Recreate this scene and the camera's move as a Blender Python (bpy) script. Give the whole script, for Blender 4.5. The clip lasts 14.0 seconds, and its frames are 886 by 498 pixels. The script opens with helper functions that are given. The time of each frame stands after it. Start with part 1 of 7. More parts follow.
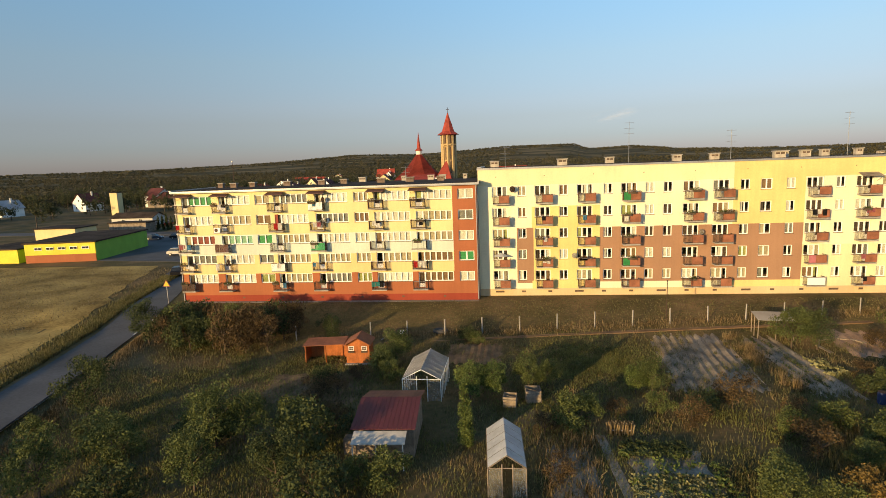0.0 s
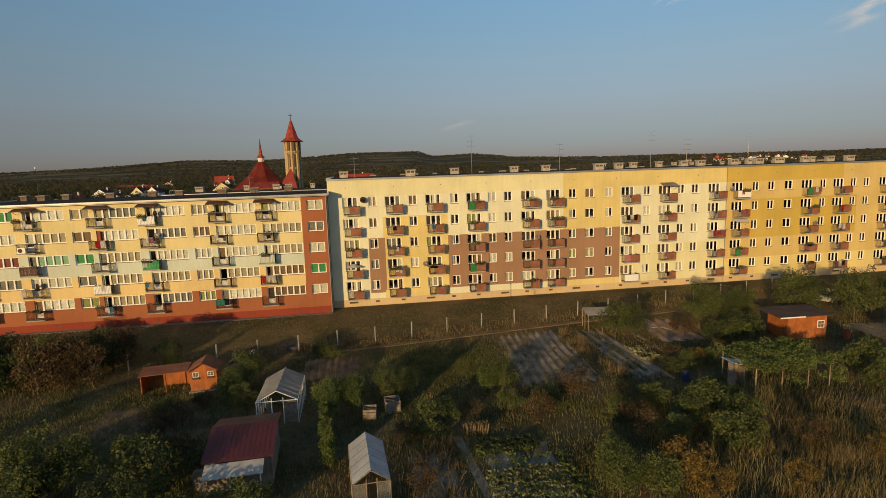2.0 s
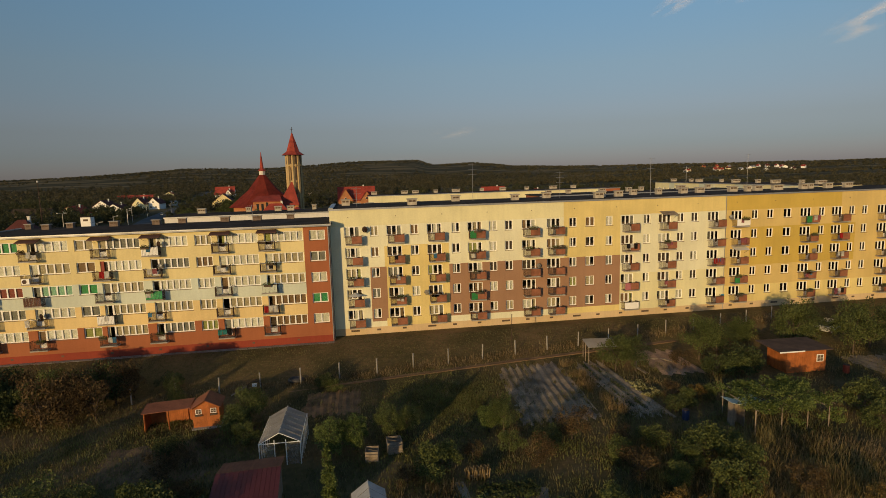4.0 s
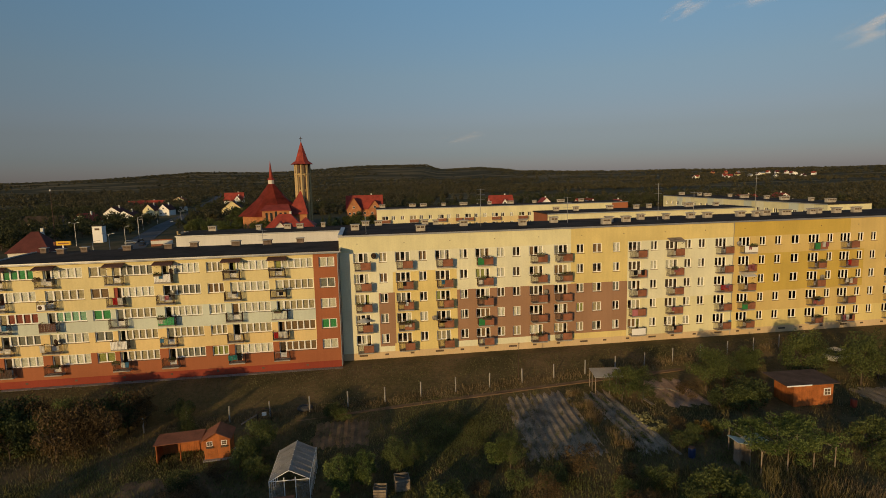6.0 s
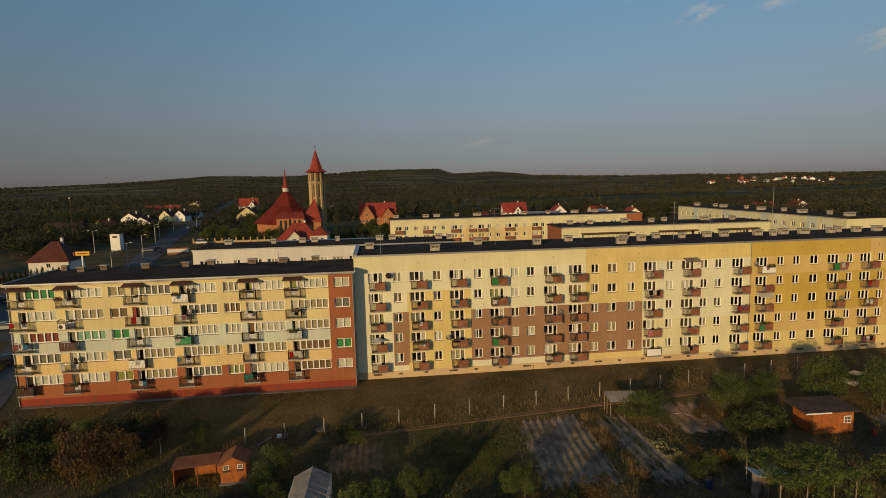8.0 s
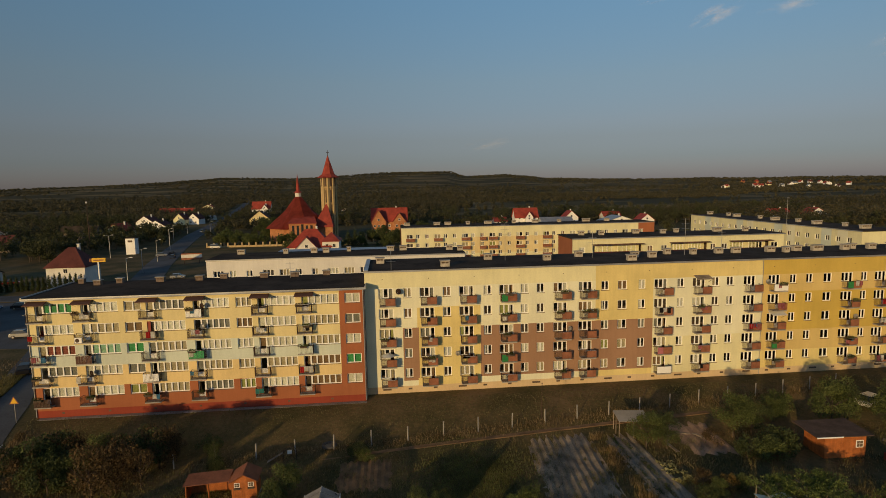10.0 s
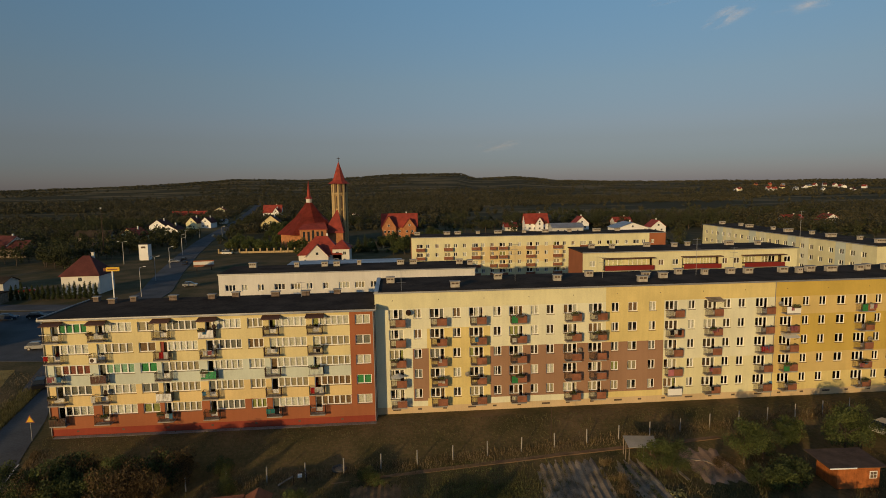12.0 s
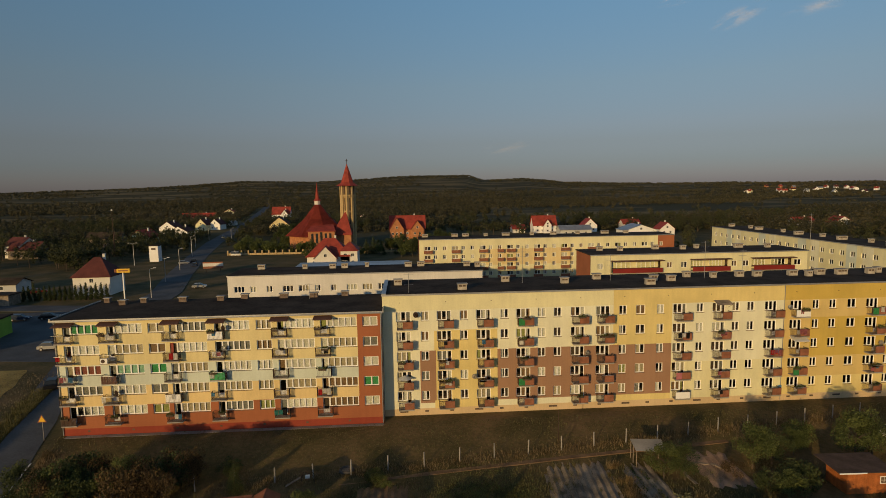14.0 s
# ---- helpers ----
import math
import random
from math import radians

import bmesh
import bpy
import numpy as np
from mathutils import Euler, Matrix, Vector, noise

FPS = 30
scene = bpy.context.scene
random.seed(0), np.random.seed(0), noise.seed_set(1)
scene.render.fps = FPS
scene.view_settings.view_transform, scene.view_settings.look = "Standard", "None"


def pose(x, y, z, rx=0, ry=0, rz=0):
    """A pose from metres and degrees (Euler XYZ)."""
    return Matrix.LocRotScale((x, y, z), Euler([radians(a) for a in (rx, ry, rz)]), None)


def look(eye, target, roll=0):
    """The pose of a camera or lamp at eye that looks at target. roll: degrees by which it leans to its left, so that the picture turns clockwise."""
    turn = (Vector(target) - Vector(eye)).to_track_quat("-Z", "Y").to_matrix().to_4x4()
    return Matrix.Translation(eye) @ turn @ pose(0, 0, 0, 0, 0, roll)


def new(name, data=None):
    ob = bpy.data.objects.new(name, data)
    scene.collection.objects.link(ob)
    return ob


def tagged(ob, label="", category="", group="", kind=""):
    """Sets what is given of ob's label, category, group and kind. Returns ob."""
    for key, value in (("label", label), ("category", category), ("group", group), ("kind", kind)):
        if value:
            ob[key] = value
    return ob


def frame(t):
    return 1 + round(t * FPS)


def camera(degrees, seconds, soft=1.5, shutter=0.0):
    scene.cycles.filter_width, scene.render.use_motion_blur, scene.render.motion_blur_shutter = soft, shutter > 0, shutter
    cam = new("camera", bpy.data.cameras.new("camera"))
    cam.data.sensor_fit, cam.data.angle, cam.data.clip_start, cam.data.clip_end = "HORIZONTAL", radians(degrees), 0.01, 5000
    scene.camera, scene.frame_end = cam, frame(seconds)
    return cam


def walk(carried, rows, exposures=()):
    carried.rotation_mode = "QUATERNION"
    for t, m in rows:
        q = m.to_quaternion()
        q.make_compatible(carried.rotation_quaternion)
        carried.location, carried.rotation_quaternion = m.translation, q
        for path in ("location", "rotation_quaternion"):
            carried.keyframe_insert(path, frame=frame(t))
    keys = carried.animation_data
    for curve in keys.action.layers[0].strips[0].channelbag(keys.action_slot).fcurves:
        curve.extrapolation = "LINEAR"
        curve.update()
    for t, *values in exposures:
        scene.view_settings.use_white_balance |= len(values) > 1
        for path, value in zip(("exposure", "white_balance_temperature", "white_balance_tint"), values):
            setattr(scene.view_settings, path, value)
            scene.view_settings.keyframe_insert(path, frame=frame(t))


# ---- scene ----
cam = camera(76.7, 14.0, soft=0.65)
PATH = [
    (0, (2.496, -71.34, 17.29), (2.256, -69.378, 16.987), -2.1),
    (0.5, (2.119, -71.481, 17.394), (2.223, -69.507, 17.086), -1.9),
    (1, (2.089, -71.538, 17.512), (2.289, -69.571, 17.207), -1.9),
    (1.5, (2.078, -71.516, 17.517), (2.336, -69.555, 17.217), -1.8),
    (2, (2.115, -71.532, 17.791), (2.409, -69.577, 17.494), -1.8),
    (2.5, (2.072, -71.536, 18.465), (2.377, -69.581, 18.173), -1.8),
    (3, (2.125, -71.586, 19.11), (2.428, -69.629, 18.829), -1.8),
    (5.5, (1.822, -71.589, 22.836), (2.102, -69.626, 22.575), -1.4),
    (6, (1.954, -71.823, 23.53), (2.225, -69.858, 23.275), -1.4),
    (6.5, (1.99, -71.837, 24.193), (2.249, -69.87, 23.942), -1.4),
    (7, (1.877, -71.779, 24.764), (2.127, -69.81, 24.518), -1.4),
    (7.5, (1.765, -71.717, 25.447), (2.004, -69.747, 25.203), -1.3),
    (8, (1.758, -71.664, 25.611), (1.986, -69.691, 25.371), -1.3),
    (10.5, (1.954, -71.9, 28.351), (2.133, -69.921, 28.12), -1.0),
    (11, (1.906, -71.81, 29.232), (2.076, -69.831, 29.002), -1.0),
    (11.5, (1.911, -71.727, 29.839), (2.072, -69.747, 29.609), -1.0),
    (12, (1.954, -71.78, 30.137), (2.107, -69.799, 29.91), -0.9),
    (12.5, (1.907, -71.86, 30.295), (2.053, -69.878, 30.069), -0.9),
    (13, (1.99, -71.912, 30.196), (2.128, -69.929, 29.974), -0.9),
    (13.5, (2.025, -71.972, 30.199), (2.157, -69.988, 29.979), -0.9),
    (14, (2.019, -71.984, 30.232), (2.144, -70.0, 30.012), -0.9),
]
walk(cam, [(t, look(eye, target, roll)) for t, eye, target, roll in PATH],
     [(t, stops, 6800, 18) for t, stops in [(0.0, 1.0), (0.5, 0.74), (1.0, 0.52), (1.5, 0.28), (2.0, 0.2), (2.5, 0.14), (3.2, 0.05), (5.5, -0.1), (8.0, -0.18), (14.0, -0.18)]])

# ---- world, sun ----
SUN_AZ, SUN_EL = 33.0, 9.0            # degrees to the left of straight behind, and above the horizon
world = bpy.data.worlds.new("world")
scene.world = world
world.use_nodes = True
wn, wl = world.node_tree.nodes, world.node_tree.links
sky = wn.new("ShaderNodeTexSky")
sky.sky_type = "NISHITA"
sky.sun_disc = False
sky.sun_elevation = radians(SUN_EL)
sky.sun_rotation = radians(180 + SUN_AZ)
sky.altitude, sky.air_density, sky.dust_density, sky.ozone_density = 150, 1.0, 0.4, 3.5
wn["Background"].inputs["Strength"].default_value = 0.125
# evening haze: the sky greys towards mauve near the horizon, all the way round
tc, sp, hz, mul = (wn.new("ShaderNode" + k) for k in ("TexCoord", "SeparateXYZ", "ValToRGB", "Mix"))
mul.data_type, mul.blend_type = "RGBA", "MULTIPLY"
mul.inputs["Factor"].default_value = 1.0
he = hz.color_ramp.elements
he[0].position, he[0].color = 0.0, (0.44, 0.44, 0.66, 1)
he[1].position, he[1].color = 0.30, (1.12, 1.11, 0.93, 1)
for at, c in ((0.04, (0.51, 0.475, 0.58, 1)), (0.075, (0.66, 0.525, 0.53, 1)), (0.10, (0.78, 0.60, 0.565, 1)), (0.17, (0.98, 0.79, 0.655, 1))):
    he.new(at).color = c
wl.new(tc.outputs["Generated"], sp.inputs[0])
wl.new(sp.outputs["Z"], hz.inputs[0])
wl.new(sky.outputs[0], mul.inputs["A"])
wl.new(hz.outputs[0], mul.inputs["B"])
wl.new(mul.outputs["Result"], wn["Background"].inputs["Color"])

sun = new("sun", bpy.data.lights.new("sun", "SUN"))
sun.data.energy, sun.data.angle, sun.data.color = 2.85, radians(0.6), (1.0, 0.715, 0.305)
to_sun = Vector((-math.sin(radians(SUN_AZ)) * math.cos(radians(SUN_EL)), -math.cos(radians(SUN_AZ)) * math.cos(radians(SUN_EL)), math.sin(radians(SUN_EL))))
sun.matrix_world = look(to_sun * 300, (0, 0, 0))

rng = random.Random(7)


# ---- materials ----
def material(name, color, rough=0.8, metal=0.0, var=0.12, scale=0.35, fine=6.0, bump=0.0, tint=None, island=0.0, streak=0.0, spec=0.3):
    """Procedural surface: base colour varied by a broad and a fine noise, with bump, optional streaks that run down and change from piece to piece."""
    m = bpy.data.materials.new(name)
    m.use_nodes = True
    n, l = m.node_tree.nodes, m.node_tree.links
    b = n["Principled BSDF"]
    b.inputs["Roughness"].default_value = rough
    b.inputs["Metallic"].default_value = metal
    b.inputs["Specular IOR Level"].default_value = spec
    geo = n.new("ShaderNodeNewGeometry")
    big, small = n.new("ShaderNodeTexNoise"), n.new("ShaderNodeTexNoise")
    big.inputs["Scale"].default_value, small.inputs["Scale"].default_value = scale, fine
    big.inputs["Detail"].default_value, small.inputs["Detail"].default_value = 4, 3
    l.new(geo.outputs["Position"], big.inputs["Vector"])
    l.new(geo.outputs["Position"], small.inputs["Vector"])
    dark = [c * (1 - 2.2 * var) for c in color]
    lite = [min(1, c * (1 + 1.6 * var)) for c in (tint or color)]
    ramp = n.new("ShaderNodeValToRGB")
    ramp.color_ramp.elements[0].position, ramp.color_ramp.elements[1].position = 0.3, 0.7
    ramp.color_ramp.elements[0].color, ramp.color_ramp.elements[1].color = (*dark, 1), (*lite, 1)
    add = n.new("ShaderNodeMath")
    add.operation = "MULTIPLY_ADD"
    l.new(small.outputs["Fac"], add.inputs[0])
    add.inputs[1].default_value = 0.45
    l.new(big.outputs["Fac"], add.inputs[2])
    sub = n.new("ShaderNodeMath")
    sub.operation = "SUBTRACT"
    l.new(add.outputs[0], sub.inputs[0])
    sub.inputs[1].default_value = 0.22
    last = sub
    if streak:
        mp, st = n.new("ShaderNodeMapping"), n.new("ShaderNodeTexNoise")
        mp.inputs["Scale"].default_value = (2.5, 2.5, 0.18)
        st.inputs["Scale"].default_value = 1.0
        l.new(geo.outputs["Position"], mp.inputs["Vector"])
        l.new(mp.outputs[0], st.inputs["Vector"])
        s2 = n.new("ShaderNodeMath")
        s2.operation = "MULTIPLY_ADD"
        l.new(st.outputs["Fac"], s2.inputs[0])
        s2.inputs[1].default_value = streak
        l.new(last.outputs[0], s2.inputs[2])
        s3 = n.new("ShaderNodeMath")
        s3.operation = "SUBTRACT"
        l.new(s2.outputs[0], s3.inputs[0])
        s3.inputs[1].default_value = streak * 0.5
        last = s3
    if island:
        s4 = n.new("ShaderNodeMath")
        s4.operation = "MULTIPLY_ADD"
        l.new(geo.outputs["Random Per Island"], s4.inputs[0])
        s4.inputs[1].default_value = island
        l.new(last.outputs[0], s4.inputs[2])
        s5 = n.new("ShaderNodeMath")
        s5.operation = "SUBTRACT"
        l.new(s4.outputs[0], s5.inputs[0])
        s5.inputs[1].default_value = island * 0.5
        last = s5
    l.new(last.outputs[0], ramp.inputs[0])
    l.new(ramp.outputs[0], b.inputs["Base Color"])
    if bump:
        bp = n.new("ShaderNodeBump")
        bp.inputs["Strength"].default_value, bp.inputs["Distance"].default_value = 0.6, bump
        l.new(small.outputs["Fac"], bp.inputs["Height"])
        l.new(bp.outputs[0], b.inputs["Normal"])
    return m


def leaf_material(name, dark, lite, scale=0.5):
    """Leaves: colour differs from leaf to leaf, with some light let through."""
    m = material(name, dark, 0.65, var=0.0, scale=scale, fine=3.0, tint=lite, island=0.5, spec=0.2)
    n, l = m.node_tree.nodes, m.node_tree.links
    tr, mix = n.new("ShaderNodeBsdfTranslucent"), n.new("ShaderNodeMixShader")
    ramp = next(x for x in n if x.type == "VALTORGB")
    l.new(ramp.outputs[0], tr.inputs["Color"])
    mix.inputs[0].default_value = 0.25
    l.new(n["Principled BSDF"].outputs[0], mix.inputs[1])
    l.new(tr.outputs[0], mix.inputs[2])
    l.new(mix.outputs[0], n["Material Output"].inputs["Surface"])
    return m


def glass_material(name, tintc=(0.9, 0.93, 0.95)):
    """A thin pane: mirror-like by the Fresnel term, else clear."""
    m = bpy.data.materials.new(name)
    m.use_nodes = True
    n, l = m.node_tree.nodes, m.node_tree.links
    n.remove(n["Principled BSDF"])
    tr, gl, mix, fr = (n.new("ShaderNode" + s) for s in ("BsdfTransparent", "BsdfGlossy", "MixShader", "Fresnel"))
    tr.inputs["Color"].default_value = (*tintc, 1)
    gl.inputs["Roughness"].default_value = 0.03
    fr.inputs["IOR"].default_value = 1.75
    l.new(fr.outputs[0], mix.inputs[0])
    l.new(tr.outputs[0], mix.inputs[1])
    l.new(gl.outputs[0], mix.inputs[2])
    l.new(mix.outputs[0], n["Material Output"].inputs["Surface"])
    return m


def cloudy_glazing(name, color, clear):
    """Old greenhouse glazing: partly clear, partly a dull milky film."""
    m = material(name, color, 0.45, var=0.12, scale=1.2, fine=8)
    n, l = m.node_tree.nodes, m.node_tree.links
    tr, mix = n.new("ShaderNodeBsdfTransparent"), n.new("ShaderNodeMixShader")
    mix.inputs[0].default_value = clear
    l.new(n["Principled BSDF"].outputs[0], mix.inputs[1])
    l.new(tr.outputs[0], mix.inputs[2])
    l.new(mix.outputs[0], n["Material Output"].inputs["Surface"])
    return m


M = {}
PL = dict(rough=0.9, var=0.05, scale=0.25, fine=5.0, bump=0.004, streak=0.35)
M["cream"] = material("cream_plaster", (0.78, 0.735, 0.45), **PL)
M["ivory"] = material("ivory_plaster", (0.80, 0.785, 0.575), **PL)
M["yellow"] = material("yellow_plaster", (0.76, 0.62, 0.26), **PL)
M["ochre"] = material("ochre_plaster", (0.60, 0.43, 0.10), **PL)
M["sand_ochre"] = material("pale_ochre_plaster", (0.68, 0.51, 0.20), **PL)
M["sand"] = material("sand_plaster", (0.76, 0.62, 0.33), **PL)
M["brown"] = material("brown_plaster", (0.36, 0.21, 0.13), **PL)
M["plinth"] = material("plinth_plaster", (0.66, 0.50, 0.30), **PL)
M["lb_yellow"] = material("pale_yellow_plaster", (0.76, 0.65, 0.34), **PL)
M["lb_deep"] = material("deep_yellow_plaster", (0.78, 0.60, 0.29), **PL)
M["mint"] = material("grey_green_plaster", (0.62, 0.68, 0.58), **PL)
M["terracotta"] = material("terracotta_plaster", (0.37, 0.13, 0.06), **PL)
M["redplinth"] = material("dark_red_plinth", (0.29, 0.055, 0.032), **PL)
M["grey"] = material("grey_plaster", (0.55, 0.56, 0.54), **PL)
M["offwhite"] = material("off_white_plaster", (0.74, 0.72, 0.66), **PL)
M["white"] = material("white_paint", (0.90, 0.90, 0.87), 0.5, var=0.03)
M["felt"] = material("bitumen_roof_felt", (0.062, 0.047, 0.036), 0.97, var=0.2, scale=0.3, fine=3, bump=0.01, streak=0.2, spec=0.08)
M["zinc"] = material("zinc_sheet", (0.42, 0.43, 0.44), 0.45, 0.6, var=0.1)
M["concrete"] = material("concrete", (0.36, 0.34, 0.31), 0.9, var=0.14, scale=0.8, fine=8, bump=0.006)
# dark brown stands for missing light in rooms, vents, slits and shed panes
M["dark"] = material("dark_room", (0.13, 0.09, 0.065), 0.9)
M["panel_red"] = material("brick_red_panel", (0.285, 0.115, 0.065), 0.7, var=0.14, scale=1.2, fine=9, streak=0.3)
M["iron"] = material("rusty_dark_iron", (0.075, 0.046, 0.034), 0.7, 0.1, var=0.16, scale=1.5, fine=9)
M["brick_dark"] = material("sooty_chimney_brick", (0.20, 0.15, 0.12), 0.9, var=0.16, scale=1.5, fine=9, bump=0.01)
M["brick"] = material("chimney_brick", (0.46, 0.42, 0.35), 0.9, var=0.12, scale=1.5, fine=9, bump=0.01)
M["awning"] = material("brown_awning", (0.12, 0.06, 0.045), 0.7, var=0.1)
M["redtile"] = material("red_roof_tile", (0.33, 0.055, 0.035), 0.7, var=0.14, scale=0.4, fine=4, bump=0.02, streak=0.3)
M["darktile"] = material("dark_red_tile", (0.115, 0.034, 0.028), 0.8, var=0.14, scale=0.4, fine=4, bump=0.02)
M["asphalt"] = material("asphalt", (0.095, 0.096, 0.10), 0.9, var=0.16, scale=0.15, fine=4, bump=0.006)
M["paint"] = material("road_paint", (0.6, 0.6, 0.57), 0.7, var=0.15, scale=1.0)
M["paving"] = material("grey_paving", (0.28, 0.26, 0.24), 0.9, var=0.12, scale=0.6, fine=6)
M["bark"] = material("bark", (0.10, 0.075, 0.055), 0.95, var=0.2, scale=2, fine=12, bump=0.02)
M["wood_orange"] = material("orange_stained_wood", (0.42, 0.135, 0.04), 0.65, var=0.14, scale=1.2, fine=9, streak=0.5)
M["roof_rust"] = material("rust_brown_roof", (0.25, 0.09, 0.05), 0.75, var=0.14, scale=0.8, fine=6)
M["maroon"] = material("maroon_sheet_roof", (0.125, 0.03, 0.032), 0.6, 0.0, var=0.08, scale=0.7, fine=4)
M["film"] = material("cloudy_film", (0.46, 0.47, 0.47), 0.5, var=0.10, scale=0.8, fine=5)
M["wood_grey"] = material("weathered_wood", (0.27, 0.22, 0.17), 0.9, var=0.18, scale=1.5, fine=10, streak=0.5)
M["glass"] = glass_material("window_glass")
M["ghglass"] = cloudy_glazing("greenhouse_glazing", (0.42, 0.40, 0.37), 0.5)
M["ghside"] = cloudy_glazing("greenhouse_side_glazing", (0.42, 0.42, 0.40), 0.82)
M["canvas"] = material("pale_canvas", (0.50, 0.46, 0.40), 0.9, var=0.08, scale=1.5, fine=8)
M["brown_felt"] = material("brown_roof_felt", (0.10, 0.065, 0.05), 0.9, var=0.15, scale=0.8, fine=5)
M["track"] = material("trodden_earth", (0.22, 0.135, 0.075), 0.95, var=0.15, scale=0.8, fine=5, bump=0.02)
M["reed"] = leaf_material("reed_blade", (0.11, 0.098, 0.036), (0.32, 0.26, 0.11))
M["soil_grey"] = material("grey_soil", (0.31, 0.25, 0.19), 0.95, var=0.2, scale=0.6, fine=6, bump=0.03)
M["soil_red"] = material("reddish_soil", (0.36, 0.24, 0.17), 0.95, var=0.16, scale=0.5, fine=6, bump=0.02)
# sills darkened to carry the brown shadow below each window in their colour
M["sill"] = material("brown_sill_sheet", (0.16, 0.11, 0.075), 0.5, var=0.1)
M["loggia_red"] = material("dark_red_sheet", (0.25, 0.028, 0.022), 0.6, var=0.08)
M["soil"] = material("dry_soil", (0.30, 0.235, 0.17), 0.95, var=0.2, scale=0.6, fine=6, bump=0.03)
M["leaf"] = leaf_material("green_leaf", (0.060, 0.080, 0.024), (0.150, 0.175, 0.056))
M["leaf_dark"] = leaf_material("dark_leaf", (0.036, 0.050, 0.019), (0.100, 0.122, 0.044))
M["leaf_dry"] = leaf_material("dry_leaf", (0.055, 0.038, 0.018), (0.165, 0.110, 0.050))
M["leaf_bright"] = leaf_material("bright_leaf", (0.06, 0.092, 0.023), (0.181, 0.224, 0.063))
M["leaf_pale"] = leaf_material("pale_leaf", (0.138, 0.138, 0.056), (0.4, 0.375, 0.175))
M["leaf_yellow"] = leaf_material("yellow_leaf", (0.10, 0.068, 0.018), (0.30, 0.20, 0.06))
M["straw"] = leaf_material("straw_blade", (0.10, 0.070, 0.032), (0.34, 0.25, 0.13))
M["blade"] = leaf_material("grass_blade", (0.082, 0.080, 0.030), (0.215, 0.190, 0.078))
M["blade_green"] = leaf_material("green_blade", (0.088, 0.096, 0.030), (0.21, 0.215, 0.066))
M["leaf_far"] = leaf_material("dull_leaf", (0.040, 0.048, 0.020), (0.090, 0.094, 0.040), 0.03)
M["woods"] = leaf_material("far_foliage", (0.046, 0.048, 0.026), (0.120, 0.104, 0.054), 0.006)
# the bright entry is pale cloth with sun glare on the panes coloured in
CURTAIN = {}
# the first, dark brown entry is no cloth: its colour gives an unlit room
for key, c in dict(dim=(0.085, 0.062, 0.045), bright=(0.78, 0.78, 0.72), white=(0.66, 0.65, 0.58), cream=(0.46, 0.40, 0.28), tan=(0.25, 0.16, 0.09), green=(0.06, 0.34, 0.13), teal=(0.30, 0.55, 0.42),
                   grey=(0.24, 0.24, 0.22), red=(0.30, 0.08, 0.06), blue=(0.15, 0.28, 0.42), ygreen=(0.34, 0.36, 0.13)).items():
    CURTAIN[key] = material("curtain_" + key, c, 0.9, var=0.08, scale=3, fine=14)


# ---- mesh helpers ----
def box(bm, x0, x1, y0, y1, z0, z1, mi=0):
    v = [bm.verts.new((x, y, z)) for z in (z0, z1) for x, y in ((x0, y0), (x1, y0), (x1, y1), (x0, y1))]
    for q in ((0, 3, 2, 1), (4, 5, 6, 7), (0, 1, 5, 4), (1, 2, 6, 5), (2, 3, 7, 6), (3, 0, 4, 7)):
        bm.faces.new([v[i] for i in q]).material_index = mi


def bar(bm, a, b, w, mi=0, sides=4, w2=None):
    """A straight bar or tapered pole from a to b."""
    a, b = Vector(a), Vector(b)
    d = (b - a).normalized()
    u = d.orthogonal().normalized()
    v = d.cross(u)
    rings = []
    for p, r in ((a, w), (b, w if w2 is None else w2)):
        rings.append([bm.verts.new(p + r * (math.cos(t) * u + math.sin(t) * v)) for t in (2 * math.pi * (k + 0.5) / sides for k in range(sides))])
    for k in range(sides):
        bm.faces.new((rings[0][k], rings[0][(k + 1) % sides], rings[1][(k + 1) % sides], rings[1][k])).material_index = mi
    bm.faces.new(rings[0][::-1]).material_index = mi
    bm.faces.new(rings[1]).material_index = mi


def prism(bm, outline, z0, z1, mi=0):
    """An upright block over a plan outline (counter-clockwise)."""
    lo, hi = [[bm.verts.new((x, y, z)) for x, y in outline] for z in (z0, z1)]
    n = len(outline)
    for k in range(n):
        bm.faces.new((lo[k], lo[(k + 1) % n], hi[(k + 1) % n], hi[k])).material_index = mi
    bm.faces.new(hi).material_index = mi
    bm.faces.new(lo[::-1]).material_index = mi


def part(name, bm, mats, parent=None, label=""):
    """Links a bmesh, or a ready mesh, as one object, under a thing where one is given."""
    if isinstance(bm, bpy.types.Mesh):
        me = bm
    else:
        me = bpy.data.meshes.new(name)
        bm.to_mesh(me)
        bm.free()
        for m in mats if isinstance(mats, (list, tuple)) else [mats]:
            me.materials.append(m)
    ob = new(name, me)
    ob.parent = parent
    if label:
        ob["label"] = label
    return ob


def thing(name, label, category, m=None, group="", kind=""):
    e = new(name)
    e.empty_display_size = 0.3
    if m is not None:
        e.matrix_world = m
    return tagged(e, label, category, group, kind)


def smooth(a, b, v):
    t = min(1.0, max(0.0, (v - a) / (b - a)))
    return t * t * (3 - 2 * t)


# ---- ground ----
HILL = [(-180, 5), (-40, 5), (-34, 6), (-28, 8), (-20, 14), (-16, 19), (-9, 17), (-5, 20), (-2, 23), (0, 25), (6.3, 25), (7.8, 16), (12, 18), (16, 10), (25, 6), (40, 4), (180, 4)]


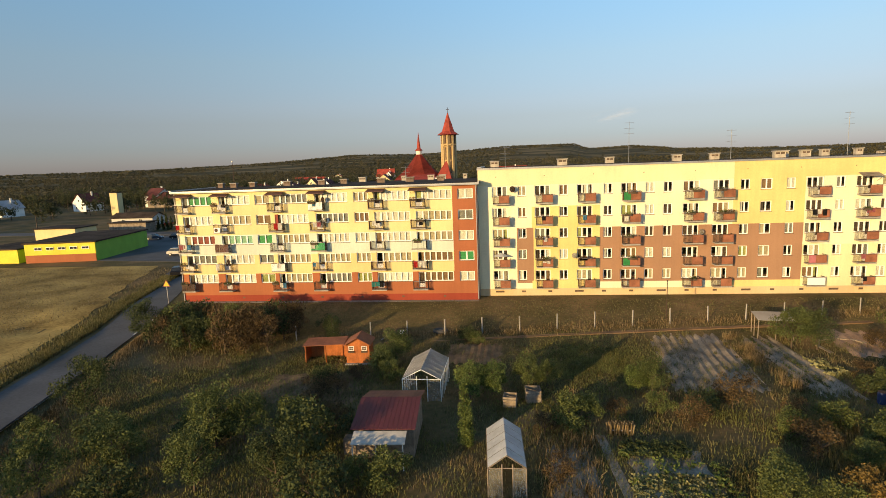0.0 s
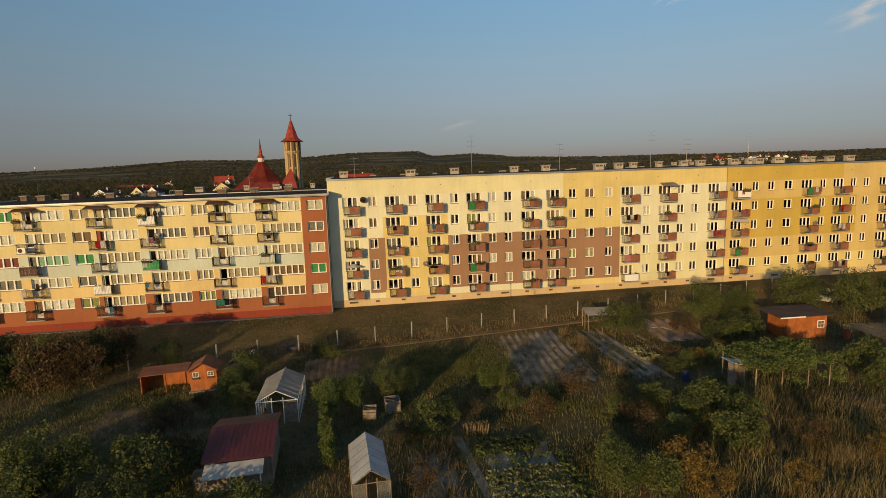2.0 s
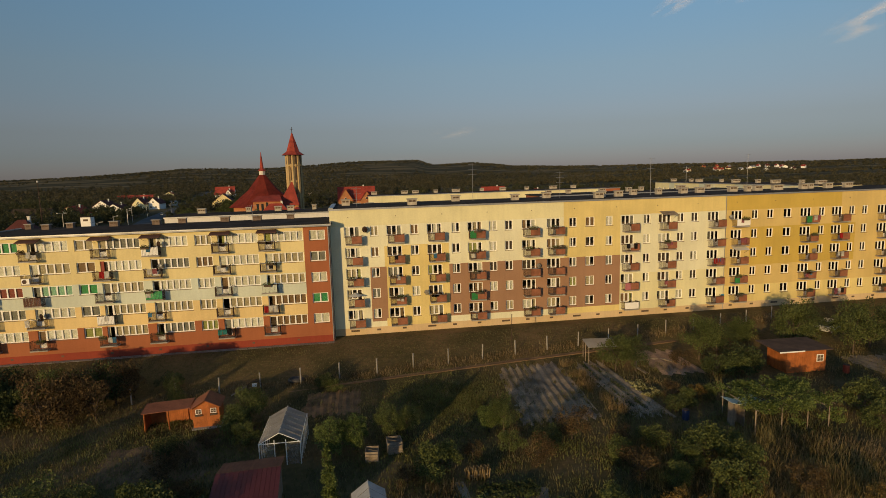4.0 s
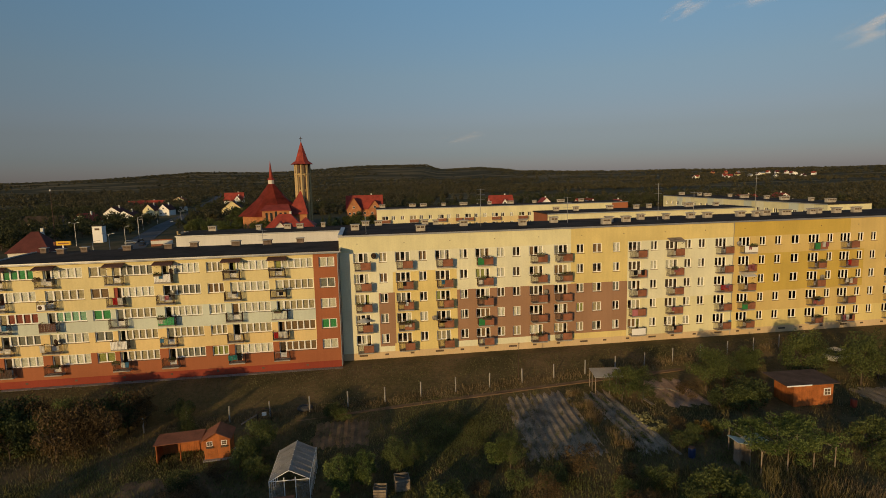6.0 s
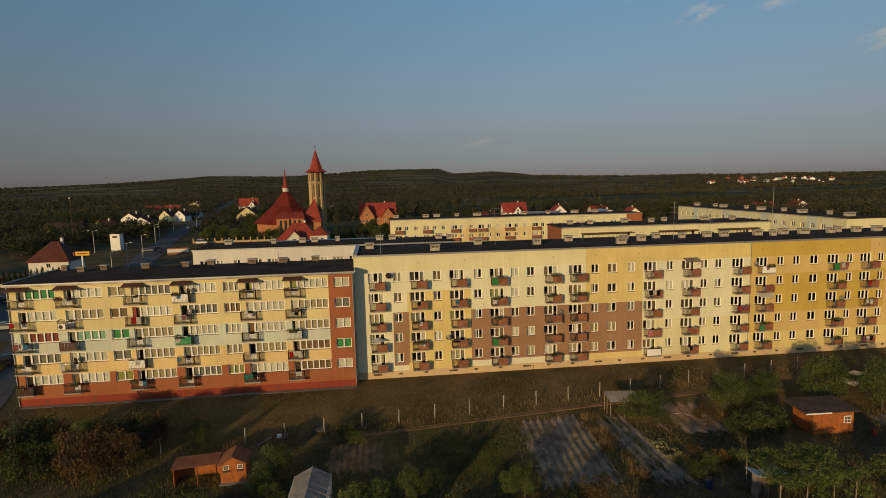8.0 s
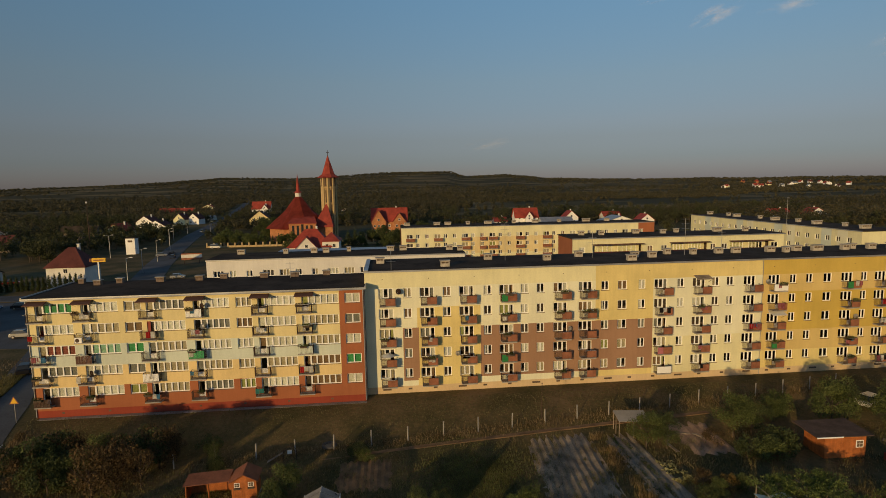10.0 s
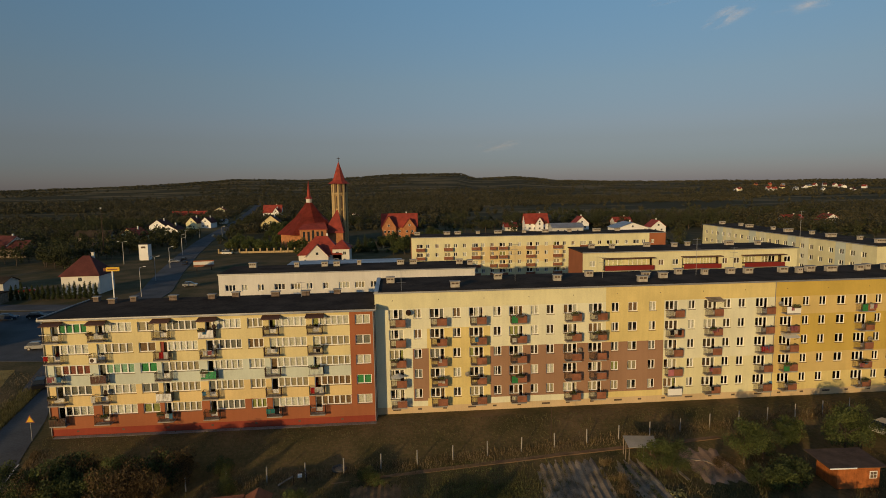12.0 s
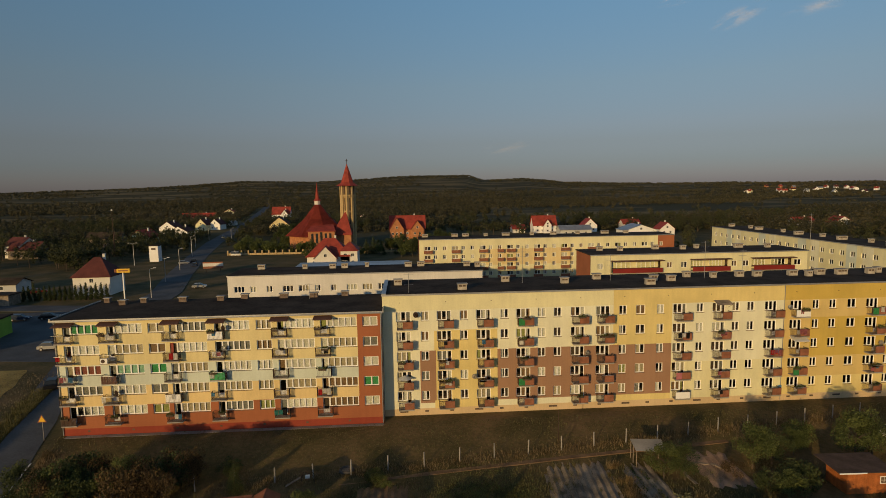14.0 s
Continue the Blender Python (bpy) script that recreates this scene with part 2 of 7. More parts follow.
def ground_z(x, y):
    r = math.hypot(x, y + 70)
    b = math.degrees(math.atan2(x, y + 70))
    z = -1.5 * smooth(-3, -15, y)
    z *= 1 - 0.65 * smooth(-28, -42, x)
    if r > 600:
        for (b0, h0), (b1, h1) in zip(HILL, HILL[1:]):
            if b0 <= b <= b1:
                rise = h0 + (h1 - h0) * (b - b0) / (b1 - b0)
                break
        far = smooth(700, 2800, r) ** 1.6
        z += far * (18 + rise * 2.8 - 4) + 4 * far * noise.noise((x / 260, y / 260, 0))
    elif r < 150:
        z += 0.10 * noise.noise((x / 5, y / 5, 0)) * smooth(0, -12, y)
    return z


def ground_material():
    m = material("grass_and_fields", (0.075, 0.065, 0.028), 0.95, var=0.0, scale=0.12, fine=2.2, bump=0.05, tint=(0.115, 0.088, 0.04), spec=0.1)
    n, l = m.node_tree.nodes, m.node_tree.links
    b = n["Principled BSDF"]
    ramp = next(x for x in n if x.type == "VALTORGB")
    e = ramp.color_ramp.elements
    e[0].position, e[1].position = 0.25, 0.75
    e[0].color, e[1].color = (0.056, 0.056, 0.023, 1), (0.23, 0.15, 0.077, 1)
    mid = e.new(0.48)
    mid.color = (0.122, 0.095, 0.043, 1)
    geo = n.new("ShaderNodeNewGeometry")
    # far land: woods with strips of pale field
    sep, sc = n.new("ShaderNodeSeparateXYZ"), n.new("ShaderNodeTexNoise")
    mp = n.new("ShaderNodeMapping")
    mp.inputs["Scale"].default_value = (0.004, 0.011, 0)
    l.new(geo.outputs["Position"], sep.inputs[0])
    l.new(geo.outputs["Position"], mp.inputs[0])
    l.new(mp.outputs[0], sc.inputs["Vector"])
    sc.inputs["Scale"].default_value, sc.inputs["Detail"].default_value = 1.0, 5
    fr = n.new("ShaderNodeValToRGB")
    f = fr.color_ramp.elements
    f[0].position, f[1].position = 0.46, 0.62
    f[0].color, f[1].color = (0.060, 0.052, 0.022, 1), (0.20, 0.145, 0.065, 1)
    l.new(sc.outputs["Fac"], fr.inputs[0])
    mr = n.new("ShaderNodeMapRange")
    mr.inputs["From Min"].default_value, mr.inputs["From Max"].default_value = 120, 320
    l.new(sep.outputs["Y"], mr.inputs["Value"])
    mix = n.new("ShaderNodeMix")
    mix.data_type = "RGBA"
    l.new(mr.outputs[0], mix.inputs["Factor"])
    l.new(ramp.outputs[0], mix.inputs["A"])
    l.new(fr.outputs[0], mix.inputs["B"])
    l.new(mix.outputs["Result"], b.inputs["Base Color"])
    return m


def build_ground():
    radii = [0.0] + [4.0 + 3.0 * k for k in range(45)]
    while radii[-1] < 4850:
        radii.append(radii[-1] * 1.045 + 1)
    steps = 240
    verts, faces = [(0, -70, ground_z(0, -70))], []
    for r in radii[1:]:
        for k in range(steps):
            a = 2 * math.pi * k / steps
            x, y = r * math.sin(a), -70 + r * math.cos(a)
            verts.append((x, y, ground_z(x, y)))
    for k in range(steps):
        faces.append((0, 1 + (k + 1) % steps, 1 + k))
    for i in range(len(radii) - 2):
        o = 1 + i * steps
        for k in range(steps):
            j = (k + 1) % steps
            faces.append((o + k, o + j, o + steps + j, o + steps + k))
    me = bpy.data.meshes.new("ground")
    me.from_pydata(verts, [], faces)
    me.polygons.foreach_set("use_smooth", [True] * len(faces))
    me.materials.append(ground_material())
    tagged(new("ground", me), "dry late-summer grass, allotment soil and distant wooded plain", "ground", kind="structure")


build_ground()


def strip(name, line, width, lift, mat, label, category, thick=0.12):
    """A road or path along a centre line, draped on the ground, with its edges as small steps."""
    pts = []
    for (x0, y0), (x1, y1) in zip(line, line[1:]):
        k = max(1, int(math.hypot(x1 - x0, y1 - y0) / 4))
        pts += [(x0 + (x1 - x0) * i / k, y0 + (y1 - y0) * i / k) for i in range(k)]
    pts.append(line[-1])
    bm = bmesh.new()
    rows = []
    for i, (x, y) in enumerate(pts):
        x0, y0 = pts[max(0, i - 1)]
        x1, y1 = pts[min(len(pts) - 1, i + 1)]
        d = Vector((x1 - x0, y1 - y0)).normalized()
        n = Vector((d.y, -d.x)) * width / 2
        z = max(ground_z(x - n.x, y - n.y), ground_z(x, y), ground_z(x + n.x, y + n.y)) + lift
        rows.append([bm.verts.new(p) for p in ((x - n.x, y - n.y, z - thick), (x - n.x, y - n.y, z), (x + n.x, y + n.y, z), (x + n.x, y + n.y, z - thick))])
    for a, b in zip(rows, rows[1:]):
        for k in range(3):
            bm.faces.new((a[k], a[k + 1], b[k + 1], b[k]))
    bmesh.ops.recalc_face_normals(bm, faces=bm.faces)
    return tagged(part(name, bm, mat), label, category, kind="structure")


def flat(name, outline, lift, mat, label, category, thick=0.15):
    """A level paved or dug area."""
    bm = bmesh.new()
    z = max(ground_z(x, y) for x, y in outline) + lift
    prism(bm, outline, z - thick - 0.2, z)
    bmesh.ops.recalc_face_normals(bm, faces=bm.faces)
    return tagged(part(name, bm, mat), label, category, kind="structure")


SIDE_ROAD = [(-24.5, -75), (-31.3, -58), (-36.2, -40), (-39.7, -24), (-43.3, -10), (-47.4, 2), (-54.5, 18), (-61, 36), (-67, 60), (-70, 92)]
MAIN_ROAD = [(-66, 60), (-70.5, 98), (-81, 135), (-96, 195), (-111, 262), (-144, 450), (-222, 830), (-300, 1200)]
strip("road", SIDE_ROAD, 4.7, 0.06, M["asphalt"], "grey asphalt lane beside the field", "road")
strip("road", MAIN_ROAD, 9.0, 0.10, M["asphalt"], "grey asphalt street leading past the church", "road")
strip("road", [(-160, 86), (-110, 82), (-70, 76)], 7.0, 0.08, M["asphalt"], "grey asphalt cross street", "road")
flat("yard", [(-105, 36), (-60, 30), (-56, 44), (-66, 76), (-105, 74)], 0.05, M["asphalt"], "asphalt parking yard by the shop", "yard")
for k in range(9):
    d = Vector((-3.6, 16)).normalized()
    edge = Vector((-33.1, -44.5)) + d * (k * 4.1)
    if edge.y < -10:
        strip("road_marking", [tuple(edge), tuple(edge + d * 3.9)], 0.16, 0.085, M["paint"], "worn white edge line on asphalt", "road marking", 0.02)
def field():
    """The stubble field beyond the lane: a draped sheet with a ragged near edge."""
    verts, faces, cols = [], [], 40
    rows = [(-34 + 1.5 * j) for j in range(41)]
    for y in rows:
        lane = -44.0 - 0.29 * (y + 17) if y < 0 else -50.5 - 0.34 * y
        edge = lane - 4.2 + 1.2 * noise.noise((0, y / 4, 9))
        for i in range(cols + 1):
            x = edge - (125 + edge + 20) * (i / cols) ** 1.3
            verts.append((x, y, ground_z(x, y) + 0.05 + 0.06 * noise.noise((x / 3, y / 3, 2))))
    for j in range(len(rows) - 1):
        for i in range(cols):
            a = j * (cols + 1) + i
            faces.append((a + 1, a, a + cols + 1, a + cols + 2))
    me = bpy.data.meshes.new("field")
    me.from_pydata(verts, [], faces)
    me.materials.append(material("stubble_field", (0.31, 0.20, 0.06), 0.95, var=0.24, scale=0.15, fine=3.0, bump=0.05, tint=(0.38, 0.26, 0.085), spec=0.1))
    tagged(new("field", me), "mown golden stubble field beyond the lane", "field", kind="structure")


field()
strip("pavement", [(-41.0, -2.45), (-1.6, -2.45)], 0.7, 0.02, M["paving"], "narrow concrete apron along the wall", "pavement")


# ---- buildings ----
PANE_MESH = {}


def quad_mesh(name, w, h, mat, depth=0.02):
    key = (name, round(w, 2), round(h, 2), mat.name)
    if key not in PANE_MESH:
        bm = bmesh.new()
        box(bm, 0, w, 0, depth, 0, h)
        me = bpy.data.meshes.new(name)
        bm.to_mesh(me)
        bm.free()
        me.materials.append(mat)
        PANE_MESH[key] = me
    return PANE_MESH[key]


FRAME_MESH = {}


def frame_mesh(w, h, cells, door, bar_w=0.095):
    """A window frame with its mullions, in one piece; door: the first cell reaches down that much further."""
    key = (round(w, 2), round(h, 2), cells, round(door, 2))
    if key not in FRAME_MESH:
        holes = []
        for k in range(cells):
            x0 = w * k / cells + bar_w * (1.0 if k == 0 else 0.8)
            x1 = w * (k + 1) / cells - bar_w * (1.0 if k == cells - 1 else 0.8)
            holes.append((x0, x1, bar_w - (door - 0.45 if door and k == 0 else 0), h - bar_w))
        if door and cells > 1:
            holes.append((w / cells + bar_w, w, -door, 0))
        FRAME_MESH[key] = wall_mesh("window", w, -door, h, holes, [], [M["white"]], 0.07)
    return FRAME_MESH[key]


def curtain_colour(r):
    u = r.random()
    for p, key in ((0.08, None), (0.22, "dim"), (0.56, "white"), (0.70, "cream"), (0.86, "grey"), (0.95, "tan"), (1.01, "ygreen")):
        if u < p:
            return key


def window(parent, x, z, w, h, cells, r, door=0.0, curtain="random", detail=True, depth=0.14):
    """A window set back in the wall: frame, panes, sill, and a curtain or blind behind the glass, some coloured as a
    dim room or sun glare.
    """
    win = part("window", frame_mesh(w, h, cells, door), None, parent)
    win.matrix_local = Matrix.Translation((x, depth, z))
    cw = w / cells
    for k in range(cells):
        d = door if k == 0 else 0.0
        p = part("pane", quad_mesh("pane", cw - 0.1, h - 0.15 + (d - 0.45 if d else 0), M["glass"], 0.012), None, win)
        p.matrix_local = Matrix.Translation((cw * k + 0.05, 0.03, 0.075 - (d - 0.45 if d else 0)))
        p.visible_shadow = False
    if detail:
        s = part("sill", quad_mesh("sill", w - (cw if door else 0) + 0.1, 0.05, M["sill"], depth + 0.06), None, win)
        s.matrix_local = Matrix.Translation(((cw if door else 0) - 0.05, -depth - 0.05, -0.055))
    key = curtain_colour(r) if curtain == "random" else curtain
    if key:
        part_w = w if r.random() < 0.42 or curtain != "random" else w * r.choice((0.34, 0.5, 0.66))
        off = 0 if r.random() < 0.5 else w - part_w
        c = part("curtain", quad_mesh("curtain", part_w - 0.04, h - 0.04, CURTAIN[key], 0.02), None, win)
        c.matrix_local = Matrix.Translation((off + 0.02, 0.13, 0.02))
    return win


def wall_mesh(name, w, z0, z1, holes, zones, mats, thick=0.32):
    """A front wall with real openings; zones paint rectangles of it: (x0, x1, z0, z1, material index)."""
    xs = sorted({0.0, w, *(v for h in holes for v in h[:2]), *(v for q in zones for v in q[:2] if 0 < v < w)})
    zs = sorted({z0, z1, *(v for h in holes for v in h[2:4]), *(v for q in zones for v in q[2:4] if z0 < v < z1)})
    verts, faces, mi, index = [], [], [], {}

    def vert(i, j, k):
        if (i, j, k) not in index:
            index[i, j, k] = len(verts)
            verts.append((xs[i], thick * k, zs[j]))
        return index[i, j, k]

    nx, nz = len(xs) - 1, len(zs) - 1
    solid = np.ones((nx, nz), bool)
    for a, b, c, d in (h[:4] for h in holes):
        for i in range(nx):
            for j in range(nz):
                if a - 1e-6 < xs[i] and xs[i + 1] < b + 1e-6 and c - 1e-6 < zs[j] and zs[j + 1] < d + 1e-6:
                    solid[i, j] = False

    def zone(i, j):
        cx, cz, found = (xs[i] + xs[i + 1]) / 2, (zs[j] + zs[j + 1]) / 2, 0
        for a, b, c, d, m in zones:
            if a <= cx <= b and c <= cz <= d:
                found = m
        return found

    for i in range(nx):
        for j in range(nz):
            if not solid[i, j]:
                continue
            m = zone(i, j)
            faces.append((vert(i, j, 0), vert(i + 1, j, 0), vert(i + 1, j + 1, 0), vert(i, j + 1, 0)))
            faces.append((vert(i, j, 1), vert(i, j + 1, 1), vert(i + 1, j + 1, 1), vert(i + 1, j, 1)))
            mi += [m, m]
            for di, dj, e in ((-1, 0, ((i, j), (i, j + 1))), (1, 0, ((i + 1, j + 1), (i + 1, j))), (0, -1, ((i + 1, j), (i, j))), (0, 1, ((i, j + 1), (i + 1, j + 1)))):
                a, b = i + di, j + dj
                if not (0 <= a < nx and 0 <= b < nz) or not solid[a, b]:
                    faces.append((vert(*e[0], 0), vert(*e[1], 0), vert(*e[1], 1), vert(*e[0], 1)))
                    mi.append(m)
    me = bpy.data.meshes.new(name)
    me.from_pydata(verts, [], faces)
    me.polygons.foreach_set("material_index", mi)
    for m in mats:
        me.materials.append(m)
    return me


def shell(b, w, d, z_top, base, side_mat, storeys, pitch, eave=0.18, roof_name="roof", parapet=0.0):
    """Side and back walls, floors, an inner wall behind the rooms, and the flat roof of a block. Inner wall and floors
    are coloured dark as unlit rooms.
    """
    bm = bmesh.new()
    box(bm, 0, 0.3, 0.322, d, base, z_top)
    part("side_wall", bm, side_mat, b)
    bm = bmesh.new()
    box(bm, w - 0.3, w, 0.322, d, base, z_top)
    part("side_wall", bm, side_mat, b)
    bm = bmesh.new()
    box(bm, 0.3, w - 0.3, d - 0.3, d, base, z_top)
    part("back_wall", bm, side_mat, b)
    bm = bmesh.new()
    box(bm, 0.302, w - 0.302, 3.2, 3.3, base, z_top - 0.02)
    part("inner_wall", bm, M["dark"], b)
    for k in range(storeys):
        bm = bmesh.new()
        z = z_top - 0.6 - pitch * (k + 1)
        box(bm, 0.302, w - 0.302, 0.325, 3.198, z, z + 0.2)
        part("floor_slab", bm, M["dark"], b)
    bm = bmesh.new()
    box(bm, -eave, w + eave, -eave, d + eave, z_top + 0.003, z_top + 0.22, 0)
    part(roof_name, bm, M["felt"], b, "black bitumen felt roof")
    bm = bmesh.new()
    box(bm, -eave - 0.03, w + eave + 0.03, -eave - 0.04, -eave - 0.002, z_top - 0.02, z_top + 0.2)
    part("roof_edge", bm, M["zinc"], b, "zinc roof edge")
    if parapet:
        for x in (-eave, w + eave - 0.14):
            bm = bmesh.new()
            box(bm, x, x + 0.14, -eave + 0.002, d + eave - 0.002, z_top + 0.223, z_top + 0.22 + parapet)
            part("upstand", bm, M["zinc"], b)



def chimney(x, y, z, w=1.6, d=0.7, h=0.95, tone="brick"):
    """A squat brick vent stack with a concrete cap, on a flat roof; dark blocks on its front stand for shaded openings.
    """
    w, d, h = w * 0.8, d * 0.85, h * 0.82
    c = thing("roof_chimney", "squat rendered vent stack with concrete cap on the flat roof", "chimney", Matrix.Translation((x, y, z)), "roof vent stacks")
    bm = bmesh.new()
    box(bm, -w / 2, w / 2, -d / 2, d / 2, 0, h * 0.86)
    part("shaft", bm, M[tone], c)
    n = max(2, int(w / 0.45))
    for k in range(n):
        px = -w / 2 + 0.1 + (w - 0.2) * k / n
        bm = bmesh.new()
        box(bm, px + 0.03, px + (w - 0.2) / n - 0.05, -d / 2 - 0.012, -d / 2 + 0.03, h * 0.5, h * 0.76)
        part("vent", bm, M["dark"], c)
    bm = bmesh.new()
    box(bm, -w / 2 - 0.1, w / 2 + 0.1, -d / 2 - 0.1, d / 2 + 0.1, h * 0.86 + 0.002, h)
    part("cap", bm, M["concrete"], c)
    return c


def red_balcony(b, x, z, r, w=2.05, dep=1.1):
    """Balcony with a brick-red front panel beside a short run of iron bars."""
    bm = bmesh.new()
    box(bm, 0, w, -dep, -0.004, -0.14, 0)
    bal = part("balcony", bm, M["concrete"], b)
    bal.matrix_local = Matrix.Translation((x, 0, z))
    split = w * 0.38
    bm = bmesh.new()
    box(bm, split, w, -dep, -dep + 0.04, 0.08, 0.98)
    box(bm, w - 0.04, w, -dep + 0.042, -dep + 0.45, 0.08, 0.98)
    part("panel", bm, M["panel_red"], bal, "brick-red sheet panel")
    bm = bmesh.new()
    bar(bm, (0.02, -dep + 0.02, 1.02), (w - 0.02, -dep + 0.02, 1.02), 0.03)
    for xx in (0.02, w - 0.02):
        bar(bm, (xx, -dep + 0.02, 1.0), (xx, -0.02, 1.0), 0.025)
        for k in range(8):
            if xx < 1 or k < 5:
                yy = -0.08 - k * (dep - 0.12) / 8
                bar(bm, (xx, yy, 0.02), (xx, yy, 1.0), 0.012)
    for k in range(9):
        xx = 0.06 + k * (split - 0.08) / 8
        bar(bm, (xx, -dep + 0.02, 0.0), (xx, -dep + 0.02, 1.0), 0.02)
    bar(bm, (0.02, -dep + 0.02, 0.1), (split, -dep + 0.02, 0.1), 0.02)
    tagged(part("railing", bm, M["iron"], bal), kind="stuff")
    return bal


def iron_balcony(b, x, z, fill=None, w=1.9, dep=0.92):
    """Balcony with upright iron bars, some clad with boards or sheet."""
    bm = bmesh.new()
    box(bm, 0, w, -dep, -0.004, -0.13, 0)
    bal = part("balcony", bm, M["concrete"], b)
    bal.matrix_local = Matrix.Translation((x, 0, z))
    bm = bmesh.new()
    for zz, rr in ((1.0, 0.032), (0.1, 0.02)):
        bar(bm, (0.02, -dep + 0.02, zz), (w - 0.02, -dep + 0.02, zz), rr)
        for xx in (0.02, w - 0.02):
            bar(bm, (xx, -dep + 0.02, zz), (xx, -0.02, zz), rr)
    for k in range(19):
        xx = 0.05 + k * (w - 0.1) / 18
        bar(bm, (xx, -dep + 0.02, 0), (xx, -dep + 0.02, 1.0), 0.014)
    for xx in (0.02, w - 0.02):
        for k in range(1, 9):
            yy = -dep + k * (dep / 9)
            bar(bm, (xx, yy, 0), (xx, yy, 1.0), 0.014)
    tagged(part("railing", bm, M["iron"], bal), kind="stuff")
    if fill:
        bm = bmesh.new()
        n = 12
        for k in range(n):
            x0 = 0.03 + k * (w - 0.06) / n
            box(bm, x0, x0 + (w - 0.06) / n - 0.03, -dep - 0.03, -dep - 0.008, 0.05, 0.98)
        part("cladding", bm, fill, bal, "boards fixed to the railing")
    return bal


# the long cream, yellow and brown block
RB_COLS = [("B", 0.25, 2.15), ("S", 3.5, 4.52), ("B", 5.6, 7.5), ("S", 8.65, 9.68), ("B", 10.8, 12.7), ("S", 14.05, 15.1), ("B", 16.15, 18.05), ("S", 19.05, 20.1),
           ("S", 21.2, 22.25), ("B", 23.5, 25.4), ("B", 26.95, 28.85), ("S", 30.1, 31.15), ("S", 32.4, 33.7), ("S", 35.3, 36.3), ("B", 37.55, 39.4), ("S", 40.8, 41.8),
           ("B", 43.0, 44.85), ("S", 45.8, 46.85), ("S", 47.9, 48.95), ("B", 50.4, 52.15), ("B", 54.0, 55.75), ("S", 57.2, 58.2), ("S", 59.6, 60.65), ("S", 62.2, 63.5),
           ("B", 64.9, 66.7), ("S", 67.9, 68.9), ("B", 70.0, 71.75), ("S", 72.85, 73.85), ("S", 75.0, 76.0), ("B", 77.6, 79.4), ("S", 81.0, 82.0), ("B", 84.0, 85.8)]
RB_TOP, RB_PITCH, RB_X0 = 14.12, 2.7, -1.5


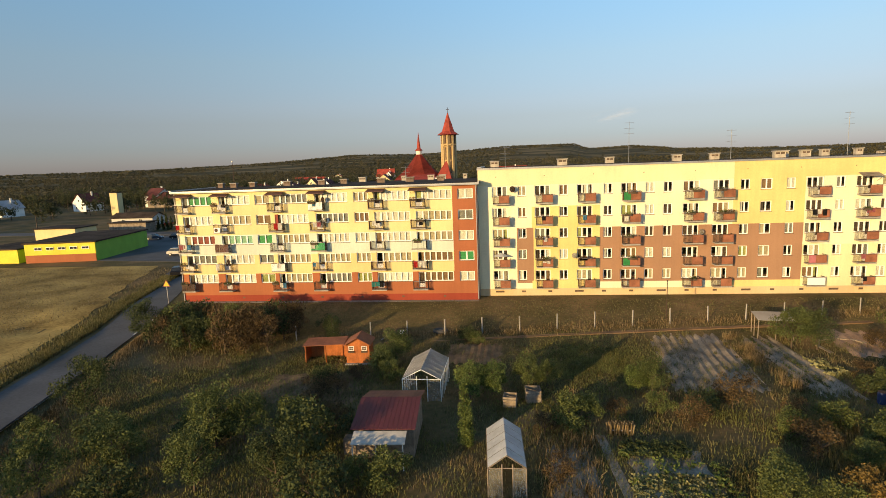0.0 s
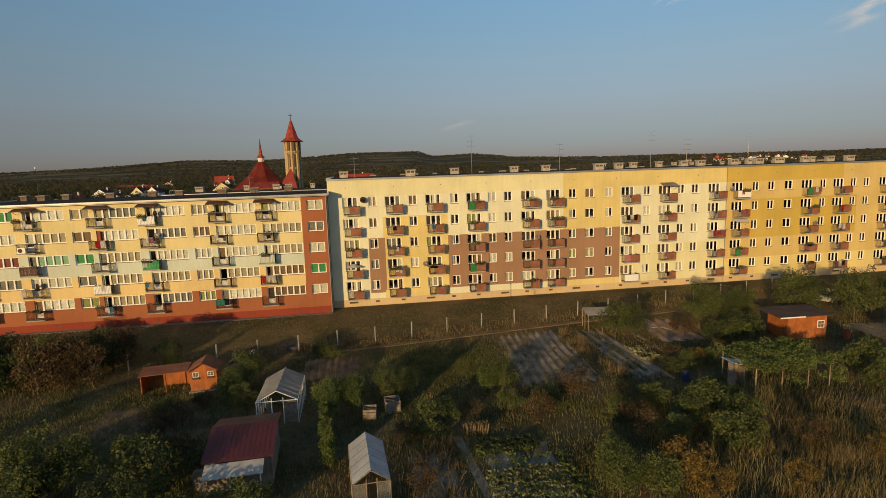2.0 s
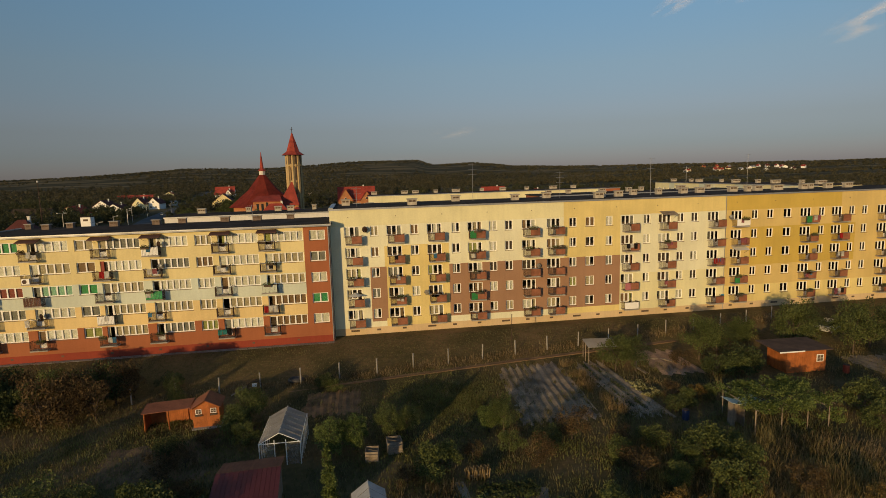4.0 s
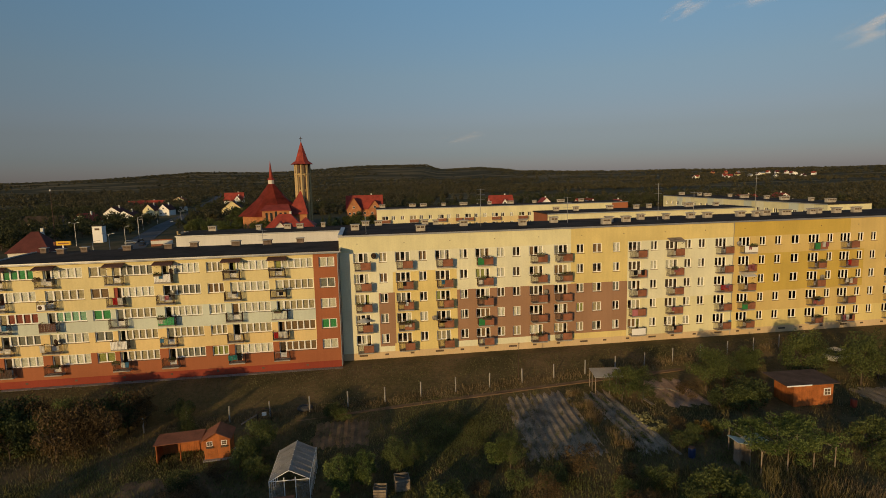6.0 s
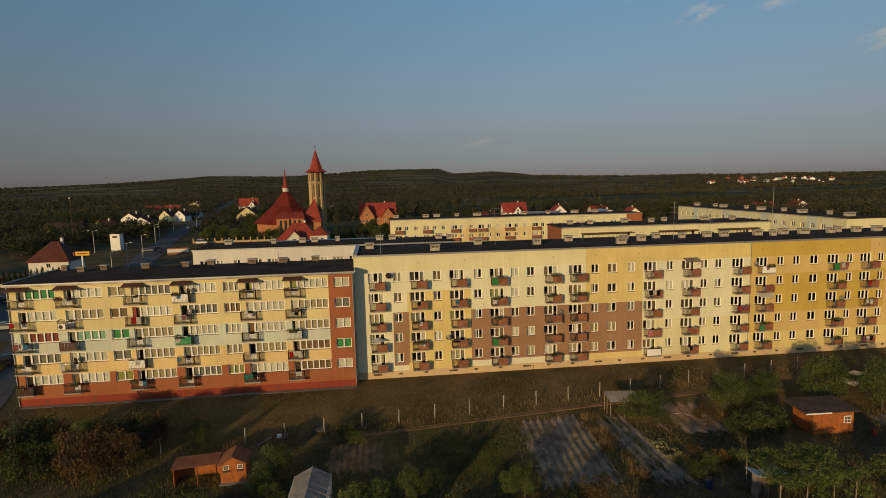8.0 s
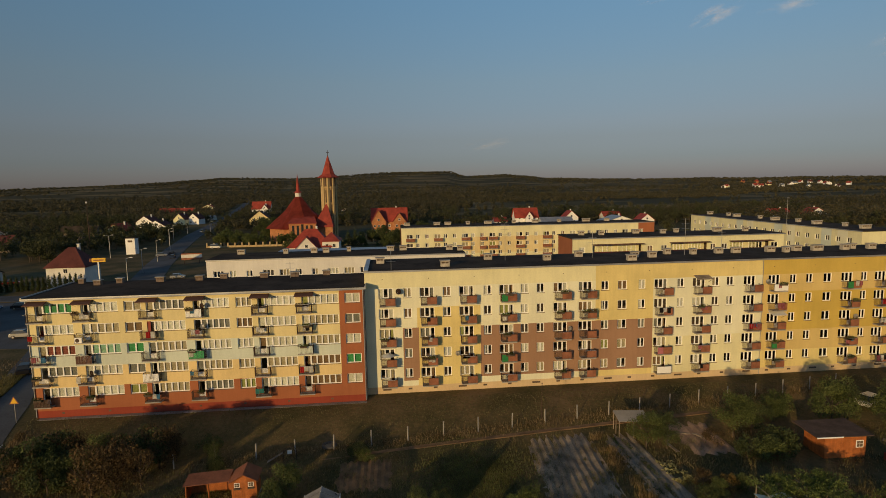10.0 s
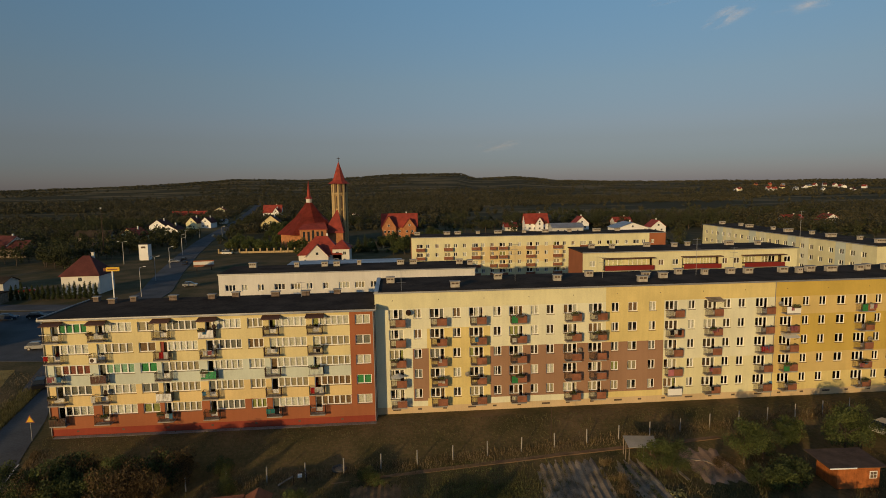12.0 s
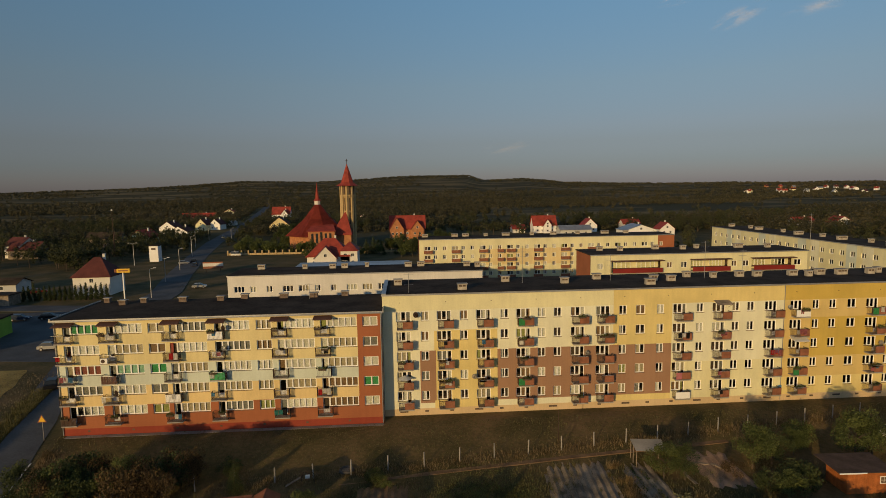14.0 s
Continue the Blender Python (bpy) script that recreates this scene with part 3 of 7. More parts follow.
def build_right_block():
    r = random.Random(11)
    w, d, top = 90.0, 11.2, 16.25
    b = thing("apartment_block", "five-storey cream, yellow and brown panel block with red balconies", "apartment block", Matrix.Translation((RB_X0, 0, 0)))
    ox = -RB_X0
    holes = []
    for kind, x0, x1 in RB_COLS:
        for f in range(5):
            zt = RB_TOP - RB_PITCH * f
            holes.append((x0 + ox, x1 + ox, zt - 1.28, zt, kind, f))
            if kind == "B":
                holes.append((x0 + ox + (x1 - x0) / 3 * 2, x1 + ox, zt - 2.12, zt - 1.28, "D", f))
    fl = lambda f: RB_TOP + 0.02 - RB_PITCH * f     # top of the windows of storey f from above
    mats = [M["ivory"], M["cream"], M["yellow"], M["brown"], M["ochre"], M["sand_ochre"], M["plinth"]]
    e = 53.15 + ox
    z8 = 8.72
    zones = [(0, e, 14.2, top, 1), (29.3 + ox, e, 14.2, top, 2), (29.3 + ox, 37.4 + ox, z8, 14.2, 2),
             (5.2 + ox, 8.2 + ox, fl(4) - 2.1, fl(1) - 0.0, 2), (8.2 + ox, 13.6 + ox, 0.9, fl(1) + 0.05, 2),
             (3.3 + ox, 5.4 + ox, fl(4) - 1.7, fl(2) + 0.05, 3), (13.6 + ox, 37.4 + ox, fl(4) - 1.6, z8, 3),
             (29.3 + ox, e, 0.9, fl(4) - 1.6, 2), (37.4 + ox, e, 0.9, fl(3), 1), (5.2 + ox, 8.2 + ox, 0.9, fl(4) - 1.4, 2),
             (e, w, 0, top, 5), (e, 71.5 + ox, 14.2, top, 4), (57 + ox, 66.9 + ox, fl(3) + 0.2, fl(1) + 0.25, 4), (68.9 + ox, 74 + ox, fl(3) + 0.2, fl(1) + 0.25, 4),
             (66.9 + ox, 68.9 + ox, fl(3) + 0.2, fl(1) + 0.25, 4), (e, w, 0.9, fl(4) + 0.05, 2), (0, w, -0.4, 0.92, 6)]
    part("wall", wall_mesh("wall", w, -0.4, top, [h[:4] for h in holes], zones, mats), None, b, "plastered wall painted in cream, yellow, brown and ochre fields")
    shell(b, w, d, top, -0.4, M["grey"], 5, RB_PITCH, eave=0.06)
    for kind, x0, x1 in RB_COLS:
        for f in range(5):
            zt = RB_TOP - RB_PITCH * f
            if kind == "S":
                window(b, x0 + ox, zt - 1.28, x1 - x0, 1.28, 2, r)
            else:
                ww = (x1 - x0)
                win = window(b, x0 + ox, zt - 1.28, ww * 2 / 3, 1.28, 2, r)
                window(b, x0 + ox + ww * 2 / 3, zt - 1.28, ww / 3, 1.28, 1, r, door=0.84, detail=False)
                red_balcony(b, x0 + ox + 0.12, zt - 2.13, r)
    for k in range(26):
        bm = bmesh.new()
        x = 2.0 + k * 3.35
        box(bm, x, x + (0.5 if k % 3 else 1.1), -0.006, 0.1, 0.42, 0.66)
        part("cellar_vent", bm, M["dark"], b)
    bm = bmesh.new()
    box(bm, e - 0.05, e + 0.05, -0.02, -0.003, 0.0, top)
    part("joint_cover", bm, M["zinc"], b)
    bm = bmesh.new()
    box(bm, -0.05, 0.5, -0.1, d, top + 0.225, top + 0.34)
    part("roof_upstand", bm, M["zinc"], b)
    for k in range(14):
        bm = bmesh.new()
        x = 2.3 + k * 6.0
        bar(bm, (x, -0.03, 15.3), (x, 0.05, 15.3), 0.06, sides=8)
        part("roof_vent", bm, M["dark"], b)
    return b


build_right_block()
for x, y, w in [(9.2, 2.2, 1.5), (0.5, 7.0, 1.4), (24.0, 5.0, 1.3), (35.2, 2.2, 1.6), (37.0, 5.2, 1.3), (39.3, 4.6, 1.4), (46.5, 6.4, 1.0), (50.6, 6.6, 1.4), (53.2, 6.4, 1.5), (58.6, 6.4, 1.6),
                (60.4, 5.4, 1.0), (16.0, 7.6, 1.4), (29.5, 7.6, 1.4), (63.0, 6.6, 1.6), (66.0, 6.2, 2.0), (70.5, 6.2, 1.3), (72.4, 7.0, 1.0), (75.0, 6.4, 1.5), (78.5, 6.4, 1.7), (43.0, 7.4, 1.2)]:
    chimney(x, y, 16.47, w, 0.8, 1.05)

# the pale yellow block with terracotta ends
LB_X0, LB_X1, LB_Y, LB_TOP, LB_PITCH = -41.5, -1.55, -2.0, 14.1, 2.6
LB_BAYS = [(-40.5, -36.3), (-35.3, -31.05), (-27.8, -23.3), (-22.3, -18.0), (-14.6, -10.0), (-9.25, -4.7)]
LB_SINGLES = [(-30.35, -28.35), (-17.2, -15.3), (-3.95, -2.05)]


def build_left_block():
    r = random.Random(5)
    w, d, top = LB_X1 - LB_X0, 11.0, 14.62
    b = thing("apartment_block", "five-storey pale yellow and mint panel block with terracotta end bay", "apartment block", Matrix.Translation((LB_X0, LB_Y, 0)))
    ox = -LB_X0
    holes = []
    for x0, x1 in LB_BAYS:
        for f in range(5):
            zt = LB_TOP - LB_PITCH * f
            holes.append((x0 + ox, x1 + ox, zt - 1.22, zt))
            holes.append((x0 + ox, x0 + ox + 0.85, zt - 2.08, zt - 1.22))
    for x0, x1 in LB_SINGLES:
        for f in range(5):
            zt = LB_TOP - LB_PITCH * f
            holes.append((x0 + ox, x1 + ox, zt - 1.22, zt))
    e = -4.62 + ox
    zones = [(0, w, 6.25, 8.95, 1), (0, w, 3.75, 6.25, 2), (0, w, 0.8, 3.75, 3), (e, w, 0, top, 3), (0, w, -0.5, 0.86, 4)]
    for x0, x1 in LB_BAYS:
        zones.append((x0 + ox + 0.9, x1 + ox, 2.5, 3.75, 2))
    part("wall", wall_mesh("wall", w, -0.5, top, holes, zones, [M["lb_yellow"], M["mint"], M["lb_deep"], M["terracotta"], M["redplinth"]]), None, b, "plastered wall in yellow, mint and terracotta bands")
    shell(b, w, d, top, -0.5, M["grey"], 5, LB_PITCH, eave=0.30, parapet=0.14)
    special = {(0, 0): "green", (1, 2): "teal", (0, 2): "red", (2, 2): "cream", (3, 2): "white", (1, 1): "cream", (4, 1): "white", (5, 3): "tan", (5, 4): "tan", (5, 0): "white", (4, 2): "white", (1, 3): "white", (2, 3): "cream"}
    clad = {(3, 0): M["white"], (2, 3): M["white"], (1, 2): M["awning"], (3, 2): CURTAIN["green"], (5, 2): M["mint"], (0, 4): M["iron"]}
    for k, (x0, x1) in enumerate(LB_BAYS):
        for f in range(5):
            zt = LB_TOP - LB_PITCH * f
            # bright sheets whiten these panes as low sun glare does
            c = special.get((k, f), r.choice(("bright", "bright", "cream", "grey")))
            window(b, x0 + ox, zt - 1.22, 0.85, 1.22, 1, r, door=0.82, detail=False, curtain="random")
            window(b, x0 + ox + 0.85, zt - 1.22, x1 - x0 - 0.85, 1.22, 5 if x1 - x0 > 4.25 else 4, r, curtain=c)
            bal = iron_balcony(b, x0 + ox - 0.6, zt - 2.1, clad.get((k, f)))
            if f == 0:
                bm = bmesh.new()
                v = [bm.verts.new(p) for p in ((-0.1, -0.004, 2.35), (2.1, -0.004, 2.35), (2.15, -1.1, 2.05), (-0.15, -1.1, 2.05))]
                v2 = [bm.verts.new(p.co + Vector((0, 0, 0.07))) for p in v]
                bm.faces.new(v[::-1]), bm.faces.new(v2)
                for i in range(4):
                    bm.faces.new((v[i], v[(i + 1) % 4], v2[(i + 1) % 4], v2[i]))
                for xx in (0.1, 1.95):
                    bar(bm, (xx, -1.02, 2.06), (xx, -0.02, 1.7), 0.02)
                part("canopy", bm, M["awning"], bal, "brown sheet canopy over the top balcony")
    single = {(0, 2): "green", (2, 3): "green", (1, 1): "tan", (0, 0): "cream", (0, 4): "ygreen", (1, 4): "ygreen", (2, 0): "white", (2, 1): "grey"}
    for k, (x0, x1) in enumerate(LB_SINGLES):
        for f in range(5):
            window(b, x0 + ox, LB_TOP - LB_PITCH * f - 1.22, x1 - x0, 1.22, 3 if k == 1 else 2, r, curtain=single.get((k, f), r.choice(("cream", "grey", "white", "tan"))))
    for x in (0.12, w - 0.1):
        bm = bmesh.new()
        bar(bm, (x, -0.1, 0.1), (x, -0.1, top), 0.06, sides=8)
        part("downpipe", bm, M["zinc"], b, "grey zinc downpipe")
    bm = bmesh.new()
    bar(bm, (-0.2, -0.38, top - 0.02), (w + 0.2, -0.38, top - 0.02), 0.075, sides=8)
    part("gutter", bm, M["zinc"], b, "zinc eaves gutter")
    for k in range(7):
        bm = bmesh.new()
        x = 3.0 + k * 5.4
        box(bm, x, x + 0.3, -0.006, 0.1, 0.4, 0.62)
        part("cellar_vent", bm, M["dark"], b)


build_left_block()
for x, y, w in [(-40.2, 8.3, 0.9), (-37.2, 6.4, 1.1), (-34.9, 7.6, 1.0), (-29.6, 7.6, 1.3), (-24.4, 7.6, 1.2), (-21.4, 8.6, 1.2), (-15.8, 8.2, 1.4), (-11.6, 8.2, 1.4), (-7.2, 8.6, 1.2)]:
    chimney(x, y, 14.84, w, 0.8, 0.85, "brick_dark")


def far_block(name, label, m, w, d, top, cols, rows, pitch, first, mats, zones, side, balcony=(), bal_rows=3):
    """A block behind: cols are (x, width, cells); balcony lists the columns that carry one."""
    r = random.Random(w)
    b = thing(name, label, "apartment block", m)
    holes = [(x, x + ww, first - pitch * f - 1.25, first - pitch * f) for x, ww, _ in cols for f in range(rows)]
    part("wall", wall_mesh("wall", w, -0.3, top, holes, zones, mats), None, b)
    shell(b, w, d, top, -0.3, side, rows, pitch, eave=0.1)
    for k, (x, ww, cells) in enumerate(cols):
        for f in range(rows):
            window(b, x, first - pitch * f - 1.25, ww, 1.25, cells, r, detail=False)
            if k in balcony and f < bal_rows:
                bm = bmesh.new()
                box(bm, 0, ww + 0.8, -1.05, -0.004, -0.14, 0)
                bal = part("balcony", bm, M["concrete"], b)
                bal.matrix_local = Matrix.Translation((x - 0.2, 0, first - pitch * f - 2.1))
                bm = bmesh.new()
                box(bm, 0, ww + 0.8, -1.09, -1.052, 0.05, 0.95)
                box(bm, ww + 0.76, ww + 0.8, -1.05, -0.1, 0.05, 0.95)
                box(bm, 0, 0.04, -1.05, -0.1, 0.05, 0.95)
                part("panel", bm, M["panel_red"], bal, "brick-red balcony panel")
    return b


def spread(x0, x1, step, r):
    out, x = [], x0
    while x < x1 - 2:
        out.append((x, r.choice((1.1, 1.1, 1.9)), 2))
        x += step
    return out


rr = random.Random(3)
# the low-looking white block just behind
far_block("apartment_block", "off-white panel block with dark flat roof behind the front row", pose(-32.5, 36, 0), 49.0, 10.5, 13.8, [(1.2 + 3.05 * k, (1.9, 1.1, 1.1, 2.0)[k % 4], (3, 2, 2, 3)[k % 4]) for k in range(15)],
          2, 2.7, 11.9, [M["offwhite"]], [], M["grey"])
far_block("apartment_block", "cream panel block with small red balconies", pose(5.5, 99, 0), 80.5, 11, 14.1, [(1.6 + 2.85 * k, (1.9, 1.1, 1.1)[k % 3], 2) for k in range(27)], 4, 2.7, 12.1,
          [M["cream"], M["sand"], M["terracotta"]], [(20, 48, 6, 11, 1), (75.2, 80.5, -0.3, 14.1, 2)], M["terracotta"], balcony=(0, 3, 6, 8, 9, 12, 15, 18), bal_rows=4)
LOG = [(2.2, 1.5, 2), (20.0, 1.3, 2), (22.6, 1.3, 2), (35.2, 1.3, 2), (38.2, 1.5, 2)]


def build_loggia_block():
    """The cream block with long red-fronted loggias."""
    r = random.Random(9)
    w, d, top = 49.5, 11.0, 14.7
    b = thing("apartment_block", "cream panel block with wide loggias and dark red balcony fronts", "apartment block", pose(42.2, 48.0, 0, 0, 0, -0.5))
    singles = [(1.5, 1.3), (17.2, 1.2), (20.4, 1.4), (32.0, 1.2), (34.6, 1.4), (46.5, 1.6)]
    logs = [(4.6, 15.8), (22.6, 31.2), (36.6, 46.0)]
    holes = [(x, x + ww, z - 1.3, z) for x, ww in singles for z in (12.9, 10.2)]
    holes += [(a, c, z - 2.4, z) for a, c in logs for z in (13.2, 10.5)]
    part("wall", wall_mesh("wall", w, -0.3, top, holes, [(0, 0.01, 0, 1, 0)], [M["cream"]]), None, b)
    shell(b, w, d, top, -0.3, M["terracotta"], 2, 2.7, eave=0.2)
    for x, ww in singles:
        for z in (12.9, 10.2):
            window(b, x, z - 1.3, ww, 1.3, 2, r, detail=False)
    for a, c in logs:
        for z in (13.2, 10.5):
            bm = bmesh.new()
            box(bm, a, c, -1.0, 1.6, z - 2.5, z - 2.402)
            bal = part("balcony", bm, M["concrete"], b)
            bm = bmesh.new()
            box(bm, a, c, -1.05, -1.0, z - 2.4, z - 1.4)
            part("panel", bm, M["loggia_red"] if z > 12 else M["offwhite"], bal, "dark red balcony front")
            bm = bmesh.new()
            box(bm, a, c, 1.4, 1.5, z - 2.4, z)
            part("loggia_wall", bm, M["cream"], bal)
            for q in range(2):
                wx = a + 0.6 + q * (c - a) / 2
                win = window(b, wx, z - 1.7, (c - a) / 2 - 1.4, 1.5, 4, r, detail=False, depth=1.3, curtain=r.choice((None, "tan", "cream")))
        bm = bmesh.new()
        box(bm, a - 0.3, c + 0.3, -1.3, -0.004, 13.35, 13.5)
        part("canopy", bm, M["awning"], b, "dark canopy above the loggia")


build_loggia_block()
far_block("apartment_block", "long beige panel block with mint stair bays and dark roof", pose(107.8, 116, 0, 0, 0, -90), 72.0, 11.5, 15.0, [(1.8 + 3.3 * k, 1.4, 2) for k in range(21)], 4, 2.7, 13.4,
          [M["cream"], M["mint"], M["ivory"]], [(x, x + 3.2, -0.3, 15.0, 1) for x in (9, 26, 43, 60)] + [(x + 5, x + 8, -0.3, 15.0, 2) for x in (9, 26, 43, 60)], M["cream"])
for x, y, z, w in [(-28, 44, 14.05, 1.8), (-19, 43, 14.05, 1.2), (-13.4, 43, 14.05, 1.6), (-11, 43, 14.05, 1.6), (-6.5, 44, 14.05, 1), (2.0, 43, 14.05, 1.8), (4.6, 43, 14.05, 1.8), (14, 41.5, 14.05, 1.6), (16, 40, 14.05, 1.3),
                   (7.5, 106, 14.4, 2.2), (17, 106, 14.4, 2.5), (20.5, 106, 14.4, 2.5), (27, 106, 14.4, 1.5), (33.5, 106, 14.4, 3), (42, 106, 14.4, 1.5), (49, 106, 14.4, 2.5), (57, 106, 14.4, 1.5), (66, 106, 14.4, 3), (73, 106, 14.4, 2),
                   (46.5, 55, 14.95, 1.6), (51, 54, 14.95, 1.4), (60, 55.5, 14.95, 1.8), (66, 54, 14.95, 1.4), (70, 55.5, 14.95, 1.2), (80, 55, 14.95, 2.4), (86.5, 54, 14.95, 1.4),
                   (113, 113, 15.25, 2.2), (114, 104, 15.25, 1.4), (113, 98, 15.25, 2.8), (114, 88, 15.25, 1.2), (113, 80, 15.25, 3.0), (114, 72, 15.25, 1.4), (113, 64, 15.25, 3.0), (114, 56, 15.25, 1.2), (113, 49, 15.25, 3.0)]:
    chimney(x, y, z, w, 1.0, 1.2, "brick")


# ---- plants ----
def leaves_mesh(name, seed, centres, n, leaf, mat, flat_z=1.0, droop=0.0, aspect=0.55):
    """Leaf blades scattered round clump centres (x, y, z, radius)."""
    g = np.random.default_rng(seed)
    c = np.array(centres, float)
    vol = c[:, 3] ** 2
    pick = g.choice(len(c), n, p=vol / vol.sum())
    d = g.normal(size=(n, 3))
    d /= np.linalg.norm(d, axis=1)[:, None]
    rad = c[pick, 3] * g.uniform(0.25, 1.05, n) ** 0.6
    p = c[pick, :3] + d * rad[:, None] * (1, 1, flat_z)
    u = g.normal(size=(n, 3))
    u[:, 2] -= droop
    u /= np.linalg.norm(u, axis=1)[:, None]
    v = np.cross(u, g.normal(size=(n, 3)))
    v /= np.linalg.norm(v, axis=1)[:, None]
    s = (leaf * g.uniform(0.6, 1.4, n))[:, None]
    verts = np.stack([p - u * s * 0.5, p + v * s * aspect * 0.5, p + u * s * 0.5, p - v * s * aspect * 0.5], 1).reshape(-1, 3)
    me = bpy.data.meshes.new(name)
    me.from_pydata(verts.tolist(), [], np.arange(4 * n).reshape(-1, 4).tolist())
    me.materials.append(mat)
    return me


def crown_clumps(seed, rx, rz, z, n, small=0.34):
    r = random.Random(seed)
    out = []
    for _ in range(n):
        a, u = r.uniform(0, 2 * math.pi), r.uniform(-1, 1)
        k = r.uniform(0.35, 1.0) ** 0.5
        q = math.sqrt(1 - u * u) * rx * k * r.uniform(0.75, 1.1)
        out.append((q * math.cos(a), q * math.sin(a), z + u * rz * k, rx * small * r.uniform(0.6, 1.25)))
    return out


def trunk_bm(seed, h, width, limbs, reach):
    r = random.Random(seed)
    bm = bmesh.new()
    x = y = 0.0
    pts = [(0, 0, -0.15)]
    for k in range(1, 5):
        x, y = x + r.uniform(-0.06, 0.06) * h * 0.3, y + r.uniform(-0.06, 0.06) * h * 0.3
        pts.append((x, y, h * k / 4))
    for k in range(4):
        bar(bm, pts[k], pts[k + 1], width * (1 - 0.19 * k), sides=6, w2=width * (1 - 0.19 * (k + 1)))
    for k in range(limbs):
        a = 2 * math.pi * (k + r.random() * 0.7) / limbs
        q = pts[r.choice((1, 2, 2, 3))]
        bar(bm, q, (q[0] + reach * math.cos(a), q[1] + reach * math.sin(a), q[2] + reach * r.uniform(0.5, 1.2)), width * 0.45, sides=5, w2=width * 0.12)
    return bm


KINDS = {}


def kind_of_plant(kind):
    """Builds the first plant of a kind: name, label, category, trunk and crown."""
    defs = {
        # kind: name, label, category, trunk(h, width, limbs, reach), clumps(rx, rz, z, n), leaves, size, material
        "tree": ("tree", "small garden fruit tree with a loose green crown", "tree", (2.4, 0.11, 6, 1.1), (1.9, 1.5, 2.7, 26), 5200, 0.15, "leaf"),
        "tree_b": ("tree", "broad-leaved tree with a ragged dark green crown", "tree", (3.0, 0.14, 7, 1.4), (2.2, 2.1, 3.2, 32), 5800, 0.16, "leaf_dark"),
        "tree_c": ("tree", "leafy garden tree with a bright green crown", "tree", (2.0, 0.1, 6, 0.9), (1.7, 1.25, 2.1, 24), 4600, 0.16, "leaf_bright"),
        "shrub": ("shrub", "dense green leafy garden shrub", "shrub", (0.9, 0.05, 7, 0.6), (1.15, 0.8, 0.95, 18), 2700, 0.12, "leaf"),
        "shrub_b": ("shrub", "dark green leafy garden shrub", "shrub", (0.9, 0.05, 7, 0.6), (1.2, 0.85, 0.95, 16), 2600, 0.13, "leaf_dark"),
        "shrub_dry": ("shrub", "half-dry brownish garden shrub", "shrub", (1.2, 0.05, 9, 0.9), (1.2, 1.0, 1.2, 20), 2200, 0.11, "leaf_dry"),
        "shrub_yellow": ("shrub", "yellowing autumn garden shrub", "shrub", (1.0, 0.05, 8, 0.8), (1.15, 1.2, 1.35, 20), 2500, 0.12, "leaf_yellow"),
        "far_tree": ("tree", "tall broad-leaved tree in dark green leaf", "tree", (4.0, 0.2, 6, 2.2), (3.0, 3.2, 5.2, 30), 3800, 0.34, "leaf_dark"),
        "far_tree_b": ("tree", "rounded broad-leaved tree in green leaf", "tree", (3.0, 0.2, 6, 2.0), (2.9, 2.4, 4.1, 26), 3400, 0.34, "leaf"),
    }
    name, label, cat, tr, cl, n, size, mat = defs[kind]
    seed = sum(map(ord, kind))
    e = thing(name, label, cat)
    part("trunk", trunk_bm(seed, *tr), M["bark"], e)
    part("crown", leaves_mesh("crown", seed, crown_clumps(seed, *cl), n, size, M[mat]), None, e)
    return e


def column_plant(kind):
    """Upright conifers: a slim column, or a broader cone."""
    r = random.Random(len(kind))
    e = thing("conifer", {"column": "slim columnar conifer, bright green", "thuja": "dark green thuja of a clipped hedge row"}.get(kind, "dark green conical conifer"), "conifer")
    bm = bmesh.new()
    bar(bm, (0, 0, -0.1), (0, 0, 3.4), 0.07, sides=6, w2=0.02)
    part("trunk", bm, M["bark"], e)
    cl = []
    for k in range(34):
        t = k / 33
        rad = (0.46 * (1 - t) ** 0.5 + 0.08) if kind != "cone" else 1.25 * (1 - t) + 0.1
        for j in range(1 if kind != "cone" else 4):
            a = r.uniform(0, 6.28)
            cl.append((rad * 0.45 * math.cos(a), rad * 0.45 * math.sin(a), 0.25 + 3.6 * t, rad * 0.62))
    part("crown", leaves_mesh("crown", 5, cl, 6000, 0.11, M["leaf_bright" if kind == "column" else "leaf_dark"], aspect=0.45), None, e)
    return e


def plant(kind, x, y, s=1.0, sz=None, z=None):
    m = Matrix.Translation((x, y, ground_z(x, y) if z is None else z)) @ Matrix.Rotation(rng.uniform(0, 6.28), 4, "Z") @ Matrix.Diagonal((s, s, sz or s, 1))
    if kind not in KINDS:
        KINDS[kind] = column_plant(kind) if kind in ("column", "cone", "thuja") else kind_of_plant(kind)
        KINDS[kind].matrix_basis = m
        return KINDS[kind]
    o = KINDS[kind]
    made = {}
    for q in (o, *o.children):
        made[q] = q.copy()
        scene.collection.objects.link(made[q])
        made[q].parent = made.get(q.parent)
    made[o].matrix_basis = m
    return made[o]


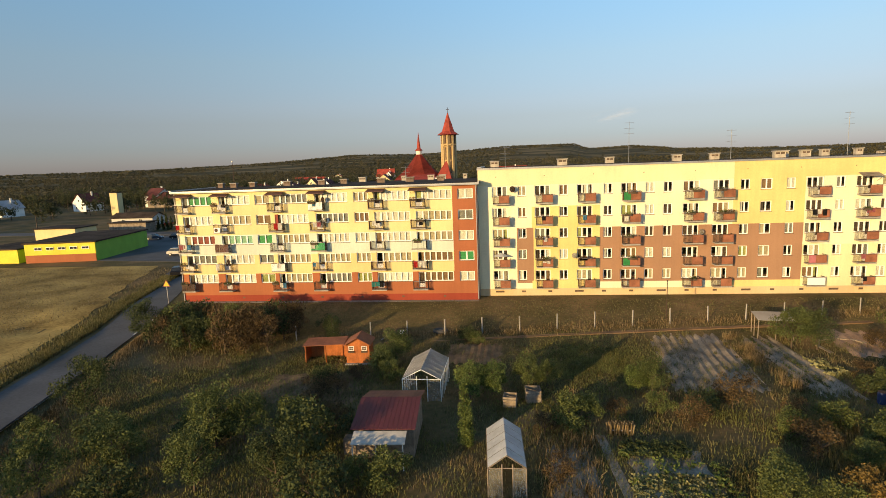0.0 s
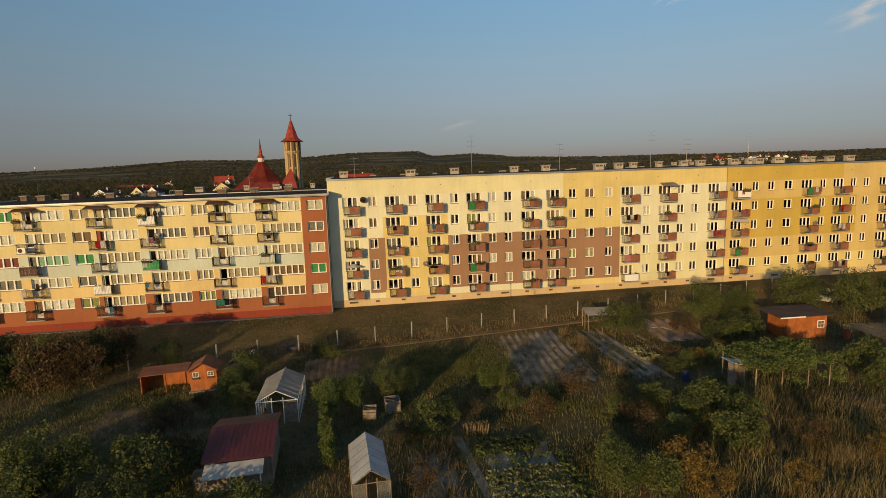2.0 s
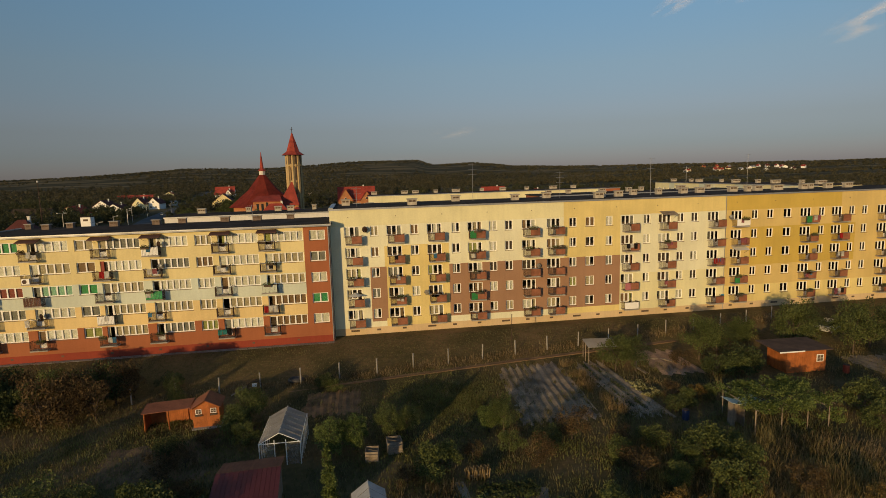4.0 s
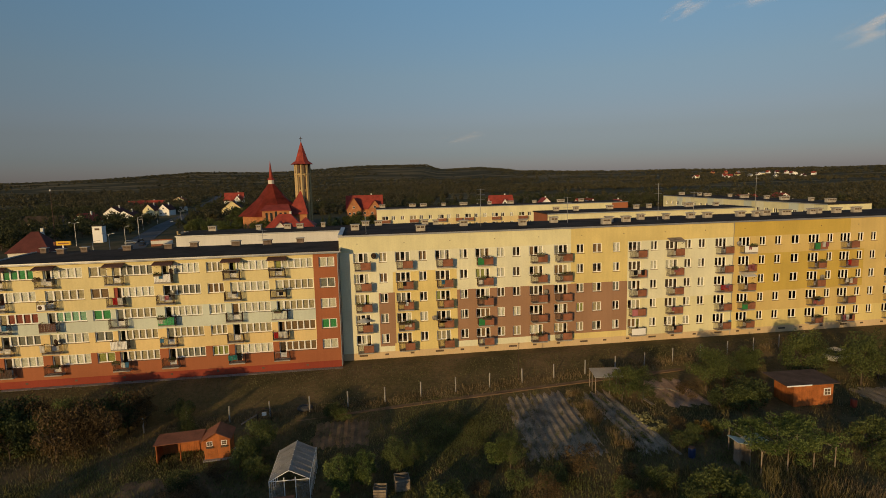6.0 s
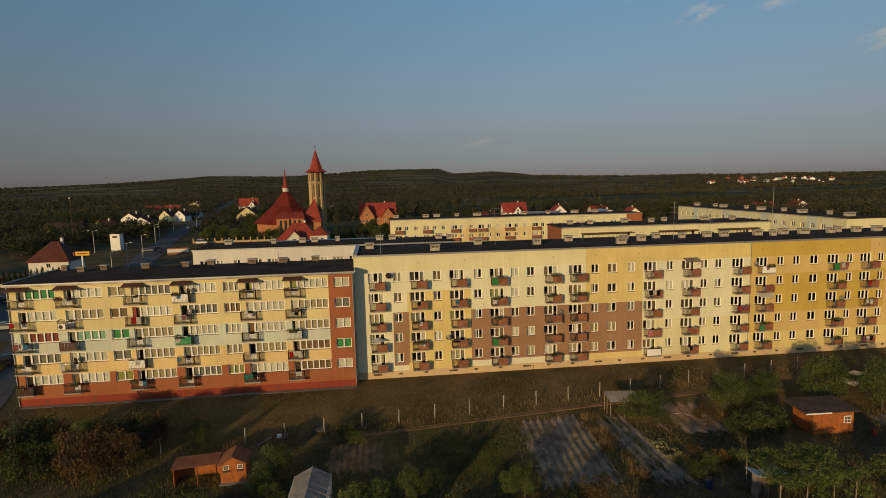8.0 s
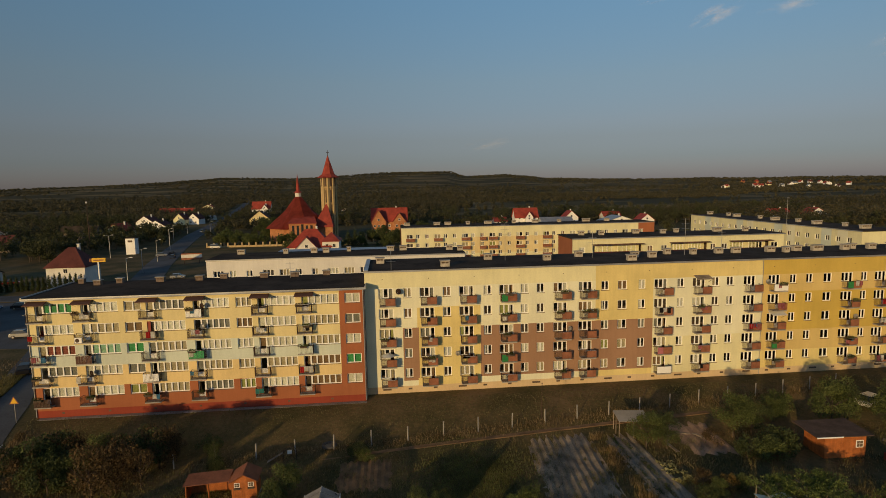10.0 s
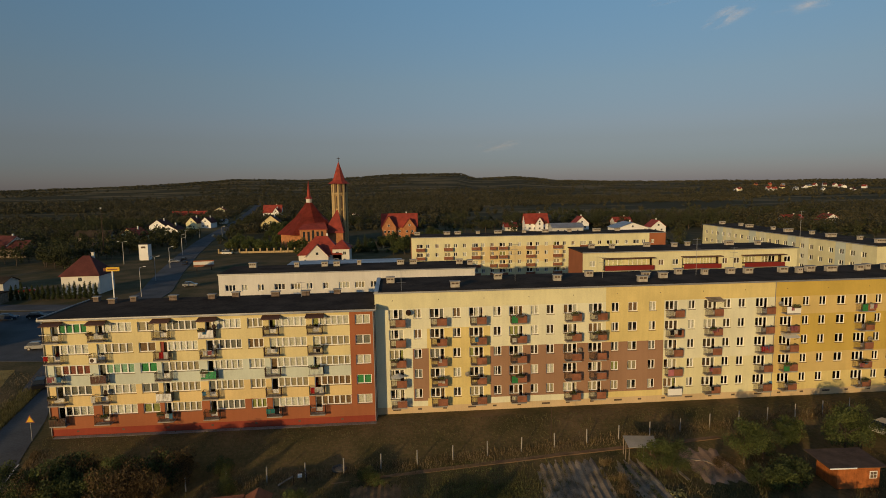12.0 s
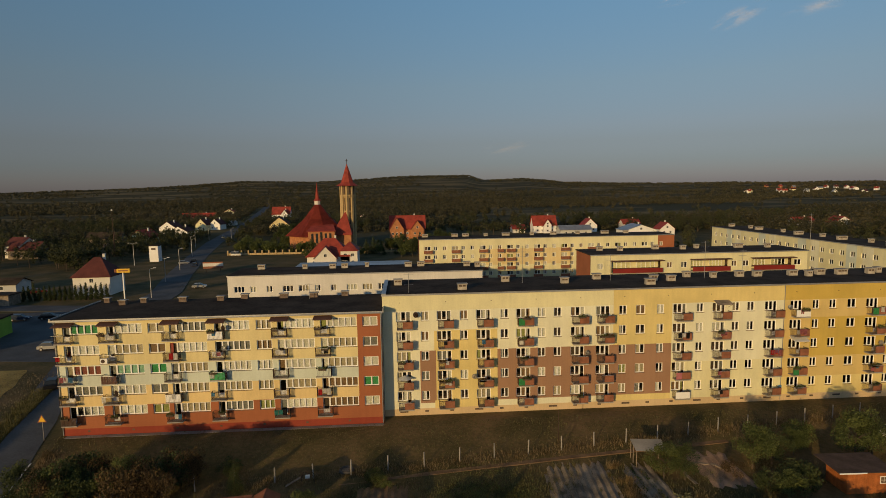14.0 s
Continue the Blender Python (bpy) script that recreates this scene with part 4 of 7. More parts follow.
GARDEN = [("tree_b", -36.2, -17.5, 1.0), ("tree_b", -30.2, -34.1, 0.98), ("tree", -25.1, -44.2, 1.0), ("tree", -17.9, -37.3, 1.1), ("tree", -16.4, -42.6, 0.85), ("tree_b", -11.4, -42.3, 0.8),
          ("shrub", -4.9, -41.6, 1.25), ("shrub", -6.6, -41.8, 1.05), ("shrub_b", -18.1, -11.7, 1.1), ("tree", -8.6, -21.2, 0.85), ("shrub", -9.4, -23.4, 1.3), ("shrub", -8.2, -25.4, 1.1), ("tree_c", -1.0, -28.7, 0.82),
          ("tree_c", 0.8, -28.0, 0.78), ("tree", 3.8, -26.6, 0.66), ("tree", 5.3, -26.4, 0.55), ("shrub", 6.6, -33.6, 1.35), ("shrub", 7.6, -32.8, 1.15), ("tree", 13.4, -27.8, 0.72), ("tree_c", 12.2, -27.4, 0.6),
          ("tree", 29.1, -16.1, 0.95), ("tree_b", 31.2, -16.6, 0.75), ("tree", 39.9, -14.8, 1.1), ("tree_b", 42.5, -14.2, 0.9), ("tree", 52.3, -14.3, 1.25), ("tree_b", 55.0, -13.5, 1.0), ("tree", 57.9, -16.9, 1.35),
          ("tree_b", 61.5, -15.5, 1.2), ("shrub_b", 42.2, -19.7, 1.7), ("shrub", 40.2, -20.8, 1.4), ("shrub_b", 38.4, -19.6, 1.2), ("shrub_dry", 36.6, -16.6, 1.0), ("shrub", 28.3, -38.4, 1.35), ("tree", 16.2, -43.6, 0.8),
          ("shrub", 18.4, -44.0, 1.3), ("shrub_yellow", 20.4, -43.5, 1.35), ("shrub_yellow", 21.2, -45.0, 0.9), ("shrub_dry", 18.6, -30.0, 1.3), ("tree", -16.2, -36.6, 0.9), ("shrub_b", -11.0, -37.6, 1.8),
          ("shrub", -12.8, -35.4, 1.5), ("shrub_b", -18.9, -37.9, 1.6), ("shrub_dry", -10.4, -34.2, 1.0), ("cone", -16.7, -15.0, 0.95), ("shrub_b", -2.4, -14.2, 0.9), ("shrub", -1.2, -15.2, 0.7),
          ("column", -0.7, -36.6, 1.3), ("shrub", 31.3, -26.3, 0.9), ("shrub_yellow", 32.6, -25.6, 0.7), ("shrub", 33.9, -25.2, 0.8), ("shrub_b", 29.8, -26.8, 0.9), ("shrub_dry", 30.8, -24.4, 0.8),
          ("shrub_dry", 10.0, -31.2, 0.7), ("shrub", 45.3, -30.8, 1.5), ("shrub_b", 47.5, -32.0, 1.3), ("shrub", 43.6, -33.8, 1.2), ("shrub_yellow", 46.0, -28.8, 0.8), ("shrub_dry", 5.0, -40.6, 0.8), ("shrub_dry", 4.6, -34.6, 0.7),
          ("shrub_b", -14.0, -26.5, 1.0), ("shrub_dry", -12.0, -28.5, 0.9), ("shrub_dry", -11.0, -25.5, 0.7), ("shrub_dry", -13.4, -30.5, 1.0), ("shrub", 24.0, -33.0, 1.1), ("shrub_dry", 22.0, -31.6, 0.8), ("shrub", 20.6, -34.4, 1.0),
          ("shrub_b", 16.0, -31.4, 1.0), ("shrub_dry", 14.6, -33.4, 1.0), ("shrub", 13.0, -31.0, 0.9), ("tree", 64.5, -22.0, 1.1), ("shrub", 57.0, -24.0, 1.4), ("tree_b", 55.5, -30.0, 0.9), ("shrub_dry", 30.5, -41.0, 1.1),
          ("shrub_yellow", 33.5, -43.5, 0.8), ("tree", -22.6, -41.0, 0.9), ("shrub_b", -20.6, -44.6, 1.5), ("tree_b", -28.0, -48.0, 0.9), ("shrub", -24.4, -38.6, 1.3), ("shrub_b", -27.2, -37.0, 1.2), ("shrub", -32.0, -37.2, 0.9),
          ("shrub_yellow", 26.4, -45.2, 0.8), ("shrub_b", -8.5, -43.8, 1.6), ("shrub_dry", -21.4, -12.6, 1.2), ("shrub", 48.0, -11.0, 1.5), ("tree", 46.2, -12.6, 0.8),
          ("tree", 24.5, -37.0, 0.62), ("shrub", 26.5, -36.0, 1.6), ("tree", 22.6, -38.6, 0.55), ("shrub", 25.6, -40.0, 1.3), ("shrub_dry", 21.0, -37.0, 1.2), ("shrub", 28.6, -35.4, 1.2), ("shrub", 17.0, -40.8, 1.1)]
for kind, x, y, s in GARDEN:
    plant(kind, x, y, s * rng.uniform(0.92, 1.08), s * rng.uniform(0.92, 1.1))
for k in range(20):     # the thicket by the lane
    x, y = rng.uniform(-34.5, -22.5), rng.uniform(-19.0, -13.0)
    kind = rng.choice(("shrub_dry", "shrub_dry", "shrub_b", "shrub", "tree"))
    s = rng.uniform(1.3, 1.9) if kind != "tree" else rng.uniform(0.8, 1.0)
    plant(kind, x, y, s, s * (1.25 if kind != "tree" else 1.0))


def blades(name, label, seed, n, spot, h, w, mat):
    """Grass or weeds as single upright blades; spot(g, n) gives their places."""
    g = np.random.default_rng(seed)
    xy = spot(g, n)
    z = np.array([ground_z(x, y) for x, y in xy])
    hh, ww, a = h * g.uniform(0.4, 1.3, n), w * g.uniform(0.6, 1.4, n), g.uniform(0, np.pi, n)
    lean = g.normal(0, 0.28, (n, 2)) * hh[:, None]
    ax, ay = np.cos(a) * ww / 2, np.sin(a) * ww / 2
    v = np.empty((n, 4, 3))
    v[:, 0] = np.stack([xy[:, 0] - ax, xy[:, 1] - ay, z - 0.03], 1)
    v[:, 1] = np.stack([xy[:, 0] + ax, xy[:, 1] + ay, z - 0.03], 1)
    v[:, 2] = np.stack([xy[:, 0] + lean[:, 0] + ax * 0.4, xy[:, 1] + lean[:, 1] + ay * 0.4, z + hh], 1)
    v[:, 3] = np.stack([xy[:, 0] + lean[:, 0] - ax * 0.4, xy[:, 1] + lean[:, 1] - ay * 0.4, z + hh], 1)
    me = bpy.data.meshes.new(name)
    me.from_pydata(v.reshape(-1, 3).tolist(), [], np.arange(4 * n).reshape(-1, 4).tolist())
    me.materials.append(mat)
    return tagged(new(name, me), label, "grass", kind="stuff")


def patchy(x0, x1, y0, y1, clusters, spread_m):
    def spot(g, n):
        c = np.stack([g.uniform(x0, x1, clusters), g.uniform(y0, y1, clusters)], 1)
        return c[g.integers(0, clusters, n)] + g.normal(0, spread_m, (n, 2)) * g.uniform(0.3, 1.0, (n, 1))
    return spot


blades("grass", "rough green weeds and grass between the plots", 1, 90000, patchy(-36, 62, -58, -14, 900, 1.3), 0.24, 0.045, M["blade"])
blades("meadow_grass", "short green meadow grass between the plots", 31, 26000, lambda g, n: np.stack([g.normal(9.5, 3.2, n), g.normal(-20, 3.6, n)], 1), 0.14, 0.05, M["blade_green"])
blades("meadow_grass", "green grass between the fruit trees", 33, 60000, patchy(-33, -7, -56, -17, 260, 1.9), 0.17, 0.05, M["blade_green"])
blades("meadow_grass", "green grass and weeds among the plots", 34, 36000, patchy(-6, 40, -50, -22, 200, 1.4), 0.2, 0.05, M["blade_green"])
blades("verge_grass", "rank green verge between lane and field", 35, 22000, lambda g, n: (lambda y: np.stack([-43.5 - 0.26 * (y + 10) - 3.0 - np.abs(g.normal(0, 1.3, n)), y], 1))(g.uniform(-45, 16, n)), 0.38, 0.07, M["blade"])
blades("verge_grass", "dry grass verge on the garden side of the lane", 36, 9000, lambda g, n: (lambda y: np.stack([-43.3 - 0.25 * (y + 10) + 3.1 + np.abs(g.normal(0, 0.9, n)), y], 1))(g.uniform(-50, -6, n)), 0.3, 0.05, M["straw"])
blades("dry_grass", "tufts of dry straw-coloured grass", 2, 30000, patchy(-36, 62, -56, -12, 420, 0.9), 0.28, 0.03, M["straw"])
blades("reeds", "stand of tall half-dry weeds", 3, 8500, patchy(21, 38, -47, -31, 110, 1.1), 0.75, 0.04, M["reed"])
blades("tall_straw", "tall yellowed grass stalks", 4, 7000, patchy(22, 40, -48, -34, 90, 1.0), 0.8, 0.03, M["straw"])
blades("verge_grass", "dry grass along the wire fence", 6, 9000, lambda g, n: (lambda x: np.stack([x, -12 + 0.108 * (x + 0.7) + g.normal(0, 0.6, n)], 1))(g.uniform(-20, 62, n)), 0.35, 0.04, M["straw"])
blades("lawn", "short mown grass in front of the blocks", 8, 26000, lambda g, n: np.stack([g.uniform(-42, 75, n), g.uniform(-12, -2.2, n)], 1), 0.10, 0.06, M["blade"])
blades("stubble", "cut stubble of the field beyond the lane", 9, 34000, lambda g, n: np.stack([g.uniform(-110, -54, n), g.uniform(-28, 24, n)], 1), 0.22, 0.06, M["straw"])


# ---- allotment plots ----
def furrows(name, label, x0, x1, y0, y1, pitch, skew=0.0, height=0.12, mat="soil"):
    """A dug bed with broken ridges that run away from the lane; its edges crumble into the grass."""
    bm = bmesh.new()
    n, m = int((x1 - x0) / pitch * 4), int((y1 - y0) / 0.5)
    g = []
    for j in range(m + 1):
        y = y0 + (y1 - y0) * j / m
        row = []
        wob = 0.12 * noise.noise((y * 0.6, x0, 1.0))
        for i in range(n + 1):
            t = i / n
            x = x0 + (x1 - x0) * t + skew * (y1 - y) + wob * (1 - t) + 0.12 * noise.noise((y * 0.6, x1, 2.0)) * t
            up = height * (0.5 + 0.5 * math.cos(2 * math.pi * i / 4)) * (0.85 + 0.3 * noise.noise((i * 3.1, y * 0.35, 4.0)))
            rim = min(1.0, 1.2 * min(i, n - i) / 3, 1.2 * min(j, m - j) / 3) + 0.5 * noise.noise((x * 1.3, y * 1.3, 7.0))
            row.append(bm.verts.new((x, y, ground_z(x, y) - 0.12 + 0.16 * max(0.0, min(1.0, rim)) + up + 0.025 * noise.noise((x * 2.2, y * 2.2, 0)))))
        g.append(row)
    for j in range(m):
        for i in range(n):
            bm.faces.new((g[j][i], g[j][i + 1], g[j + 1][i + 1], g[j + 1][i]))
    return tagged(part(name, bm, M[mat]), label, "garden bed", kind="structure")


furrows("garden_bed", "pale dug bed with dry ridges", 16.6, 24.0, -27.0, -12.0, 0.82, -0.08, 0.15)
furrows("garden_bed", "narrow bed of grey soil beside the path", 25.2, 29.0, -27.8, -12.6, 0.8, 0.02, 0.14, "soil_grey")
furrows("garden_bed", "bare reddish soil plot", 33.0, 38.8, -19.0, -11.0, 1.2, 0.0, 0.10, "soil_red")
furrows("garden_bed", "dark dug plot behind the greenhouse", -4.2, 1.6, -21.5, -14.5, 0.7, 0.0, 0.08, "track")
furrows("garden_bed", "grey plot with withered crops", 4.2, 7.8, -43.0, -35.6, 0.9, 0.0, 0.08, "soil_grey")
furrows("garden_bed", "bare plot of sandy soil by the shed", 55.0, 63.0, -24.0, -17.0, 1.0, 0.0, 0.06)
furrows("garden_bed", "grey soil bed under pale vegetables", 9.2, 14.6, -44.5, -35.4, 0.9, 0.0, 0.04, "soil_grey")
furrows("garden_bed", "worn earth under the fruit trees", -20.0, -10.0, -31.0, -23.0, 1.6, 0.0, 0.05, "track")
blades("bed_weeds", "weeds creeping over the dug beds", 12, 2500, patchy(15.5, 30, -28.5, -11.5, 50, 0.5), 0.3, 0.04, M["blade"])
blades("tall_weeds", "tall dry weeds between the beds", 13, 1600, patchy(24.0, 25.2, -27, -13, 24, 0.3), 0.7, 0.03, M["straw"])
blades("plot_weeds", "withered stalks on the grey plot", 14, 1200, patchy(4.0, 8.0, -43, -35, 40, 0.5), 0.5, 0.05, M["straw"])


def crop(name, label, x0, x1, y0, y1, n, leaf, mat, lift, seed):
    g = random.Random(seed)
    c = []
    for _ in range(n // 14):
        x, y = g.uniform(x0, x1), g.uniform(y0, y1)
        c.append((x, y, ground_z(x, y) + lift, 0.26))
    return tagged(new(name, leaves_mesh(name, seed, c, n, leaf, mat, 0.6)), label, "plants", kind="stuff")


crop("pumpkin_patch", "low pale-leaved vegetables", 9.2, 14.0, -43.6, -39.4, 5200, 0.22, M["leaf_pale"], 0.12, 21)
crop("vegetables", "low green vegetables", 9.2, 15.0, -44.0, -36.8, 1800, 0.2, M["leaf_bright"], 0.18, 22)
crop("vegetables", "dark row of low vegetables", 9.4, 13.6, -37.4, -35.6, 1600, 0.2, M["leaf_dark"], 0.25, 23)
crop("seedlings", "rows of young dark plants", 26.0, 26.4, -26.5, -14.0, 500, 0.16, M["leaf_dark"], 0.15, 24)
crop("seedlings", "rows of young dark plants", 27.2, 27.6, -26.5, -14.0, 500, 0.16, M["leaf_dark"], 0.15, 25)
crop("cabbages", "pale blue-green cabbages", 28.6, 30.4, -23.5, -19.5, 500, 0.3, M["leaf_pale"], 0.15, 26)
strip("path", [(8.3, -34.6), (8.6, -38.5), (9.0, -43.5)], 0.6, 0.06, M["soil"], "narrow trodden garden path", "path", 0.1)
strip("path", [(-6, -14.0), (20, -11.2), (40, -9.6)], 0.7, 0.02, M["track"], "trodden earth track along the fence", "path", 0.1)
strip("path", [(28.9, -28.2), (28.7, -20.0), (28.4, -13.5)], 0.25, 0.1, M["soil_grey"], "concrete edging beside the bed", "path", 0.15)

# sheaves of tied stalks
for k in range(3):
    s = thing("sheaf", "small tied sheaf of pale dry stalks", "sheaf", Matrix.Translation((9.2 + 0.55 * k, -34.3, ground_z(9.2, -34.3))), "sheaves")
    bm = bmesh.new()
    for j in range(16):
        a, q = 6.28 * j / 16, 0.12 + 0.08 * (j % 3)
        bar(bm, (q * math.cos(a), q * math.sin(a), 0), (q * 1.5 * math.cos(a), q * 1.5 * math.sin(a), 0.85), 0.04, w2=0.06)
    tagged(part("straw", bm, M["straw"], s), kind="stuff")
    bm = bmesh.new()
    bar(bm, (0, 0, 0.36), (0, 0, 0.44), 0.27, sides=10)
    part("tie", bm, M["wood_grey"], s)


# ---- wire fence along the gardens ----
def build_fence(x0, x1, step):
    f = thing("wire_fence", "wire mesh fence on pale concrete posts along the allotments", "fence")
    xs = []
    x = x0
    while x <= x1:
        xs.append(x)
        x += step
    for x in xs:
        y = -12.0 + 0.108 * (x + 0.7)
        z = ground_z(x, y)
        bm = bmesh.new()
        bar(bm, (x, y, z - 0.2), (x + rng.uniform(-0.05, 0.05), y + rng.uniform(-0.04, 0.04), z + 1.75), 0.075)
        part("post", bm, M["concrete"], f)
    for h in (0.3, 0.9, 1.5):
        bm = bmesh.new()
        for a, b in zip(xs, xs[1:]):
            ya, yb = (-12.0 + 0.108 * (q + 0.7) for q in (a, b))
            bar(bm, (a, ya, ground_z(a, ya) + h), (b, yb, ground_z(b, yb) + h), 0.006, sides=3)
        tagged(part("wire", bm, M["iron"], f), kind="stuff")


build_fence(-21.1, 62, 4.07)
pole = thing("pole", "slim dark steel pole beside the fence", "pole", Matrix.Translation((19.4, -9.0, ground_z(19.4, -9.0))))
bm = bmesh.new()
bar(bm, (0, 0, -0.2), (0.05, 0, 4.4), 0.05, sides=8, w2=0.035)
part("shaft", bm, M["iron"], pole)
bm = bmesh.new()
bar(bm, (0.05, 0, 4.4), (0.05, 0, 4.52), 0.06, sides=8)
part("cap", bm, M["iron"], pole)


def play_frame():
    """A bent steel frame with a slide bar and a pale box hung in it."""
    x, y = -9.3, -14.1
    t = thing("play_frame", "bent steel play frame with a pale box seat", "play frame", pose(x, y, ground_z(x, y), 0, 0, 8) @ Matrix.Scale(0.8, 4))
    arch = [(-0.85 * math.cos(math.pi * k / 10), 1.0 + 0.75 * math.sin(math.pi * k / 10)) for k in range(11)]
    for yy in (0.0, 0.7):
        bm = bmesh.new()
        for (xa, za), (xb, zb) in zip([(-0.85, -0.1)] + arch, arch + [(0.85, -0.1)]):
            bar(bm, (xa, yy, za), (xb, yy, zb), 0.035, sides=6)
        part("arch", bm, M["iron"], t)
    bm = bmesh.new()
    box(bm, -0.28, 0.28, 0.15, 0.55, 0.95, 1.3)
    part("seat", bm, M["white"], t, "pale box seat")
    bm = bmesh.new()
    slab(bm, [(-0.9, 0.1, 1.1), (-0.9, 0.6, 1.1), (-2.9, 0.6, 0.1), (-2.9, 0.1, 0.1)], 0.05)
    bmesh.ops.recalc_face_normals(bm, faces=bm.faces)
    part("slide", bm, M["wood_grey"], t)


def tractor_tyre(x, y):
    t = thing("tyre", "old tractor tyre lying in the grass as a planter", "tyre", Matrix.Translation((x, y, ground_z(x, y) + 0.02)))
    bm = bmesh.new()
    rings = []
    for k in range(24):
        a = 2 * math.pi * k / 24
        rings.append([bm.verts.new(((0.68 + 0.17 * math.cos(b)) * math.cos(a), (0.68 + 0.17 * math.cos(b)) * math.sin(a), 0.17 + 0.17 * math.sin(b))) for b in (2 * math.pi * j / 8 for j in range(8))])
    for k in range(24):
        for j in range(8):
            bm.faces.new((rings[k][j], rings[(k + 1) % 24][j], rings[(k + 1) % 24][(j + 1) % 8], rings[k][(j + 1) % 8]))
    part("carcass", bm, M["tyre"], t)
    bm = bmesh.new()
    bar(bm, (0, 0, 0), (0, 0, 0.16), 0.55, sides=16)
    part("earth", bm, M["soil"], t)


M["tyre"] = material("weathered_rubber", (0.085, 0.08, 0.075), 0.85, var=0.15, scale=2, fine=12)
strip("path", [(32.0, -17.6), (31.8, -15.4), (32.6, -13.9), (34.2, -13.4), (36.0, -14.0), (37.0, -15.6)], 0.35, 0.10, M["soil_grey"], "curved edging of a trodden plot", "path", 0.15)


# ---- sheds and greenhouses ----
def planks(parent, x0, x1, y, z0, z1, mat, w=0.16, axis="x", name="plank"):
    """Upright boards side by side, each an object on one shared mesh."""
    n = max(1, round((x1 - x0) / w))
    ww = (x1 - x0) / n
    key = ("plank", round(ww, 3), round(z1 - z0, 2), mat.name, axis)
    if key not in PANE_MESH:
        bm = bmesh.new()
        if axis == "x":
            box(bm, 0.004, ww - 0.004, 0, 0.03, 0, z1 - z0)
        else:
            box(bm, 0, 0.03, 0.004, ww - 0.004, 0, z1 - z0)
        me = bpy.data.meshes.new(name)
        bm.to_mesh(me)
        bm.free()
        me.materials.append(mat)
        PANE_MESH[key] = me
    for k in range(n):
        o = part(name, PANE_MESH[key], None, parent)
        o.matrix_local = Matrix.Translation((x0 + k * ww, y, z0) if axis == "x" else (y, x0 + k * ww, z0))


def slab(bm, pts, t, mi=0):
    """A sloping sheet of thickness t through four points."""
    lo = [bm.verts.new(p) for p in pts]
    hi = [bm.verts.new((p[0], p[1], p[2] + t)) for p in pts]
    bm.faces.new(lo[::-1]).material_index = mi
    bm.faces.new(hi).material_index = mi
    for k in range(4):
        bm.faces.new((lo[k], lo[(k + 1) % 4], hi[(k + 1) % 4], hi[k])).material_index = mi


def playhouse():
    z = ground_z(-13, -20.5)
    s = thing("wooden_shed", "orange-stained wooden garden house with an open lean-to shelter", "shed", pose(-13.35, -21.2, z, 0, 0, 3))
    w, d, h = 2.25, 2.0, 2.0
    planks(s, 0, w, 0, 0.12, h, M["wood_orange"])
    planks(s, 0, w, d - 0.03, 0.12, h, M["wood_orange"])
    planks(s, 0.03, d - 0.03, 0.0, 0.12, h, M["wood_orange"], axis="y")
    planks(s, 0.03, d - 0.03, w - 0.03, 0.12, h, M["wood_orange"], axis="y")
    bm = bmesh.new()
    for y in (-0.002, d - 0.03):
        v = [bm.verts.new(p) for p in ((0, y, h), (w, y, h), (w / 2, y, h + 0.62), (0, y + 0.03, h), (w, y + 0.03, h), (w / 2, y + 0.03, h + 0.62))]
        bm.faces.new(v[:3]), bm.faces.new(v[5:2:-1])
        for a, b in ((0, 1), (1, 2), (2, 0)):
            bm.faces.new((v[b], v[a], v[a + 3], v[b + 3]))
    part("gable", bm, M["wood_orange"], s)
    for sx in (0, 1):
        bm = bmesh.new()
        e, r_ = (-0.2, w / 2) if sx == 0 else (w + 0.2, w / 2)
        pts = [(e, -0.3, h - 0.1), (r_, -0.3, h + 0.64), (r_, d + 0.2, h + 0.64), (e, d + 0.2, h - 0.1)]
        slab(bm, pts if sx else pts, 0.05)
        bmesh.ops.recalc_face_normals(bm, faces=bm.faces)
        part("roof", bm, M["roof_rust"], s, "rust-brown roof slope")
    bm = bmesh.new()
    box(bm, -0.1, w + 0.1, -0.35, d, -0.1, 0.115)
    part("plinth", bm, M["concrete"], s)
    for x in (0.25, 1.5):
        bm = bmesh.new()
        box(bm, x, x + 0.5, -0.03, -0.004, 1.35, 1.8)
        win = part("window", bm, M["white"], s)
        for i in range(2):
            for j in range(2):
                bm = bmesh.new()
                box(bm, x + 0.05 + 0.21 * i, x + 0.24 + 0.21 * i, -0.036, -0.032, 1.4 + 0.19 * j, 1.57 + 0.19 * j)
                part("pane", bm, M["dark"], win)
        bm = bmesh.new()
        box(bm, x - 0.03, x + 0.53, -0.16, -0.034, 1.18, 1.32)
        part("flower_box", bm, M["bark"], s)
    bm = bmesh.new()
    slab(bm, [(-4.3, 0.2, 1.75), (-0.22, 0.2, 1.9), (-0.22, 2.2, 2.05), (-4.3, 2.2, 1.95)], 0.06)
    part("shelter_roof", bm, M["roof_rust"], s)
    for x in (-4.1, -2.1):
        bm = bmesh.new()
        bar(bm, (x, 0.35, -0.1), (x, 0.35, 1.82), 0.06)
        part("post", bm, M["wood_orange"], s)
    planks(s, -4.15, -0.05, 2.1, 0.0, 1.9, M["wood_orange"])
    planks(s, 0.4, 2.1, -4.15, 0.0, 1.8, M["wood_orange"], axis="y")


playhouse()


